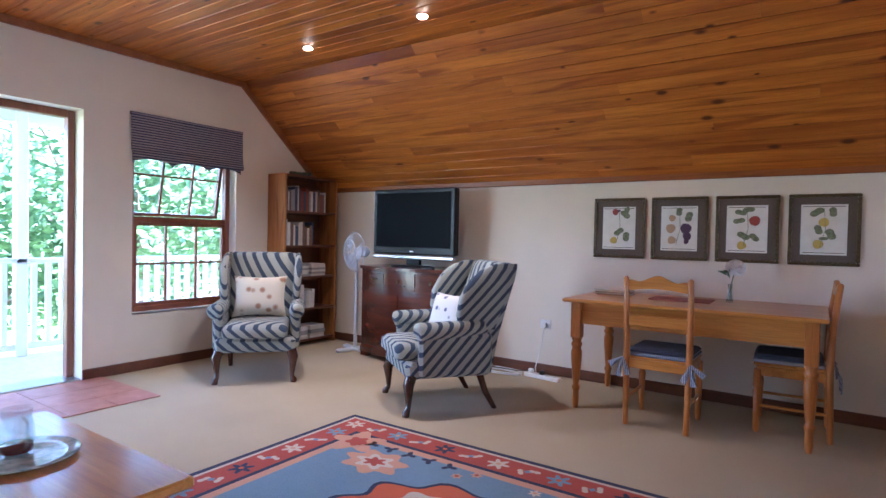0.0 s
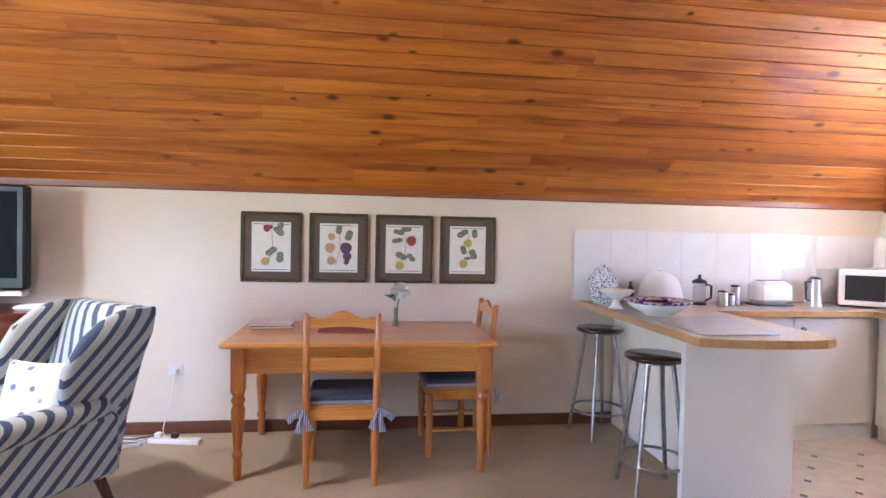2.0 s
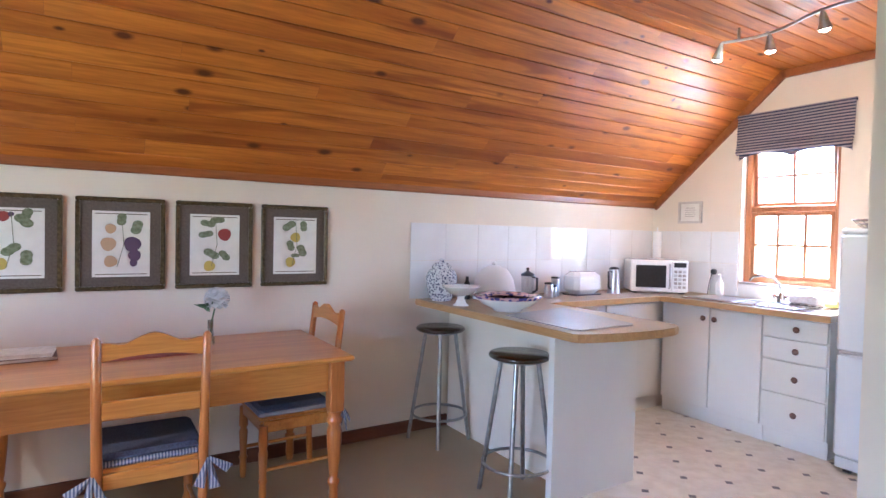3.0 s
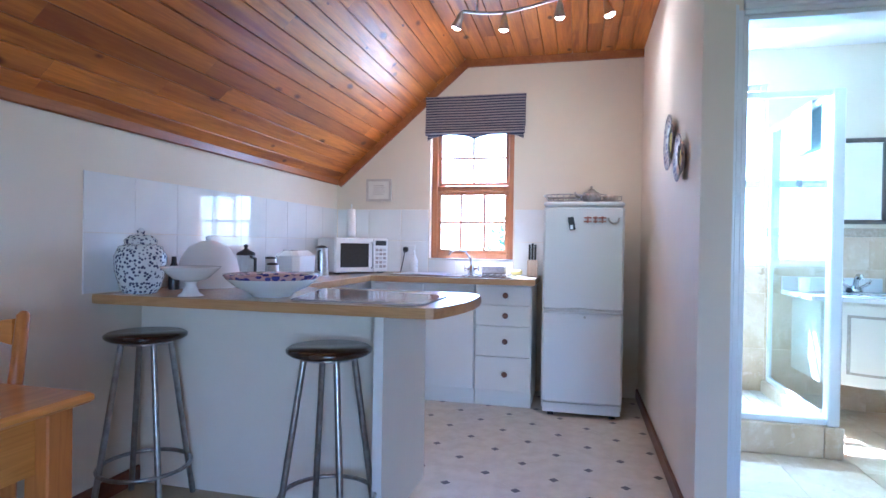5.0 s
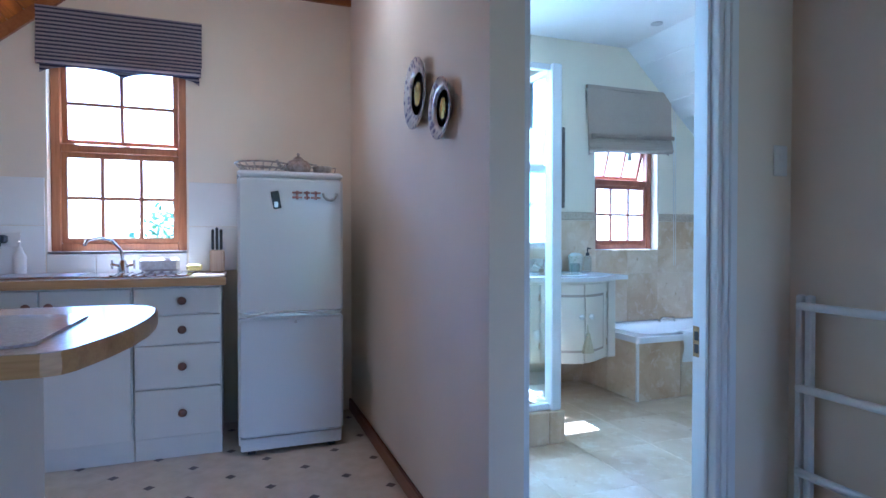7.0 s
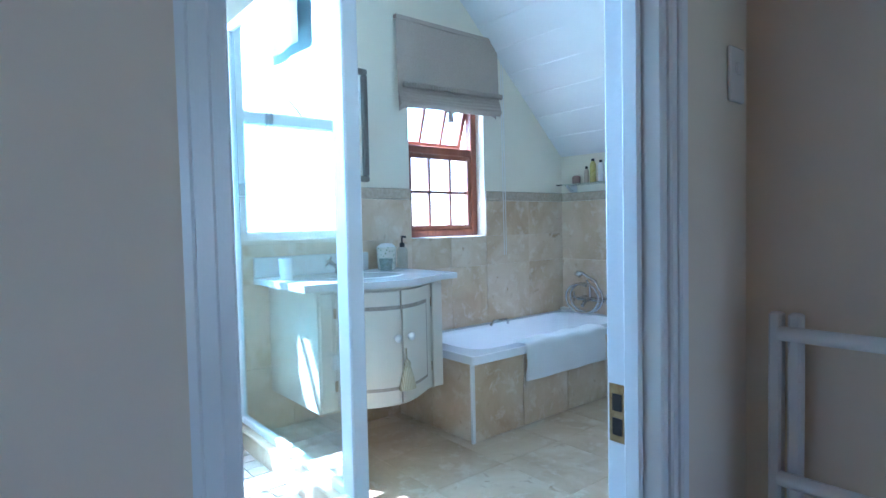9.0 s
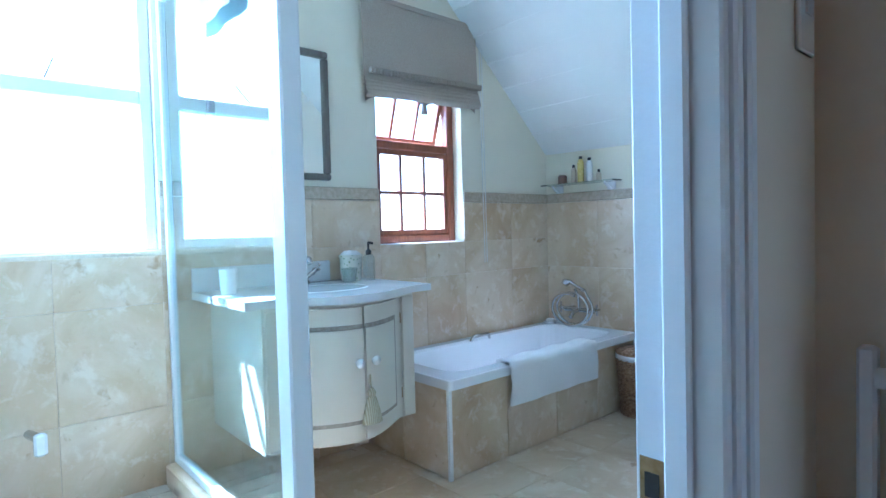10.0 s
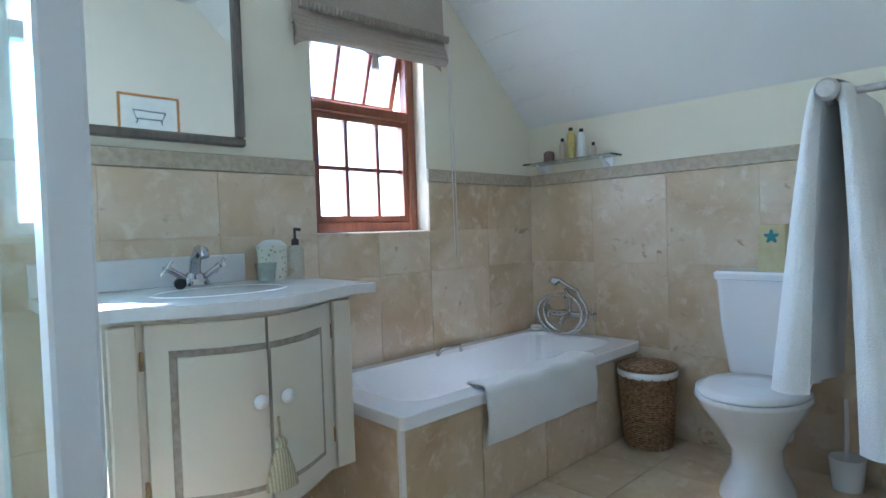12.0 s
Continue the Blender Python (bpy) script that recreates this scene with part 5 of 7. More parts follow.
def wing_chair(m):
    c = thing("wing_chair", "wing armchair in diagonal blue and cream stripes", "armchair", m, "wing chairs")
    part("seat_base", Geo().box(-0.31, -0.345, 0.24, 0.31, 0.24, 0.355, 0.025), M_STRIPE, c)
    cush = [rounded(-0.25, -0.40, 0.25, 0.15, 0.05, z, g_) for z, g_ in ((0.358, 0.02), (0.375, 0.0), (0.44, 0.0), (0.468, 0.03), (0.482, 0.10), (0.485, 0.18))]
    part("seat_cushion", Geo().loft(cush, True, True), M_STRIPE, c)
    back = Geo()
    secs = []
    for z, y, hw, th in ((0.26, 0.15, 0.29, 0.12), (0.50, 0.18, 0.28, 0.14), (0.70, 0.235, 0.285, 0.14), (0.88, 0.305, 0.295, 0.12), (0.97, 0.345, 0.295, 0.10), (1.01, 0.37, 0.28, 0.06), (1.02, 0.39, 0.25, 0.02)):
        secs.append([(-hw, y, z), (-hw * 0.5, y - 0.025, z), (0, y - 0.035, z), (hw * 0.5, y - 0.025, z), (hw, y, z), (hw, y + th, z), (0, y + th + 0.01, z), (-hw, y + th, z)])
    back.loft(secs, True, True)
    part("backrest", back, M_STRIPE, c)
    for s in (-1, 1):
        rings = []
        for z, y0, y1, o, th in ((0.56, 0.03, 0.28, 0.315, 0.05), (0.66, 0.0, 0.31, 0.325, 0.06), (0.78, 0.015, 0.36, 0.335, 0.065), (0.90, 0.085, 0.41, 0.34, 0.06), (0.98, 0.18, 0.43, 0.33, 0.05), (1.015, 0.28, 0.44, 0.315, 0.025)):
            x0, x1 = s * (o - th), s * o
            pts = [(x0, y0 + 0.03, z), (s * (o - th * 0.8), y0 + 0.008, z), (s * (o - th / 2), y0, z), (s * (o - th * 0.2), y0 + 0.008, z), (x1, y0 + 0.03, z), (x1, y1, z), (x0, y1, z)]
            rings.append(pts if s > 0 else pts[::-1])
        part("wing", Geo().loft(rings, True, True), M_STRIPE, c)
        arm = Geo()
        arm.box(s * 0.262, -0.26, 0.25, s * 0.335, 0.26, 0.54, 0.02)
        arm.tube([(s * 0.318, -0.285, 0.558), (s * 0.316, -0.28, 0.56), (s * 0.314, -0.262, 0.562), (s * 0.308, 0.0, 0.57), (s * 0.302, 0.20, 0.58)], [0.03, 0.05, 0.062, 0.06, 0.05], 16)
        part("arm", arm, M_STRIPE, c)
        part("front_leg", Geo().tube([(s * 0.275, -0.30, 0.26), (s * 0.295, -0.325, 0.20), (s * 0.29, -0.32, 0.12), (s * 0.285, -0.32, 0.05), (s * 0.30, -0.34, 0.02), (s * 0.30, -0.34, 0.0)], [0.04, 0.038, 0.024, 0.016, 0.026, 0.024], 10), M_LEG, c)
        part("back_leg", Geo().tube([(s * 0.26, 0.19, 0.26), (s * 0.265, 0.24, 0.12), (s * 0.27, 0.31, 0.0)], [0.028, 0.022, 0.018], 8), M_LEG, c)
    return c


def rounded(x0, y0, x1, y1, r, z, inset=0.0, n=4):
    """A ring with round corners, drawn in by inset."""
    x0, y0, x1, y1 = x0 + inset, y0 + inset, x1 - inset, y1 - inset
    pts = []
    for cx_, cy_, a0 in ((x1 - r, y0 + r, -90), (x1 - r, y1 - r, 0), (x0 + r, y1 - r, 90), (x0 + r, y0 + r, 180)):
        pts += [(cx_ + r * math.cos(radians(a0 + 90 * k / n)), cy_ + r * math.sin(radians(a0 + 90 * k / n)), z) for k in range(n + 1)]
    return pts


W1, W2 = pose(-3.05, 4.14, 0, 0, 0, 47), pose(-1.375, 4.44, 0, 0, 0, -37)
wc = wing_chair(W1)
copy_thing(wc, W2)
solid("cushion", pillow(Geo(), 0.44, 0.16, 0.36), M_FLORAL1, "cream floral cushion on a wing chair", "cushion", m=W1 @ pose(0, 0.03, 0.655, -20))
solid("cushion", pillow(Geo(), 0.36, 0.13, 0.32), M_FLORAL2, "white cushion with blue butterfly print", "cushion", m=W2 @ pose(0.09, 0.02, 0.635, -18, 0, 25))

# bookcase in the corner, with books
M_BOOKCASE = wood("orange_pine", (0.34, 0.13, 0.035), (0.52, 0.24, 0.07), 0.35, "z", 1.0, 0.12)
bcm = pose(-3.755, 5.245, 0, 0, 0, 90)
bc = thing("bookcase", "tall pine corner bookcase, half-full shelves", "bookcase", bcm)
part("side", Geo().box(-0.37, -0.13, 0, -0.345, 0.14, 1.81, 0.004), M_BOOKCASE, bc)
part("side", Geo().box(0.345, -0.13, 0, 0.37, 0.14, 1.81, 0.004), M_BOOKCASE, bc)
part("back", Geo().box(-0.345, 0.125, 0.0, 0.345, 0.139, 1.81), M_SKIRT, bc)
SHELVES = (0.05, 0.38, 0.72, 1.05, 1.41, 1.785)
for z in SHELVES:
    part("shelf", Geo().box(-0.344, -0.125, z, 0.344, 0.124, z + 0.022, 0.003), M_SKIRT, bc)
cols = [speckled("book_%s" % n, c, tuple(v * 1.2 for v in c), 40.0, 0.7, 0.05) for n, c in (("cream", (0.5, 0.46, 0.4)), ("white", (0.6, 0.58, 0.55)), ("navy", (0.06, 0.08, 0.14)), ("brown", (0.16, 0.10, 0.08)), ("grey", (0.3, 0.3, 0.31)), ("maroon", (0.22, 0.06, 0.05)))]
r_ = random.Random(5)
for si in (1, 3, 4):
    x = -0.33
    while x < (0.20 if si == 4 else 0.05):
        w_, h_ = r_.uniform(0.016, 0.04), r_.uniform(0.18, 0.27)
        solid("book", Geo().box(0, -0.10, 0, w_, 0.07, h_, 0.002), r_.choice(cols), "upright book on the bookcase shelf", "book", group="books on the shelves", m=bcm @ pose(x, 0, SHELVES[si] + 0.022))
        x += w_ + 0.002
for si, n in ((0, 6), (1, 0), (2, 6)):
    for col_x in (-0.22, 0.02):
        for k in range(n):
            solid("magazine", Geo().box(0, -0.11, 0, 0.20, 0.09, 0.022, 0.002), r_.choice(cols[:2] + cols[4:5]), "magazine lying in a stack", "magazine", group="magazine stacks", m=bcm @ pose(col_x + r_.uniform(-0.01, 0.01), 0, SHELVES[si] + 0.022 + k * 0.0222))
M_DULLGREEN = speckled("dull_green", (0.05, 0.08, 0.06), (0.12, 0.15, 0.11), 40.0, 0.8, 0.4)
solid("dried_wreath", Geo().tube([(0.12 * math.cos(k * 0.314), 0.07 * math.sin(k * 0.314), 0.02 + 0.01 * math.sin(k * 3.1)) for k in range(21)], [0.018 + 0.006 * math.sin(k * 2.3) for k in range(21)], 8), M_DULLGREEN, "dull green wreath on the bookcase", "wreath", m=bcm @ pose(-0.05, 0, 1.8095))

# fan
M_FANWHITE = speckled("white_plastic", (0.62, 0.66, 0.72), (0.7, 0.73, 0.78), 30.0, 0.35, 0.03)
fa = thing("pedestal_fan", "white pedestal fan with round wire guard", "fan", pose(-3.08, 5.36, 0, 0, 0, -17))
part("base", Geo().box(-0.22, -0.03, 0, 0.22, 0.03, 0.035, 0.01).box(-0.03, -0.22, 0, 0.03, 0.22, 0.034, 0.01), M_FANWHITE, fa)
part("pole", Geo().tube([(0, 0, 0.035), (0, 0, 0.60), (0, 0, 0.95)], [0.02, 0.018, 0.012]), M_FANWHITE, fa)
part("motor", Geo().lathe([(0.03, -0.05), (0.055, 0.0), (0.055, 0.08), (0.02, 0.12)]).moved(Matrix.Translation((0, 0.03, 1.02)) @ Matrix.Rotation(radians(-90), 4, "X")), M_FANWHITE, fa)
gd = Geo()
for k in range(36):
    a_ = k * math.pi / 18
    c_, s_ = math.cos(a_), math.sin(a_)
    gd.tube([(0.03 * c_, -0.09, 1.02 + 0.03 * s_), (0.14 * c_, -0.085, 1.02 + 0.14 * s_), (0.20 * c_, -0.03, 1.02 + 0.20 * s_), (0.14 * c_, 0.03, 1.02 + 0.14 * s_)], 0.0022, 4)
for r in (0.03, 0.12, 0.20):
    gd.tube([(r * math.cos(k * 0.2094), -0.03 if r > 0.15 else -0.088, 1.02 + r * math.sin(k * 0.2094)) for k in range(31)], 0.005, 6)
part("guard", gd, M_FANWHITE, fa)
for k in range(3):
    part("blade", Geo().grid(lambda u_, v_: ((0.03 + 0.14 * u_) * math.cos(k * 2.094 + (v_ - 0.5) * 1.3), -0.04 + 0.03 * (v_ - 0.5), 1.02 + (0.03 + 0.14 * u_) * math.sin(k * 2.094 + (v_ - 0.5) * 1.3)), 4, 6), M_FANWHITE, fa)

# sideboard and television
sdb = thing("sideboard", "bow-fronted dark mahogany sideboard", "cabinet", pose(-2.345, 5.40, 0))


def bow(x0, x1, z0, z1, out, y_back, n=10, hw=0.54):
    pts = [(x0 + (x1 - x0) * k / n, -0.17 - out * (1 - ((x0 + (x1 - x0) * k / n) / hw) ** 2)) for k in range(n + 1)]
    return Geo().prism(pts + [(x1, y_back), (x0, y_back)], z0, z1)


part("top", bow(-0.56, 0.56, 0.865, 0.895, 0.13, 0.26, 16, 0.58), M_DARKW, sdb)
part("body", bow(-0.53, 0.53, 0.10, 0.864, 0.085, 0.25, 16, 0.55), M_DARKW, sdb)
part("plinth", bow(-0.545, 0.545, 0.045, 0.10, 0.10, 0.25, 16, 0.565), M_DARKW, sdb)
for x in (-0.50, 0.50):
    for y in (-0.13, 0.20):
        part("foot", Geo().box(x - 0.045, y - 0.045, 0, x + 0.045, y + 0.045, 0.045, 0.006), M_DARKW, sdb)
part("moulding", bow(-0.535, 0.535, 0.655, 0.672, 0.102, -0.10, 16, 0.56), M_DARKW, sdb)
for x0, x1 in ((-0.50, -0.19), (-0.18, 0.18), (0.19, 0.50)):
    d = part("drawer", bow(x0, x1, 0.69, 0.845, 0.098, -0.12, 8, 0.55), M_DARKW, sdb)
    part("knob", Geo().lathe([(0.008, 0), (0.016, 0.012), (0.0, 0.02)], n=12).moved(Matrix.Translation(((x0 + x1) / 2, -0.17 - 0.098 * (1 - ((x0 + x1) / 1.1) ** 2), 0.765)) @ Matrix.Rotation(radians(90), 4, "X")), M_BRASS, d)
for x0, x1 in ((-0.50, -0.005), (0.005, 0.50)):
    part("door", bow(x0, x1, 0.13, 0.64, 0.098, -0.12, 8, 0.55), M_DARKW, sdb)
M_SCREEN = material("tv_screen", (0.003, 0.0035, 0.005), 0.35, 0.0, 0.03)
M_TVBLACK = material("gloss_black_plastic", (0.008, 0.008, 0.009), 0.3, 0.0, 0.2)
tv = thing("television", "black flat-screen television with silver lower strip", "television", pose(-2.37, 5.38, 0.895))
part("bezel", Geo().box(-0.49, -0.02, 0.12, 0.49, 0.06, 0.755, 0.012), M_TVBLACK, tv)
part("screen", Geo().box(-0.445, -0.024, 0.19, 0.445, -0.02, 0.715), M_SCREEN, tv)
part("speaker_strip", Geo().box(-0.49, -0.035, 0.075, 0.49, 0.04, 0.118, 0.012), M_STEEL, tv, "silver speaker strip")
part("logo", Geo().box(-0.02, -0.026, 0.145, 0.02, -0.0201, 0.153), M_STEEL, tv)
part("neck", Geo().box(-0.08, 0.0, 0.02, 0.08, 0.04, 0.09, 0.006), M_TVBLACK, tv)
part("base", Geo().lathe([(0.25, 0), (0.25, 0.01), (0.10, 0.02), (0.0, 0.021)], n=32, sy=0.5), M_TVBLACK, tv)
solid("folded_cloth", Geo().box(-1.92, 5.30, 0.895, -1.74, 5.46, 0.925, 0.012), M_MATTWHITE, "folded white cloth on the sideboard", "cloth")
solid("remote_control", Geo().box(-2.16, 5.22, 0.895, -2.02, 5.26, 0.913, 0.006), M_BLACK, "black remote control on the sideboard", "remote")

# dining table
dt = thing("dining_table", "honey pine table with turned legs", "table")
part("tabletop", Geo().box(-0.62, 4.835, 0.752, 0.945, 5.67, 0.778, 0.008), M_PINE, dt)
for y in (4.90, 5.595):
    part("apron", Geo().box(-0.488, y, 0.60, 0.831, y + 0.025, 0.751), M_PINE, dt)
for x in (-0.545, 0.865):
    part("apron", Geo().box(x, 4.937, 0.60, x + 0.025, 5.583, 0.751), M_PINE, dt)
TURNED = [(0.016, 0), (0.020, 0.01), (0.024, 0.05), (0.022, 0.12), (0.03, 0.14), (0.03, 0.155), (0.02, 0.165), (0.025, 0.20), (0.036, 0.34), (0.038, 0.40), (0.028, 0.43), (0.038, 0.445), (0.038, 0.46), (0.028, 0.475), (0.036, 0.49), (0.036, 0.50)]
for x in (-0.525, 0.868):
    for y in (4.90, 5.62):
        part("leg", Geo().lathe(TURNED, x, y, 0, 16).box(x - 0.036, y - 0.036, 0.50, x + 0.036, y + 0.036, 0.751, 0.004), M_PINEZ, dt)

# dining chairs
M_PADTOP = speckled("navy_check_pad", (0.045, 0.055, 0.09), (0.085, 0.10, 0.15), 160.0, 0.95, 0.4)
M_PADSIDE = striped("gingham_edge", (0.10, 0.12, 0.2), (0.42, 0.43, 0.47), 0.012, 0, 0.9)


def dining_chair(m, group="chairs at the table"):
    c = thing("dining_chair", "honey pine dining chair with arched ladder back", "chair", m, group)
    for s in (-1, 1):
        part("back_post", Geo().tube([(s * 0.185, -0.19, 0.0), (s * 0.19, -0.175, 0.42), (s * 0.193, -0.185, 0.70), (s * 0.195, -0.215, 0.955), (s * 0.195, -0.218, 0.965)], [0.017, 0.021, 0.019, 0.017, 0.008], 10), M_PINEZ, c)
        part("front_leg", Geo().lathe([(0.014, 0), (0.02, 0.05), (0.018, 0.10), (0.024, 0.115), (0.018, 0.13), (0.024, 0.26), (0.018, 0.28), (0.025, 0.295), (0.022, 0.40)], s * 0.185, 0.20, 0, 14), M_PINEZ, c)
        part("side_rail", Geo().box(s * 0.175, -0.17, 0.36, s * 0.195, 0.20, 0.42, 0.004), M_PINE, c)
        part("stretcher", Geo().tube([(s * 0.186, -0.185, 0.17), (s * 0.186, 0.20, 0.17)], 0.01, 8), M_PINE, c)
    part("front_rail", Geo().box(-0.17, 0.19, 0.36, 0.17, 0.21, 0.42, 0.004), M_PINE, c)
    part("back_rail", Geo().box(-0.172, -0.19, 0.37, 0.172, -0.165, 0.43, 0.004), M_PINE, c)
    part("seat", Geo().box(-0.20, -0.165, 0.421, 0.20, 0.225, 0.442, 0.008), M_PINE, c)
    n = 24
    lo_, hi_ = [], []
    for k in range(n + 1):
        u_ = -1 + 2 * k / n
        arch = 0.03 * math.exp(-(u_ / 0.35) ** 2) - 0.012 * math.exp(-((abs(u_) - 0.62) / 0.2) ** 2)
        lo_.append((u_ * 0.178, 0.873 + 0.018 * (1 - u_ * u_)))
        hi_.append((u_ * 0.178, 0.945 + arch))
    ring_ = lo_ + hi_[::-1]
    part("crest_rail", Geo().loft([[(x, -0.215, z) for x, z in ring_], [(x, -0.195, z) for x, z in ring_]]), M_PINE, c)
    part("ladder_rail", Geo().box(-0.177, -0.197, 0.645, 0.177, -0.178, 0.715, 0.005), M_PINE, c)
    return c


def chair_pad(m):
    c = thing("chair_pad", "navy seat pad with gingham edge and tie bows", "cushion", m, "seat pads")
    part("pad", Geo().box(-0.195, -0.15, 0.461, 0.195, 0.225, 0.495, 0.016), M_PADTOP, c)
    part("edging", Geo().box(-0.198, -0.153, 0.442, 0.198, 0.228, 0.466, 0.008), M_PADSIDE, c, "blue and white gingham edging")
    for s in (-1, 1):
        bw = Geo()
        for a_, L in ((-35, 0.10), (-80, 0.13), (-110, 0.12)):
            d = Vector((s * math.cos(radians(a_)), -0.2, math.sin(radians(a_)))).normalized()
            p = Vector((s * 0.205, -0.215, 0.44))
            q = d.cross(Vector((0, 1, 0))).normalized() * 0.022
            bw.add([p - q * 0.3, p + q * 0.3, p + d * L + q, p + d * L - q + Vector((0, 0.012, 0)), p + d * L * 0.5 + Vector((0, -0.012, 0))], [(0, 4, 3), (4, 2, 3), (0, 1, 4), (1, 2, 4)])
        part("tie_bow", bw, M_PADSIDE, c)
    return c


dc = dining_chair(pose(0.052, 4.955, 0))
copy_thing(dc, pose(0.775, 5.325, 0, 0, 0, 92))
cpd = chair_pad(pose(0.052, 4.955, 0))
copy_thing(cpd, pose(0.775, 5.325, 0, 0, 0, 92))

# vase with flower, books and papers on the table
va = thing("flower_vase", "white flower in a small glass vase", "vase", pose(0.375, 5.42, 0.778))
part("vase", Geo().lathe([(0.022, 0), (0.024, 0.02), (0.014, 0.07), (0.016, 0.13), (0.014, 0.13), (0.012, 0.07), (0.018, 0.01)], n=16), M_CLEAR, va)
part("stem", Geo().tube([(0, 0, 0.01), (0.005, 0, 0.12), (0.02, 0, 0.19)], 0.004, 6), M_LEAF, va)
fl = Geo()
for k in range(90):
    a_, el = k * 2.4, -0.75 + 2.3 * k / 90
    d = Vector((math.cos(a_) * math.cos(el), math.sin(a_) * math.cos(el), math.sin(el)))
    t_ = d.cross(Vector((0, 0, 1))).normalized() * 0.015
    lift = d.cross(t_).normalized() * 0.012 * math.sin(k * 1.7)
    c_ = Vector((0.03, 0, 0.235))
    fl.add([c_ + d * 0.01, c_ + d * 0.045 + t_ * 1.4, c_ + d * 0.066 + t_ * 0.6 + lift, c_ + d * 0.066 - t_ * 0.6 - lift, c_ + d * 0.045 - t_ * 1.4], [(0, 1, 2, 3, 4)])
part("petal", fl, M_MATTWHITE, va, "white petals")
lf = Geo()
for k in range(8):
    a_ = 1.2 + k * 0.5
    d = Vector((-abs(math.cos(a_)), math.sin(a_), 0.25))
    t_ = Vector((0, 0, 0.008))
    c_ = Vector((0.0, 0, 0.17 + 0.006 * k))
    lf.add([c_, c_ + d * 0.04 + t_, c_ + d * 0.085, c_ + d * 0.04 - t_], [(0, 1, 2, 3)])
part("leaf", lf, M_LEAF, va)
for k, (x, y, a_) in enumerate(((-0.42, 5.42, 4), (-0.43, 5.42, -3))):
    b = thing("table_book", "flat white book lying on the table", "book", pose(x, y, 0.778 + 0.019 * k, 0, 0, a_), "books on the table")
    part("cover", Geo().box(-0.13, -0.09, 0, 0.13, 0.09, 0.003).box(-0.13, -0.09, 0.0155, 0.13, 0.09, 0.0185), cols[3] if k == 0 else cols[1], b)
    part("pages", Geo().box(-0.125, -0.085, 0.003, 0.128, 0.085, 0.0155), M_PAPER, b)
solid("folder", Geo().box(-0.12, 5.20, 0.778, 0.28, 5.45, 0.786, 0.002), cols[5], "dark folder of papers on the table", "folder")

# four framed fruit prints
M_FRAME = speckled("bronze_frame", (0.07, 0.05, 0.022), (0.15, 0.11, 0.05), 70.0, 0.35, 0.2, 0.002, 0.2, 0.3)
M_MOUNT = speckled("taupe_mount", (0.11, 0.085, 0.065), (0.14, 0.11, 0.085), 90.0, 0.9, 0.05)
M_FR = {"red": material("print_red", (0.30, 0.06, 0.05), 0.8), "purple": material("print_purple", (0.10, 0.06, 0.11), 0.8), "yellow": material("print_yellow", (0.55, 0.42, 0.10), 0.8), "green": speckled("print_green", (0.13, 0.16, 0.08), (0.24, 0.27, 0.17), 60, 0.8, 0), "peach": material("print_peach", (0.50, 0.33, 0.19), 0.8)}
designs = ([("red", -0.03, 0.13, 0.025), ("green", 0.05, 0.11, 0.035), ("green", 0.06, 0.14, 0.03), ("green", 0.0, -0.03, 0.035), ("green", 0.06, -0.07, 0.035), ("yellow", -0.04, -0.10, 0.028), ("purple", 0.0, 0.14, 0.012)],
           [("peach", -0.05, 0.08, 0.025), ("peach", -0.06, 0.0, 0.035), ("purple", 0.05, 0.0, 0.04), ("purple", 0.06, -0.06, 0.03), ("green", 0.0, 0.13, 0.03), ("green", 0.07, 0.09, 0.035), ("peach", -0.05, -0.09, 0.03), ("purple", 0.055, -0.10, 0.018)],
           [("red", 0.05, 0.06, 0.035), ("green", -0.04, 0.12, 0.03), ("green", 0.01, 0.14, 0.03), ("green", -0.05, 0.06, 0.03), ("green", -0.02, -0.05, 0.035), ("green", 0.05, -0.06, 0.03), ("yellow", -0.03, -0.12, 0.03)],
           [("green", -0.04, 0.12, 0.035), ("green", 0.05, 0.12, 0.03), ("yellow", 0.0, 0.05, 0.03), ("green", -0.03, 0.0, 0.03), ("green", 0.04, -0.03, 0.035), ("yellow", -0.03, -0.10, 0.03), ("green", 0.0, -0.06, 0.02)])
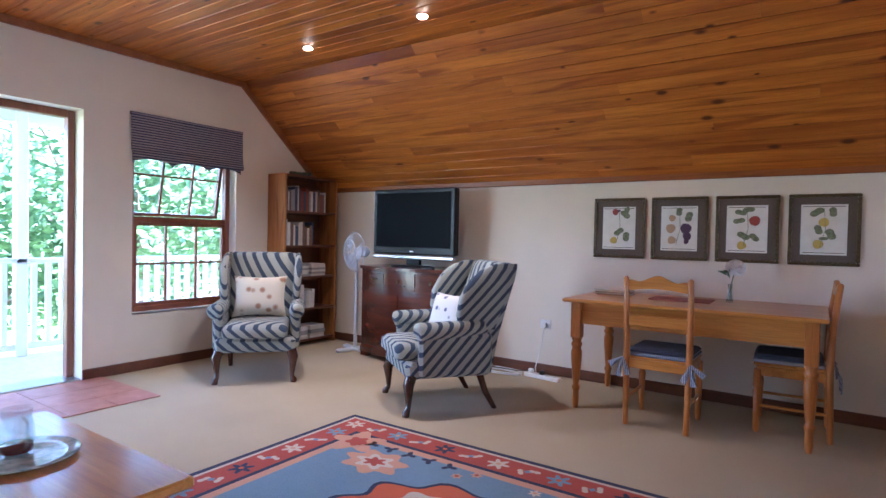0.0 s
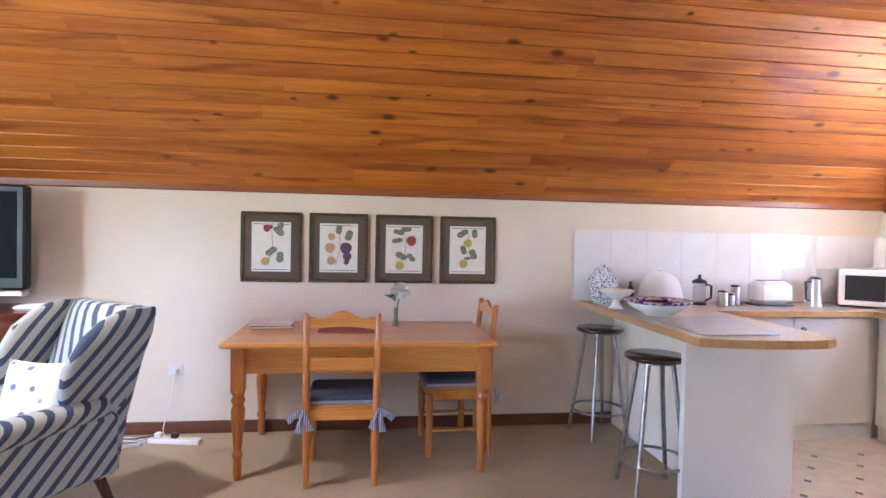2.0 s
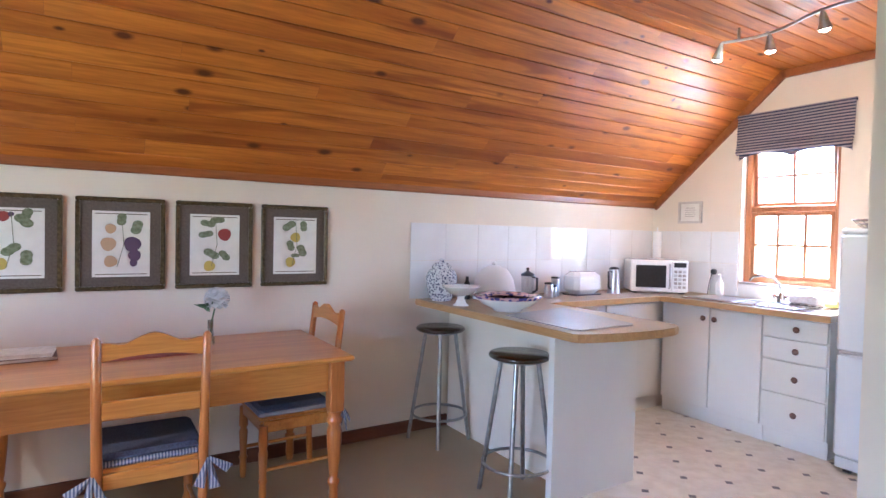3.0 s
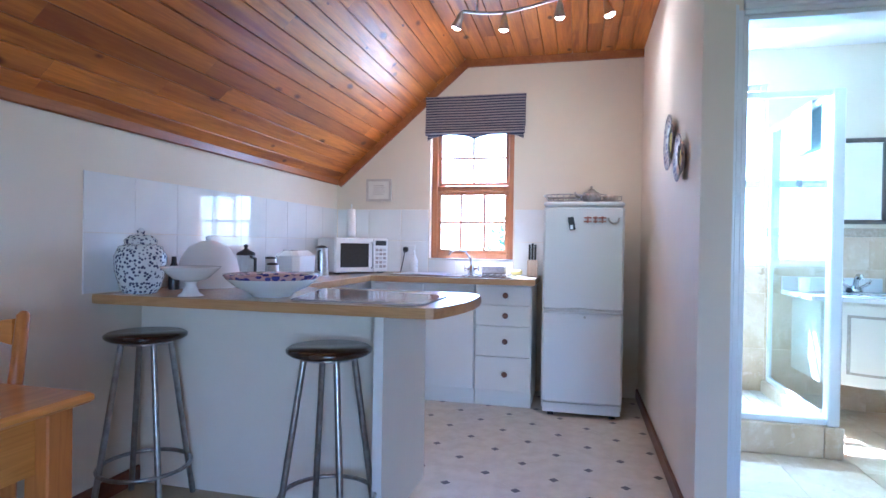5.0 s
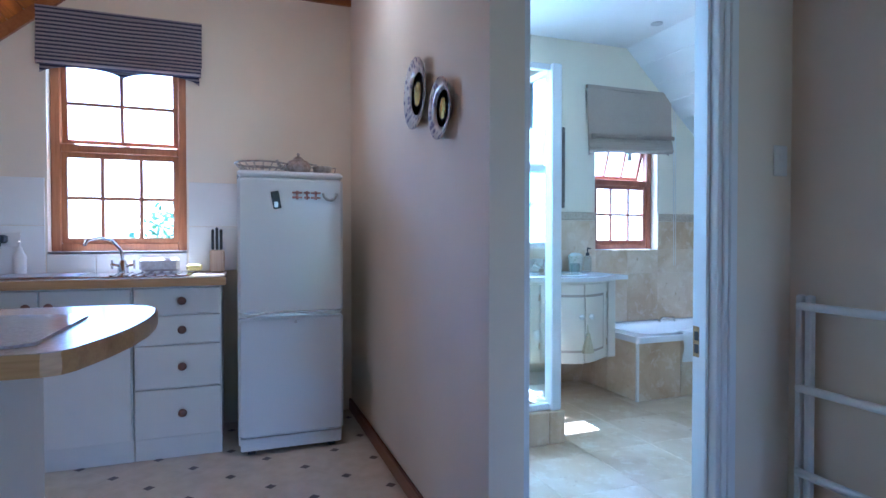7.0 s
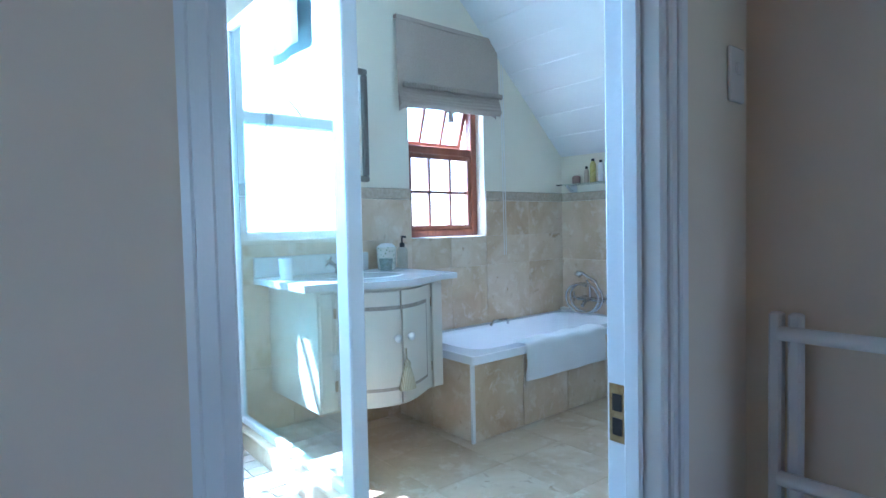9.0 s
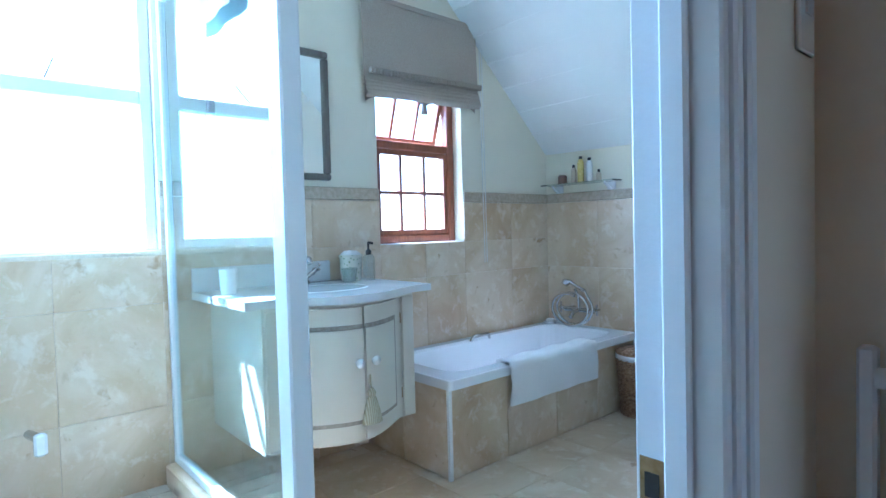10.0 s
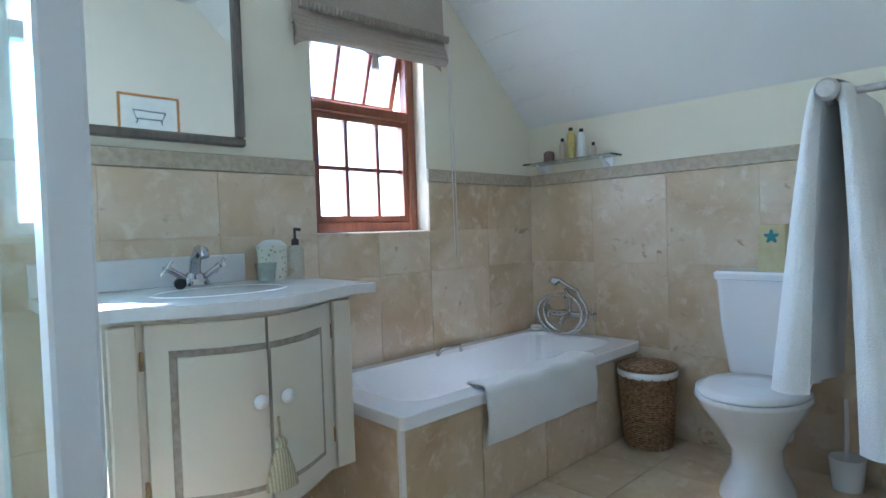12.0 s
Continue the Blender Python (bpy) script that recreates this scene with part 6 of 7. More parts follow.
for k, des in enumerate(designs):
    xc = -0.485 + k * 0.462
    pc = thing("framed_print", "framed botanical fruit print with taupe mount", "picture", pose(xc, N - 0.001, 1.295), "fruit prints on the wall")
    hw, hh = 0.205, 0.243
    for nm, b in (("frame_rail", (-hw, -hh, hw, -hh + 0.022)), ("frame_rail", (-hw, hh - 0.022, hw, hh)), ("frame_rail", (-hw, -hh + 0.022, -hw + 0.022, hh - 0.022)), ("frame_rail", (hw - 0.022, -hh + 0.022, hw, hh - 0.022))):
        part(nm, Geo().box(b[0], -0.024, b[1], b[2], 0, b[3], 0.005), M_FRAME, pc)
    part("mount", Geo().box(-hw + 0.022, -0.010, -hh + 0.022, hw - 0.022, -0.002, hh - 0.022), M_MOUNT, pc)
    pp = part("sheet", Geo().box(-0.132, -0.0125, -0.172, 0.132, -0.010, 0.172), M_PAPER, pc)
    for z in (-0.158, 0.158):
        part("line", Geo().box(-0.12, -0.0135, z - 0.002, 0.12, -0.0126, z + 0.002), M_FRAME, pp)
    rr = random.Random(k)
    for q, (cn, x, z, r) in enumerate(des):
        gg = Geo()
        blot(gg, x, z, r, 2 if cn == "green" else 3, 0.35 if cn == "green" else 0.05, 0.0, 0.8 if cn == "green" else 1.0, rr.random() * 3, 24)
        gg.v = [(a0, -0.0135 - 0.0002 * q, b0) for a0, b0, _ in gg.v]
        part("fruit" if cn != "green" else "leaf", gg, M_FR[cn], pp)
    part("stalk", Geo().tube([(-0.02, -0.0135, -0.12), (0.01, -0.0135, 0.0), (0.0, -0.0135, 0.15)], 0.002, 4), M_FR["green"], pp)

# sockets, cables and adaptor on the floor
so = thing("wall_socket", "white wall socket with plug and cord", "socket")
part("plate", Geo().box(-1.16, N - 0.009, 0.40, -1.06, N - 0.0005, 0.48, 0.003), M_WHITE, so)
part("plug", Geo().box(-1.13, N - 0.045, 0.415, -1.09, N - 0.009, 0.455, 0.006), M_WHITE, so)
part("cord", Geo().tube([(-1.11, N - 0.04, 0.42), (-1.13, N - 0.05, 0.25), (-1.16, N - 0.09, 0.06), (-1.13, N - 0.14, 0.025)], 0.004, 6), M_WHITE, so)
ad = thing("extension_lead", "white multi-socket extension lead on the floor", "extension lead", pose(-1.05, 5.50, 0, 0, 0, -8))
part("block", Geo().box(-0.17, -0.03, 0, 0.17, 0.03, 0.035, 0.006), M_WHITE, ad)
for x in (-0.11, 0.0):
    part("plug", Geo().box(x - 0.022, -0.02, 0.035, x + 0.022, 0.02, 0.07, 0.006), M_WHITE if x < -0.05 else M_BLACK, ad)
cb = Geo()
for k, (r, ox) in enumerate(((0.16, 0), (0.12, 0.04), (0.2, -0.05))):
    cb.tube([(-1.46 + ox + r * 1.4 * math.cos(a_ * 0.35 + k), 5.48 + 0.45 * r * math.sin(a_ * 0.35 + k), 0.008 + 0.008 * k) for a_ in range(18)], 0.005, 6)
solid("power_cable", cb, M_WHITE, "tangle of white power cable on the carpet", "cable")
solid("power_cable", Geo().tube([(-1.60, 5.60, 0.006), (-1.45, 5.52, 0.03), (-1.3, 5.50, 0.035), (-1.16, 5.52, 0.05)], 0.005, 6), M_BLACK, "black power cable on the carpet", "cable")

# recessed downlights
for x, y in ((-1.39, 4.15), (-2.57, 4.20)):
    d = thing("downlight", "small lit recessed ceiling downlight", "lamp", pose(x, y, FLAT), "ceiling downlights")
    part("ring", Geo().lathe([(0.05, -0.006), (0.05, 0.0), (0.036, 0.0), (0.036, -0.004)], n=24), M_CHROME, d)
    part("bulb", Geo().lathe([(0.0, -0.016), (0.025, -0.014), (0.035, -0.0065)], n=20), M_BULB, d)
    la = new("downlight_lamp", bpy.data.lights.new("downlight_lamp", "SPOT"))
    la.data.energy, la.data.color, la.data.spot_size, la.data.spot_blend, la.data.shadow_soft_size = 6.0, (1.0, 0.85, 0.66), radians(110), 0.8, 0.04
    la.matrix_world = look((x, y, FLAT - 0.02), (x, y, 0))

# ---- bathroom ----
FB = thing("floor_bath", "honed travertine floor tiles", "floor", kind="structure")
part("screed", Geo().box(BX + 0.06, S - 0.25, -0.3, BE + 0.25, PY0, -0.003), M_GROUT, FB)
tm = Geo().box(0, 0, -0.01, 0.3985, 0.3985, 0.0, 0.0008).mesh("tile", M_TRAV)
for i in range(6):
    for j in range(9):
        o = new("tile", tm)
        o.parent, o.location = FB, (BX + 0.06 + i * 0.4, S + j * 0.4, 0.0)
WT = thing("wall_tiles", "travertine wall tiles with decorative border", "tiles", kind="structure")
part("grout", Geo().box(BE - 0.004, S, 0, BE - 0.0005, WIN_B[0], 1.27).box(BE - 0.004, WIN_B[1], 0, BE - 0.0005, WIN_S[0], 1.27).box(BE - 0.004, WIN_B[0], 0, BE - 0.0005, WIN_B[1], 1.03).box(BE - 0.004, WIN_S[0], 0, BE - 0.0005, PY0, 1.05)
     .box(BX + 0.115, S + 0.0005, 0, BE - 0.004, S + 0.004, 1.27), M_GROUT, WT)


def tile_east(y0, y1, z0, z1):
    part("tile", Geo().box(BE - 0.012, y0 + 0.0006, z0 + 0.0006, BE - 0.003, y1 - 0.0006, z1 - 0.0006, 0.0006), M_TRAV, WT)


for j, (z0, z1) in enumerate(((0, 0.42), (0.42, 0.84), (0.84, 1.035), (1.035, 1.27))):
    ys = [S, 0.14, WIN_B[0], 0.87, WIN_B[1], 1.58, 1.96, WIN_S[0], 2.63, 3.05]
    for y0, y1 in zip(ys, ys[1:]):
        if z0 < 1.0 or not (WIN_B[0] <= y0 < WIN_B[1] or y0 >= WIN_S[0]):
            tile_east(y0, y1, z0, z1)
for i in range(5):
    for z0, z1 in ((0, 0.42), (0.42, 0.84), (0.84, 1.27)):
        part("tile", Geo().box(4.43 - (i + 1) * 0.405, S + 0.003, z0 + 0.0015, 4.43 - i * 0.405 - 0.0012, S + 0.012, z1 - 0.0006, 0.0006), M_TRAV, WT)
M_BAND = speckled("carved_stone_border", (0.40, 0.33, 0.23), (0.50, 0.42, 0.31), 45.0, 0.5, 0.6, 0.006)
part("border", Geo().box(BE - 0.016, S, 1.272, BE - 0.0005, WIN_B[0], 1.335, 0.004).box(BE - 0.016, WIN_B[1], 1.272, BE - 0.0005, WIN_S[0], 1.335, 0.004).box(BX + 0.115, S + 0.0005, 1.272, BE - 0.016, S + 0.016, 1.335, 0.004), M_BAND, WT, "carved stone border strip")

# bath
M_BATH = material("white_acrylic", (0.80, 0.81, 0.82), 0.1)
TX, TZ = 3.785, 0.45
bt = thing("bathtub", "white built-in bath with travertine front", "bath")
g = Geo()


def rr(x0, y0, x1, y1, r, z, n=6):
    pts = []
    for cx_, cy_, a0 in ((x1 - r, y0 + r, -90), (x1 - r, y1 - r, 0), (x0 + r, y1 - r, 90), (x0 + r, y0 + r, 180)):
        pts += [(cx_ + r * math.cos(radians(a0 + 90 * k / n)), cy_ + r * math.sin(radians(a0 + 90 * k / n)), z) for k in range(n + 1)]
    return pts


g.loft([rr(TX - 0.02, S + 0.013, BE - 0.013, 1.30, 0.02, TZ - 0.045), rr(TX - 0.02, S + 0.013, BE - 0.013, 1.30, 0.02, TZ - 0.004), rr(TX - 0.016, S + 0.017, BE - 0.016, 1.296, 0.02, TZ),
        rr(TX + 0.06, S + 0.09, BE - 0.07, 1.20, 0.12, TZ), rr(TX + 0.07, S + 0.10, BE - 0.08, 1.17, 0.12, TZ - 0.015), rr(TX + 0.11, S + 0.16, BE - 0.11, 0.98, 0.12, 0.10), rr(TX + 0.2, S + 0.3, BE - 0.2, 0.8, 0.08, 0.08)], False, False)
g.add(rr(TX + 0.2, S + 0.3, BE - 0.2, 0.8, 0.08, 0.08), [tuple(range(28))])
part("tub", g, M_BATH, bt)
for k in range(4):
    y0 = S + 0.02 + k * 0.382
    part("front_tile", Geo().box(TX, y0, 0.002, TX + 0.02, y0 + 0.379, TZ - 0.046, 0.002), M_TRAV, bt)
for k in range(2):
    part("end_tile", Geo().box(TX + 0.022 + k * 0.315, 1.275, 0.002, TX + 0.335 + k * 0.315, 1.293, TZ - 0.046, 0.002), M_TRAV, bt)
part("corner_trim", Geo().box(TX - 0.004, 1.279, 0.0, TX + 0.012, 1.297, TZ - 0.046), M_WHITE, bt)
part("grip_handle", Geo().tube([(BE - 0.10, 0.62, TZ - 0.005), (BE - 0.11, 0.60, TZ + 0.025), (BE - 0.11, 0.48, TZ + 0.025), (BE - 0.10, 0.46, TZ - 0.005)], 0.009), M_CHROME, bt)
M_TOWEL = speckled("white_towelling", (0.79, 0.79, 0.77), (0.84, 0.84, 0.82), 180.0, 0.98, 0.7, 0.006, 0.08)
bm_ = Geo()


def drape(u_, v_):
    y = 0.20 + 0.72 * u_
    if v_ < 0.3:
        q = v_ / 0.3
        return (TX + 0.075 - 0.099 * q, y, TZ + 0.006 + 0.004 * math.sin(u_ * 20))
    q = (v_ - 0.3) / 0.7
    return (TX - 0.026 - 0.006 * math.sin(q * 3) + 0.004 * math.sin(u_ * 17 + q * 4), y + 0.004 * math.sin(q * 9), TZ + 0.004 - 0.20 * q)


solid("bath_mat", bm_.grid(drape, 40, 24).grid(lambda u_, v_: tuple(Vector(drape(u_, v_)) + Vector((-0.008 if v_ > 0.3 else 0, 0, 0.008 if v_ <= 0.3 else 0))), 40, 24), M_TOWEL, "white towelling bath mat over the bath rim", "bath mat")
# bath mixer with coiled hose
bx = thing("bath_mixer", "chrome bath mixer with hand shower and coiled hose", "tap", pose(4.14, S + 0.012, 0.0))
part("body", Geo().tube([(-0.11, 0.055, 0.56), (0.11, 0.055, 0.56)], 0.016, 12).tube([(-0.075, 0, 0.56), (-0.075, 0.055, 0.56)], 0.018, 12).tube([(0.075, 0, 0.56), (0.075, 0.055, 0.56)], 0.018, 12), M_CHROME, bx)
for s in (-1, 1):
    part("cross_handle", Geo().tube([(s * 0.10, 0.055, 0.56), (s * 0.14, 0.06, 0.57)], 0.012).tube([(s * 0.14, 0.06, 0.535), (s * 0.14, 0.06, 0.605)], 0.007).tube([(s * 0.14, 0.03, 0.57), (s * 0.14, 0.09, 0.57)], 0.007), M_CHROME, bx)
part("spout", Geo().tube([(0, 0.055, 0.56), (0, 0.12, 0.55), (0, 0.15, 0.52)], 0.014), M_CHROME, bx)
part("cradle", Geo().tube([(0, 0.055, 0.56), (0, 0.06, 0.66), (0.02, 0.07, 0.70)], 0.009), M_CHROME, bx)
part("hand_shower", Geo().tube([(-0.06, 0.075, 0.69), (0.0, 0.075, 0.715), (0.05, 0.08, 0.745)], [0.013, 0.012, 0.014]).tube([(0.05, 0.08, 0.745), (0.075, 0.09, 0.74), (0.08, 0.10, 0.725)], [0.014, 0.028, 0.026], 14), M_CHROME, bx)
hz = [(-0.06, 0.075, 0.69)] + [(0.13 * math.cos(2.4 + k * 0.33), 0.09 + 0.0025 * k, 0.575 + 0.105 * math.sin(2.4 + k * 0.33)) for k in range(38)]
part("hose", Geo().tube(hz, 0.009, 8), M_CHROME, bx)
sp_ = thing("soap_dish", "white soap dish with a wrapped soap", "soap dish", pose(4.36, -0.17, TZ))
part("dish", Geo().lathe([(0.03, 0), (0.05, 0.012), (0.048, 0.014), (0.0, 0.008)], n=20), M_WHITE, sp_)
part("soap", Geo().box(-0.03, -0.02, 0.012, 0.03, 0.02, 0.032, 0.005), M_PAPER, sp_)

# glass shelf with bottles
gs = thing("glass_shelf", "glass wall shelf on white brackets", "shelf")
part("plate", Geo().box(3.85, S + 0.002, 1.385, 4.40, S + 0.11, 1.393), glassy("shelf_glass", (0.88, 0.97, 0.94)), gs)
for x in (3.92, 4.32):
    part("bracket", Geo().box(x - 0.03, S + 0.001, 1.335, x + 0.03, S + 0.014, 1.384, 0.004).tube([(x, S + 0.01, 1.34), (x, S + 0.05, 1.352), (x, S + 0.085, 1.38)], 0.009), M_WHITE, gs)
for x, h, r, mt_, lid in ((4.26, 0.06, 0.03, cols[3], None), (4.17, 0.10, 0.017, M_CREAM, M_BLACK), (4.115, 0.15, 0.021, M_YEL, M_BLACK), (4.05, 0.135, 0.021, M_WHITE, M_BLACK), (3.98, 0.055, 0.016, M_CREAM, M_BLACK)):
    b = thing("toiletry_bottle", "small toiletry bottle or jar on the glass shelf", "bottle", pose(x, S + 0.055, 1.393), "toiletries on the shelf")
    part("bottle", Geo().lathe([(r * 0.95, 0), (r, 0.004), (r, h * 0.85), (r * 0.6, h)], n=14), mt_, b)
    if lid:
        part("cap", Geo().lathe([(r * 0.55, h), (r * 0.55, h + 0.018), (0, h + 0.02)], n=12), lid, b)

# vanity
M_VANITY = plaster("limed_cream_paint", (0.66, 0.62, 0.52), 0.45)
M_GLAZE = speckled("taupe_glaze", (0.27, 0.23, 0.18), (0.36, 0.32, 0.26), 60.0, 0.6, 0.2)
M_MARBLE = speckled("white_marble", (0.70, 0.71, 0.72), (0.79, 0.79, 0.79), 7.0, 0.12, 0.02, 0.001, 0.05)
vn = thing("vanity_unit", "bow-fronted cream vanity unit hung on the wall", "vanity")
VY0, VY1, VZ0, VZ1 = 1.385, 2.075, 0.30, 0.842


def vfront(y, out=0.0, half=0.345):
    t_ = (y - 1.73) / half
    return 3.905 - 0.115 * max(0.0, math.cos(min(1.0, abs(t_) / 0.74) * math.pi / 2)) ** 1.15 - out


def vprism(y0, y1, z0, z1, out, back, n=16):
    pts = [(vfront(y0 + (y1 - y0) * k / n, out), y0 + (y1 - y0) * k / n) for k in range(n + 1)]
    return Geo().prism([(back, y0)] + [(back, y1)] + pts[::-1], z0, z1)


part("body", vprism(VY0, VY1, VZ0, VZ1, 0.0, BE - 0.014, 24), M_VANITY, vn)
for y0, y1 in ((1.472, 1.726), (1.734, 1.988)):
    d = part("door", vprism(y0, y1, VZ0 + 0.012, VZ1 - 0.02, 0.018, 3.92), M_VANITY, vn)
    part("moulding", vprism(y0 + (0.045 if y0 < 1.6 else 0.002), y1 - (0.002 if y0 < 1.6 else 0.045), VZ0 + 0.075, VZ1 - 0.085, 0.021, 3.92), M_GLAZE, d)
    part("panel", vprism(y0 + (0.060 if y0 < 1.6 else 0.001), y1 - (0.001 if y0 < 1.6 else 0.060), VZ0 + 0.092, VZ1 - 0.102, 0.026, 3.92), M_VANITY, d)
    ky = 1.695 if y0 < 1.6 else 1.768
    part("knob", Geo().lathe([(0.006, 0), (0.006, 0.012), (0.017, 0.02), (0.019, 0.03), (0.0, 0.038)], n=10).moved(Matrix.Translation((vfront(ky, 0.026), ky, 0.615)) @ Matrix.Rotation(radians(-90), 4, "Y")), M_WHITE, d, "clear glass knob")
    for z in (VZ0 + 0.09, VZ1 - 0.13):
        hy = y0 - 0.006 if y0 < 1.6 else y1 + 0.006
        part("hinge", Geo().box(vfront(hy, 0.012), hy - 0.004, z, vfront(hy, -0.01), hy + 0.004, z + 0.045), M_BRASS, d)
for y0, y1 in ((1.392, 1.455), (2.005, 2.068)):
    part("pilaster", Geo().box(3.892, y0, VZ0 + 0.005, 3.904, y1, VZ1 - 0.015, 0.004), M_VANITY, vn)
part("countertop", (lambda n: Geo().prism([(BE - 0.014, 1.31), (BE - 0.014, 2.15)] + [(3.865 - 0.125 * max(0, math.cos(min(1, abs(((2.15 - 0.84 * k / n) - 1.73) / 0.33)) * math.pi / 2)) ** 1.2, 2.15 - 0.84 * k / n) for k in range(n + 1)], VZ1, VZ1 + 0.03))(30), M_MARBLE, vn, "white marble top")
part("upstand", Geo().box(BE - 0.034, 1.50, VZ1 + 0.03, BE - 0.014, 2.15, VZ1 + 0.13, 0.003), M_MARBLE, vn)
bs = part("basin", Geo().lathe([(0.20, 0.0305), (0.196, 0.033), (0.185, 0.0325), (0.18, 0.0312)], 4.08, 1.72, VZ1, 40, 0.8, 1.0), M_WHITE, vn)
# flat disc for the hollow, its shade put into a greyer white
part("bowl", Geo().lathe([(0.0, 0.0306), (0.17, 0.0308), (0.18, 0.0315)], 4.08, 1.72, VZ1, 40, 0.8, 1.0), material("basin_painted_shade", (0.62, 0.63, 0.63), 0.1), bs)
bt_ = thing("basin_mixer", "chrome cross-handle basin mixer tap", "tap", pose(4.30, 1.72, VZ1 + 0.03))
part("body", Geo().lathe([(0.035, 0), (0.038, 0.01), (0.03, 0.03), (0.018, 0.05)], sx=1, sy=1.3), M_CHROME, bt_)
part("spout", Geo().tube([(0, 0, 0.03), (-0.015, 0, 0.09), (-0.05, 0, 0.125), (-0.09, 0, 0.12), (-0.10, 0, 0.10)], [0.02, 0.018, 0.016, 0.015, 0.014]), M_CHROME, bt_)
for s in (-1, 1):
    h = part("cross_handle", Geo().tube([(0, s * 0.02, 0.025), (0, s * 0.065, 0.055), (0, s * 0.085, 0.068)], [0.012, 0.01, 0.012]), M_CHROME, bt_)
    c_ = Vector((0, s * 0.085, 0.068))
    part("cross", Geo().tube([c_ + Vector((-0.03, 0, 0)), c_ + Vector((0.03, 0, 0))], 0.006).tube([c_ + Vector((0, -0.018, 0.024)), c_ + Vector((0, 0.018, -0.024))], 0.006), M_CHROME, h)
solid("basin_plug", Geo().lathe([(0.018, 0), (0.018, 0.012), (0.0, 0.014)], n=16).moved(Matrix.Rotation(radians(75), 4, "Y")), M_BLACK, "black rubber basin plug by the tap", "plug", m=pose(4.22, 1.79, VZ1 + 0.05))
sd = thing("soap_dispenser", "clear soap dispenser with black pump", "bottle", pose(4.24, 1.385, VZ1 + 0.03))
part("bottle", Geo().lathe([(0.028, 0), (0.03, 0.01), (0.03, 0.11), (0.02, 0.125)], n=18), M_CLEAR, sd)
part("pump", Geo().lathe([(0.014, 0.125), (0.014, 0.145), (0.005, 0.15), (0.005, 0.185)], n=12).tube([(0, 0, 0.183), (-0.035, 0.0, 0.18)], 0.006), M_BLACK, sd, "black pump")
cp = thing("floral_pot", "scalloped floral china pot with cotton wool", "pot", pose(4.33, 1.43, VZ1 + 0.03))
part("pot", Geo().lathe([(0.045, 0), (0.05, 0.01), (0.055, 0.11), (0.06, 0.125), (0.055, 0.122), (0.048, 0.01)], n=20), spotted("floral_china", (0.30, 0.36, 0.2), (0.72, 0.70, 0.60), 60.0, 0.2, 0.2, 0.3), cp)
part("cotton_wool", Geo().lathe([(0.05, 0.11), (0.05, 0.13), (0.03, 0.145), (0.0, 0.148)], n=12), M_TOWEL, cp)
solid("tumbler", Geo().lathe([(0.028, 0), (0.03, 0.003), (0.038, 0.07), (0.036, 0.07), (0.027, 0.008), (0.0, 0.006)], n=20), M_CLEAR, "small clear glass tumbler by the basin", "glass", m=pose(4.20, 1.52, VZ1 + 0.03))
solid("beaker", Geo().lathe([(0.03, 0), (0.036, 0.10), (0.033, 0.10), (0.028, 0.008), (0.0, 0.006)], n=20), M_WHITE, "white tooth beaker on the vanity", "beaker", m=pose(4.22, 2.07, VZ1 + 0.03))
M_TASSEL = striped("straw_tassel", (0.42, 0.38, 0.24), (0.58, 0.54, 0.38), 0.008, 1, 0.9)
ts = thing("key_tassel", "pale straw-coloured tassel hanging on the vanity key", "tassel", pose(vfront(1.715, 0.034), 1.712, 0.0))
part("cord", Geo().tube([(0.005, 0, 0.56), (0, 0, 0.50)], 0.004, 6), M_TASSEL, ts)
part("head", Geo().lathe([(0.004, 0.475), (0.016, 0.48), (0.017, 0.495), (0.006, 0.51)], n=12), M_TASSEL, ts)
part("fringe", Geo().lathe([(0.046, 0.375), (0.037, 0.415), (0.021, 0.47), (0.009, 0.482)], n=16, sx=0.55), M_TASSEL, ts)

# mirror and blind
M_MIRROR = material("mirror_glass", (0.86, 0.89, 0.87), 0.02, 1.0)
M_PEWTER = wood("grey_brown_frame", (0.12, 0.105, 0.085), (0.2, 0.18, 0.15), 0.4, "z")
mi = thing("wall_mirror", "wall mirror in a grey-brown wooden frame", "mirror")
my0, my1, mz0, mz1 = 1.475, 2.06, 1.365, 1.99
part("glass", Geo().box(BE - 0.018, my0 + 0.02, mz0 + 0.02, BE - 0.006, my1 - 0.02, mz1 - 0.02), M_MIRROR, mi)
for b in ((my0, mz0, my1, mz0 + 0.032), (my0, mz1 - 0.032, my1, mz1), (my0, mz0 + 0.032, my0 + 0.032, mz1 - 0.032), (my1 - 0.032, mz0 + 0.032, my1, mz1 - 0.032)):
    part("frame_rail", Geo().box(BE - 0.034, b[0], b[1], BE - 0.001, b[2], b[3], 0.006), M_PEWTER, mi)
M_LINEN = speckled("taupe_linen", (0.43, 0.36, 0.29), (0.50, 0.43, 0.35), 190.0, 0.95, 0.4, 0.003, 0.1)
rb = roman_blind("roman_blind", BE, -1, 0.44, 1.27, 1.80, 2.34, M_LINEN, "taupe linen roman blind with pleated trim, pulled up", 2, 4, -0.03)
pl = Geo()
for k in range(40):
    y = 0.45 + k * 0.0203
    pl.box(BE - 0.082, y, 1.93 - 0.03 * (y - 0.86), BE - 0.055, y + 0.013, 1.962 - 0.03 * (y - 0.86), 0.005)
part("pleated_trim", pl, M_LINEN, rb)
part("tassel", Geo().lathe([(0.02, 1.76), (0.016, 1.80), (0.006, 1.84), (0.009, 1.85), (0.0, 1.86)], BE - 0.02, 0.86, 0, 12), M_LINEN, rb)
ch = Geo()
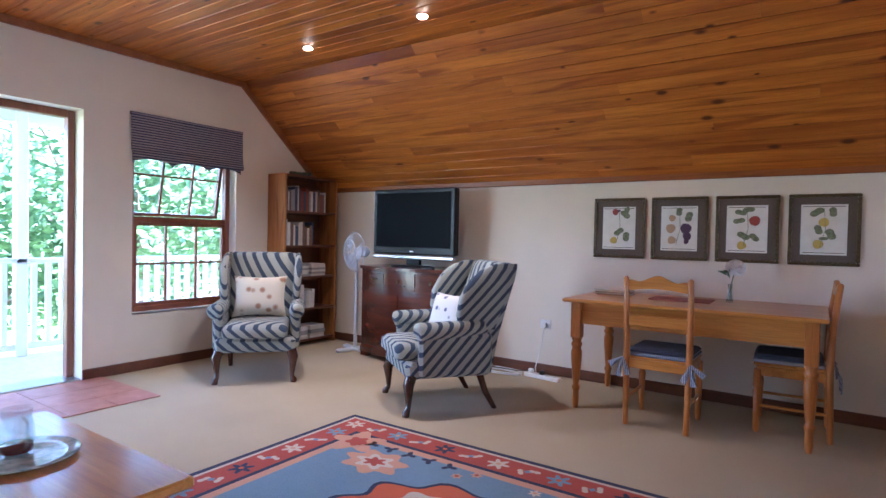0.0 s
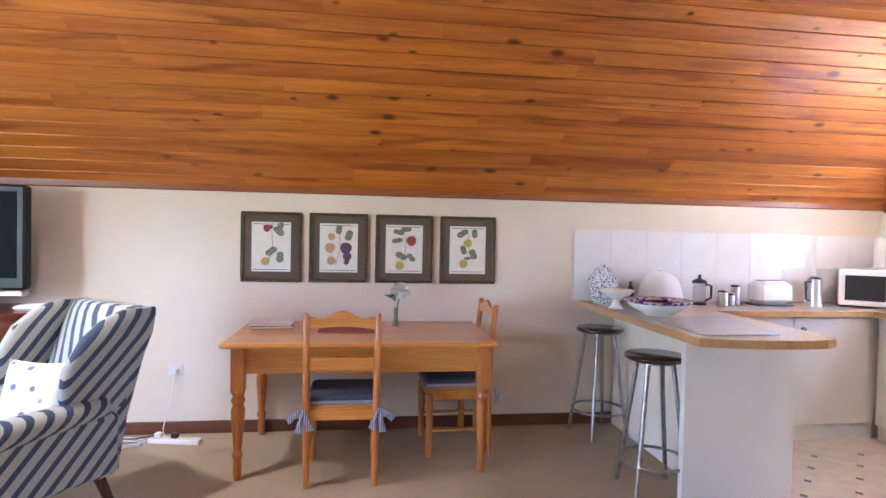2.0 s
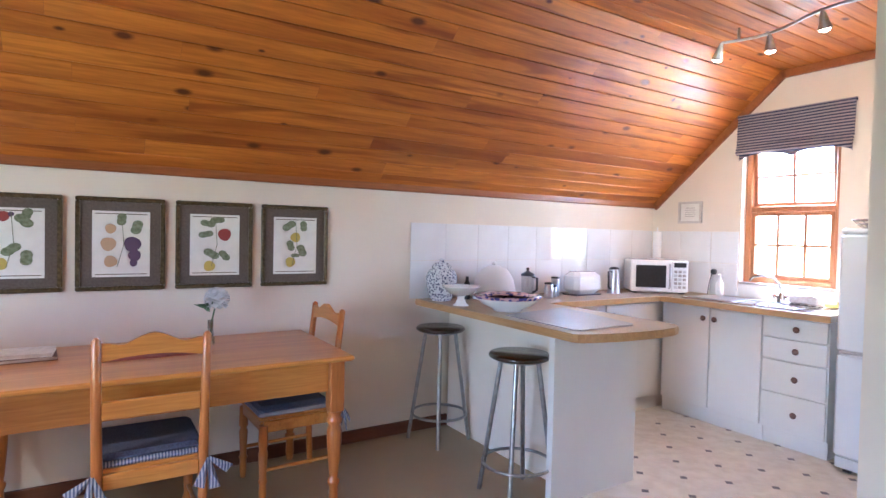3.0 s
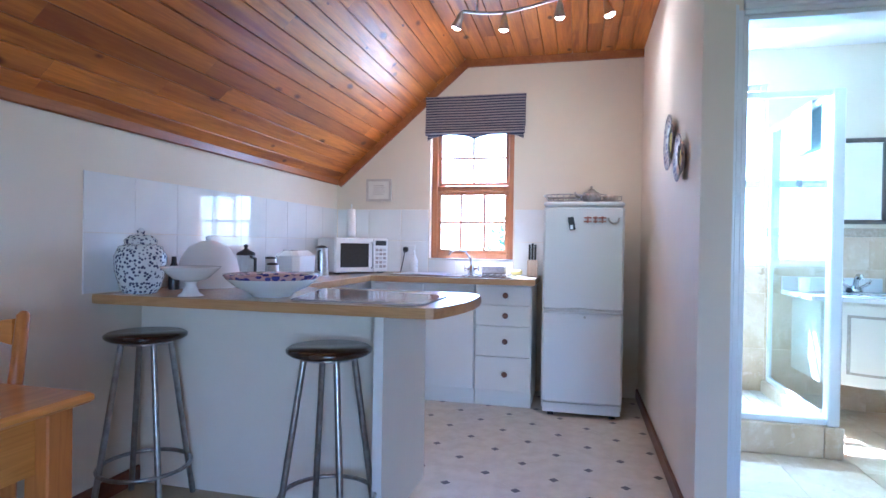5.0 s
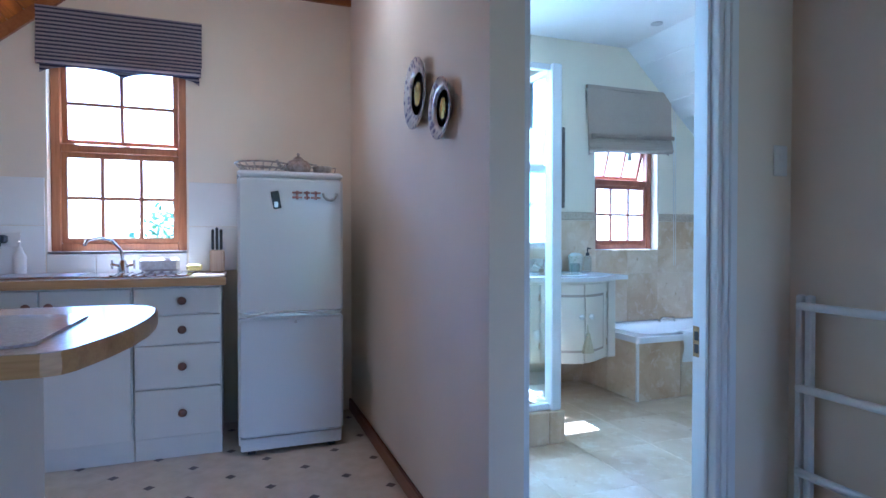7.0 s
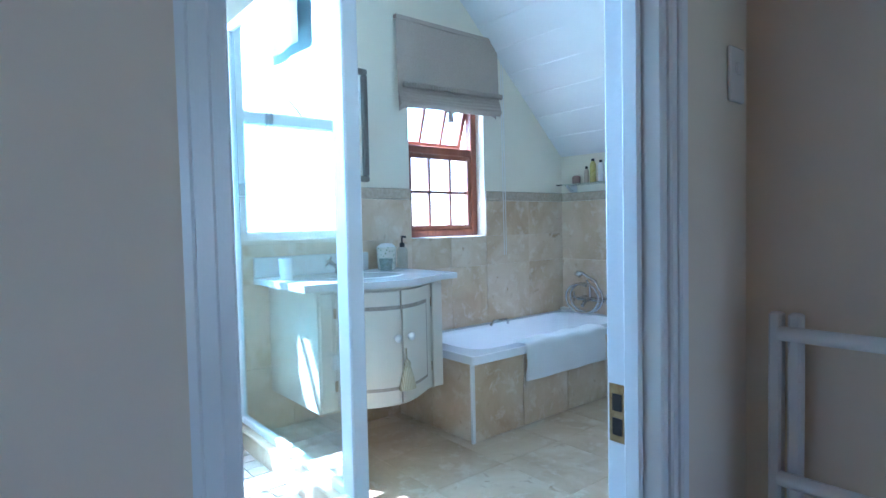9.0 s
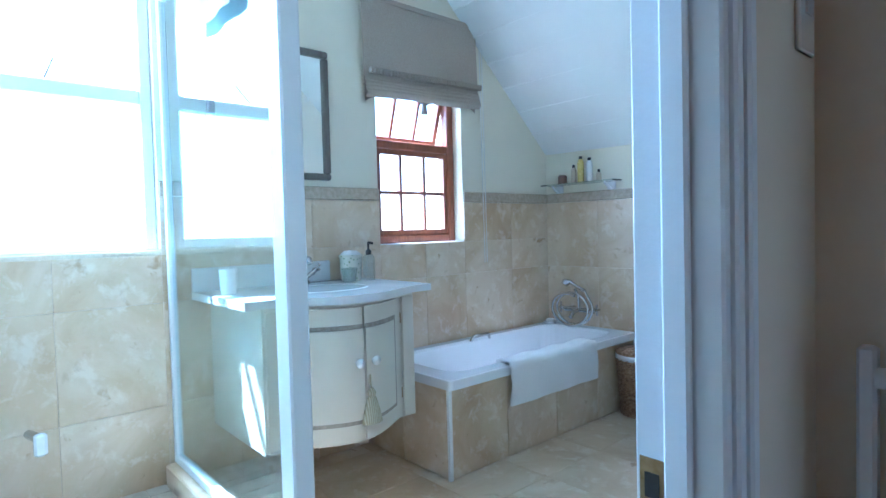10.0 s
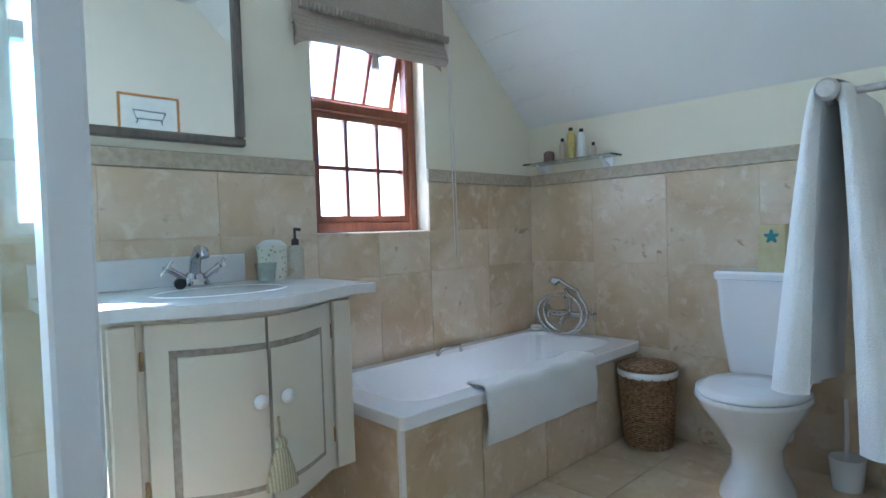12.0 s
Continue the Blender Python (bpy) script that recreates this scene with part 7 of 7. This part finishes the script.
for s in (0, 1):
    ch.tube([(BE - 0.03, 0.42 - 0.02 * s, 2.28), (BE - 0.03, 0.415 - 0.022 * s, 1.5), (BE - 0.03, 0.41 - 0.02 * s, 0.90)], 0.0025, 5)
part("pull_chain", ch, M_WHITE, rb)

# picture opposite the mirror
bp = thing("framed_drawing", "small framed drawing of an old bath", "picture", pose(BX + 0.1155, 1.21, 1.87))
for b in ((-0.19, -0.13, 0.19, -0.115), (-0.19, 0.115, 0.19, 0.13), (-0.19, -0.115, -0.175, 0.115), (0.175, -0.115, 0.19, 0.115)):
    part("frame_rail", Geo().box(0, b[0], b[1], 0.018, b[2], b[3], 0.003), M_PINE, bp)
pp = part("sheet", Geo().box(0.001, -0.175, -0.115, 0.008, 0.175, 0.115), M_PAPER, bp)
part("bath_outline", Geo().tube([(0.009, -0.10, 0.02), (0.009, -0.08, -0.03), (0.009, 0.08, -0.03), (0.009, 0.10, 0.025), (0.009, -0.10, 0.02)], 0.004, 5).tube([(0.009, -0.07, -0.03), (0.009, -0.08, -0.06)], 0.004, 5).tube([(0.009, 0.07, -0.03), (0.009, 0.08, -0.06)], 0.004, 5), cols[2], pp)

# shower
M_SHGLASS = pane_material("shower_glass", (0.90, 0.98, 0.99), 0.25)
sh = thing("shower_enclosure", "white-framed glass shower enclosure on a stone kerb", "shower")
PX, PYs = 3.345, 2.228
part("kerb", Geo().box(PX - 0.05, PYs - 0.05, 0.0, BE - 0.013, PYs + 0.05, 0.18, 0.006), M_TRAV, sh)
part("kerb", Geo().box(PX - 0.05, PYs + 0.051, 0.0, PX + 0.05, PY0 - 0.002, 0.18, 0.006), M_TRAV, sh)
part("corner_post", Geo().box(PX - 0.04, PYs - 0.03, 0.18, PX + 0.04, PYs + 0.03, 2.08, 0.006), M_WHITEPAINT, sh)
part("wall_post", Geo().box(BE - 0.04, PYs - 0.015, 0.18, BE - 0.013, PYs + 0.015, 2.08, 0.004), M_WHITEPAINT, sh)
part("wall_post", Geo().box(PX - 0.015, PY0 - 0.03, 0.18, PX + 0.015, PY0 - 0.002, 2.08, 0.004), M_WHITEPAINT, sh)
for z0, z1 in ((0.18, 0.215), (2.045, 2.08)):
    part("rail", Geo().box(PX + 0.04, PYs - 0.015, z0, BE - 0.04, PYs + 0.015, z1, 0.004), M_WHITEPAINT, sh)
    part("rail", Geo().box(PX - 0.015, PYs + 0.03, z0, PX + 0.015, PY0 - 0.03, z1, 0.004), M_WHITEPAINT, sh)
for b in ((PX + 0.04, PYs - 0.002, BE - 0.04, PYs + 0.002),):
    p = part("pane", Geo().box(b[0], b[1], 0.215, b[2], b[3], 2.045), M_SHGLASS, sh)
    p.visible_shadow = False
M_MOSAIC = speckled("mosaic_stone", (0.48, 0.42, 0.33), (0.6, 0.55, 0.46), 8.0, 0.5, 0.1)
sf = thing("shower_floor", "small stone mosaic shower floor", "floor", kind="structure")
part("bed", Geo().box(PX + 0.051, PYs + 0.051, 0.0, BE - 0.013, PY0 - 0.001, 0.095), M_GROUT, sf)
mm = Geo().box(0, 0, 0, 0.072, 0.072, 0.007, 0.001).mesh("mosaic_tile", M_MOSAIC)
for i in range(13):
    for j in range(9):
        o = new("mosaic_tile", mm)
        o.parent, o.location = sf, (PX + 0.06 + i * 0.0785, PYs + 0.056 + j * 0.0785, 0.0945)
sv = thing("shower_valve", "chrome shower valve with white lever", "tap")
part("stem", Geo().tube([(BE - 0.012, 2.72, 0.42), (BE - 0.09, 2.70, 0.42)], 0.016), M_CHROME, sv)
part("lever", Geo().box(BE - 0.12, 2.675, 0.36, BE - 0.09, 2.715, 0.44, 0.008), M_WHITE, sv)
dp = Geo().grid(lambda u_, v_: (3.62 + 0.36 * u_, PYs - 0.03 + 0.006 * math.sin(u_ * 14), 2.087 - (0.34 + 0.05 * u_) * v_), 16, 10).grid(lambda u_, v_: (3.62 + 0.36 * u_, PYs + 0.03 + 0.006 * math.sin(u_ * 11), 2.087 - 0.30 * v_), 16, 10).grid(lambda u_, v_: (3.62 + 0.36 * u_, PYs - 0.03 + 0.06 * v_, 2.087 + 0.006 * math.sin(v_ * math.pi)), 16, 4)
solid("hand_towel", dp, M_TOWEL, "white hand towel over the shower rail", "towel")

# toilet
wcq = thing("toilet", "white close-coupled toilet with closed lid", "toilet", pose(3.14, -0.235, 0))


def oval(cx_, cy_, rx, ry, z, n=28):
    return [(cx_ + rx * math.cos(2 * math.pi * k / n), cy_ + ry * math.sin(2 * math.pi * k / n) * (1.12 if math.sin(2 * math.pi * k / n) > 0 else 0.9), z) for k in range(n)]


part("bowl", Geo().loft([oval(0, 0.30, 0.125, 0.18, 0), oval(0, 0.30, 0.12, 0.17, 0.02), oval(0, 0.30, 0.085, 0.12, 0.10), oval(0, 0.30, 0.085, 0.12, 0.17), oval(0, 0.32, 0.13, 0.16, 0.26), oval(0, 0.34, 0.175, 0.20, 0.34), oval(0, 0.34, 0.185, 0.21, 0.37)], True, True), M_WHITE, wcq)
part("seat", Geo().loft([oval(0, 0.34, 0.192, 0.218, 0.371), oval(0, 0.34, 0.196, 0.222, 0.38), oval(0, 0.34, 0.192, 0.218, 0.392)], True, True), M_WHITE, wcq)
part("lid", Geo().loft([oval(0, 0.34, 0.19, 0.215, 0.396), oval(0, 0.34, 0.192, 0.217, 0.404), oval(0, 0.335, 0.16, 0.18, 0.416), oval(0, 0.33, 0.06, 0.07, 0.42)], True, True), M_WHITE, wcq)
part("pan_back", Geo().box(-0.10, 0.02, 0.30, 0.10, 0.17, 0.40, 0.02), M_WHITE, wcq)
part("cistern", Geo().loft([rr(-0.165, 0.0, 0.165, 0.15, 0.04, 0.40), rr(-0.19, 0.0, 0.19, 0.165, 0.04, 0.60), rr(-0.20, 0.0, 0.20, 0.175, 0.04, 0.79)], True, False), M_WHITE, wcq)
part("cistern_lid", Geo().loft([rr(-0.208, -0.0, 0.208, 0.183, 0.04, 0.792), rr(-0.21, -0.0, 0.21, 0.185, 0.04, 0.815), rr(-0.20, 0.008, 0.20, 0.175, 0.035, 0.825)], True, False), M_WHITE, wcq)
part("waste_pipe", Geo().tube([(0, 0.10, 0.16), (0, 0.02, 0.14)], 0.05, 16), M_WHITE, wcq)
M_BOX = speckled("pale_yellow_card", (0.52, 0.46, 0.24), (0.58, 0.52, 0.30), 30.0, 0.7, 0.05)
bx_ = solid("tissue_box", Geo().box(-0.05, -0.04, 0, 0.05, 0.04, 0.19, 0.003), M_BOX, "tall pale yellow carton with a blue motif", "carton", m=pose(3.13, -0.14, 0.825))
gg = Geo()
blot(gg, 0, 0.14, 0.022, 5, 0.35, 0, 1, 0.3, 30)
gg.v = [(a0, 0.0405, b0) for a0, b0, _ in gg.v]
part("motif", gg, material("teal_print", (0.05, 0.25, 0.27), 0.7), bx_)
lbx = solid("carton", Geo().box(-0.07, -0.06, 0, 0.07, 0.06, 0.24, 0.003), M_BOX, "pale yellow carton on the bathroom floor", "carton", m=pose(2.70, -0.13, 0, 0, 0, 10))
part("label", Geo().box(-0.045, 0.0602, 0.12, 0.045, 0.0612, 0.22), M_PAPER, lbx)
tb = thing("toilet_brush", "white toilet brush in a plastic holder", "toilet brush", pose(2.90, -0.16, 0))
part("holder", Geo().lathe([(0.05, 0), (0.052, 0.01), (0.06, 0.12), (0.056, 0.12), (0.046, 0.01)], n=20), M_WHITE, tb)
part("handle", Geo().tube([(0, 0, 0.02), (0.0, 0, 0.34)], 0.008), M_WHITE, tb)

# wicker basket
def wicker(name):
    m = material(name, (0.3, 0.17, 0.08), 0.6)
    n = add(m, "TexNoise", Scale=55.0, Detail=3.0)
    co = coords(m)
    link(m, co, 0, n, 0)
    r = ramp(m, [(0.3, (0.13, 0.06, 0.03)), (0.5, (0.30, 0.17, 0.085)), (0.7, (0.46, 0.30, 0.17))])
    link(m, n, 0, r, 0)
    base(m, r)
    return m


M_WICKER = wicker("wicker")
lbk = thing("laundry_basket", "round wicker laundry basket with cloth lining", "basket", pose(3.66, -0.09, 0) @ Matrix.Scale(0.9, 4))
BR = lambda z: 0.115 + 0.028 * min(1, z / 0.4)
weave = Geo()
NW = 40
for r in range(30):
    z = 0.008 + r * 0.0125
    weave.tube([((BR(z) + 0.004 * (1 if (k + r) % 2 else -1)) * math.cos(2 * math.pi * k / NW), (BR(z) + 0.004 * (1 if (k + r) % 2 else -1)) * math.sin(2 * math.pi * k / NW), z) for k in range(NW + 1)], 0.0062, 5)
part("body", weave, M_WICKER, lbk)
part("inner_wall", Geo().lathe([(0.108, 0.005), (0.136, 0.38)], n=24), M_SKIRT, lbk)
part("lining", Geo().lathe([(0.146, 0.365), (0.151, 0.375), (0.15, 0.395), (0.14, 0.40)], n=28), M_TOWEL, lbk, "cream cloth lining")
lidg = Geo().lathe([(0.148, 0.40), (0.148, 0.41), (0.10, 0.425), (0.0, 0.43)], n=28)
for r in range(9):
    rad = 0.015 + r * 0.0162
    lidg.tube([(rad * math.cos(2 * math.pi * k / NW), rad * math.sin(2 * math.pi * k / NW), 0.431 - 0.02 * (rad / 0.148) ** 2 + 0.003 * ((k + r) % 2)) for k in range(NW + 1)], 0.007, 5)
part("lid", lidg, M_WICKER, lbk)

# towels on a rail
TRY = 0.50
tr_ = thing("towel_rail", "steel towel rail with round end knob", "towel rail")
part("rail", Geo().tube([(BX + 0.115, TRY, 1.375), (2.80, TRY, 1.375)], 0.011, 12), M_STEEL, tr_)
part("end_knob", Geo().lathe([(0.022, 0), (0.03, 0.008), (0.03, 0.03), (0.02, 0.036)], n=20).moved(Matrix.Translation((2.79, TRY, 1.375)) @ Matrix.Rotation(radians(90), 4, "Y")), M_STEEL, tr_)
part("wall_flange", Geo().lathe([(0.03, 0), (0.03, 0.01), (0.014, 0.016)], n=20).moved(Matrix.Translation((BX + 0.1152, TRY, 1.375)) @ Matrix.Rotation(radians(90), 4, "Y")), M_STEEL, tr_)
part("rail", Geo().tube([(2.79, TRY + 0.06, 1.375), (2.79, -0.02, 1.375)], 0.011, 12), M_STEEL, tr_)
part("end_knob", Geo().lathe([(0.022, 0), (0.03, 0.008), (0.03, 0.03), (0.02, 0.036)], n=20).moved(Matrix.Translation((2.79, TRY + 0.10, 1.375)) @ Matrix.Rotation(radians(90), 4, "X")), M_STEEL, tr_)
for s, L in ((1, 0.86), (-1, 1.0)):
    g = Geo()

    def hang(u_, v_):
        return (2.79 + s * (0.012 + 0.045 * v_ ** 0.6 + 0.012 * v_ * math.sin(u_ * 9)), TRY + 0.05 - 0.44 * u_, 1.388 - L * v_ + 0.015 * v_ * math.sin(u_ * 5))

    def thick(v_):
        return s * (0.034 + 0.066 * v_)
    g.grid(hang, 18, 20)
    g.grid(lambda u_, v_: tuple(Vector(hang(u_, v_)) + Vector((thick(v_), 0, 0))), 18, 20)
    for e_ in (0, 1):
        g.grid(lambda u_, v_: tuple(Vector(hang(e_, v_)) + Vector((thick(v_) * u_, (0.03 if e_ == 0 else -0.03) * math.sin(u_ * math.pi), 0))), 8, 20)
    g.grid(lambda u_, v_: tuple(Vector(hang(u_, 1)) + Vector((thick(1) * v_, 0, -0.01 * math.sin(v_ * math.pi)))), 18, 4)
    g.grid(lambda u_, v_: tuple(Vector(hang(u_, 0)) + Vector((thick(0) * v_ - s * 0.012 * (1 - v_), 0, 0.02 * math.sin((0.5 + v_ / 2) * math.pi)))), 18, 6)
    solid("bath_towel", g, M_TOWEL, "thick white bath towel hung over the rail", "towel", group="towels on the rail")
for x, y in ((3.93, 1.02), (3.2, 1.3), (3.4, 2.1)):
    d = thing("downlight", "small unlit recessed ceiling downlight", "lamp", pose(x, y, FLAT - 0.0125), "bathroom downlights")
    part("ring", Geo().lathe([(0.042, -0.005), (0.042, 0.0), (0.03, 0.0), (0.03, -0.004)], n=24), M_STEEL, d)
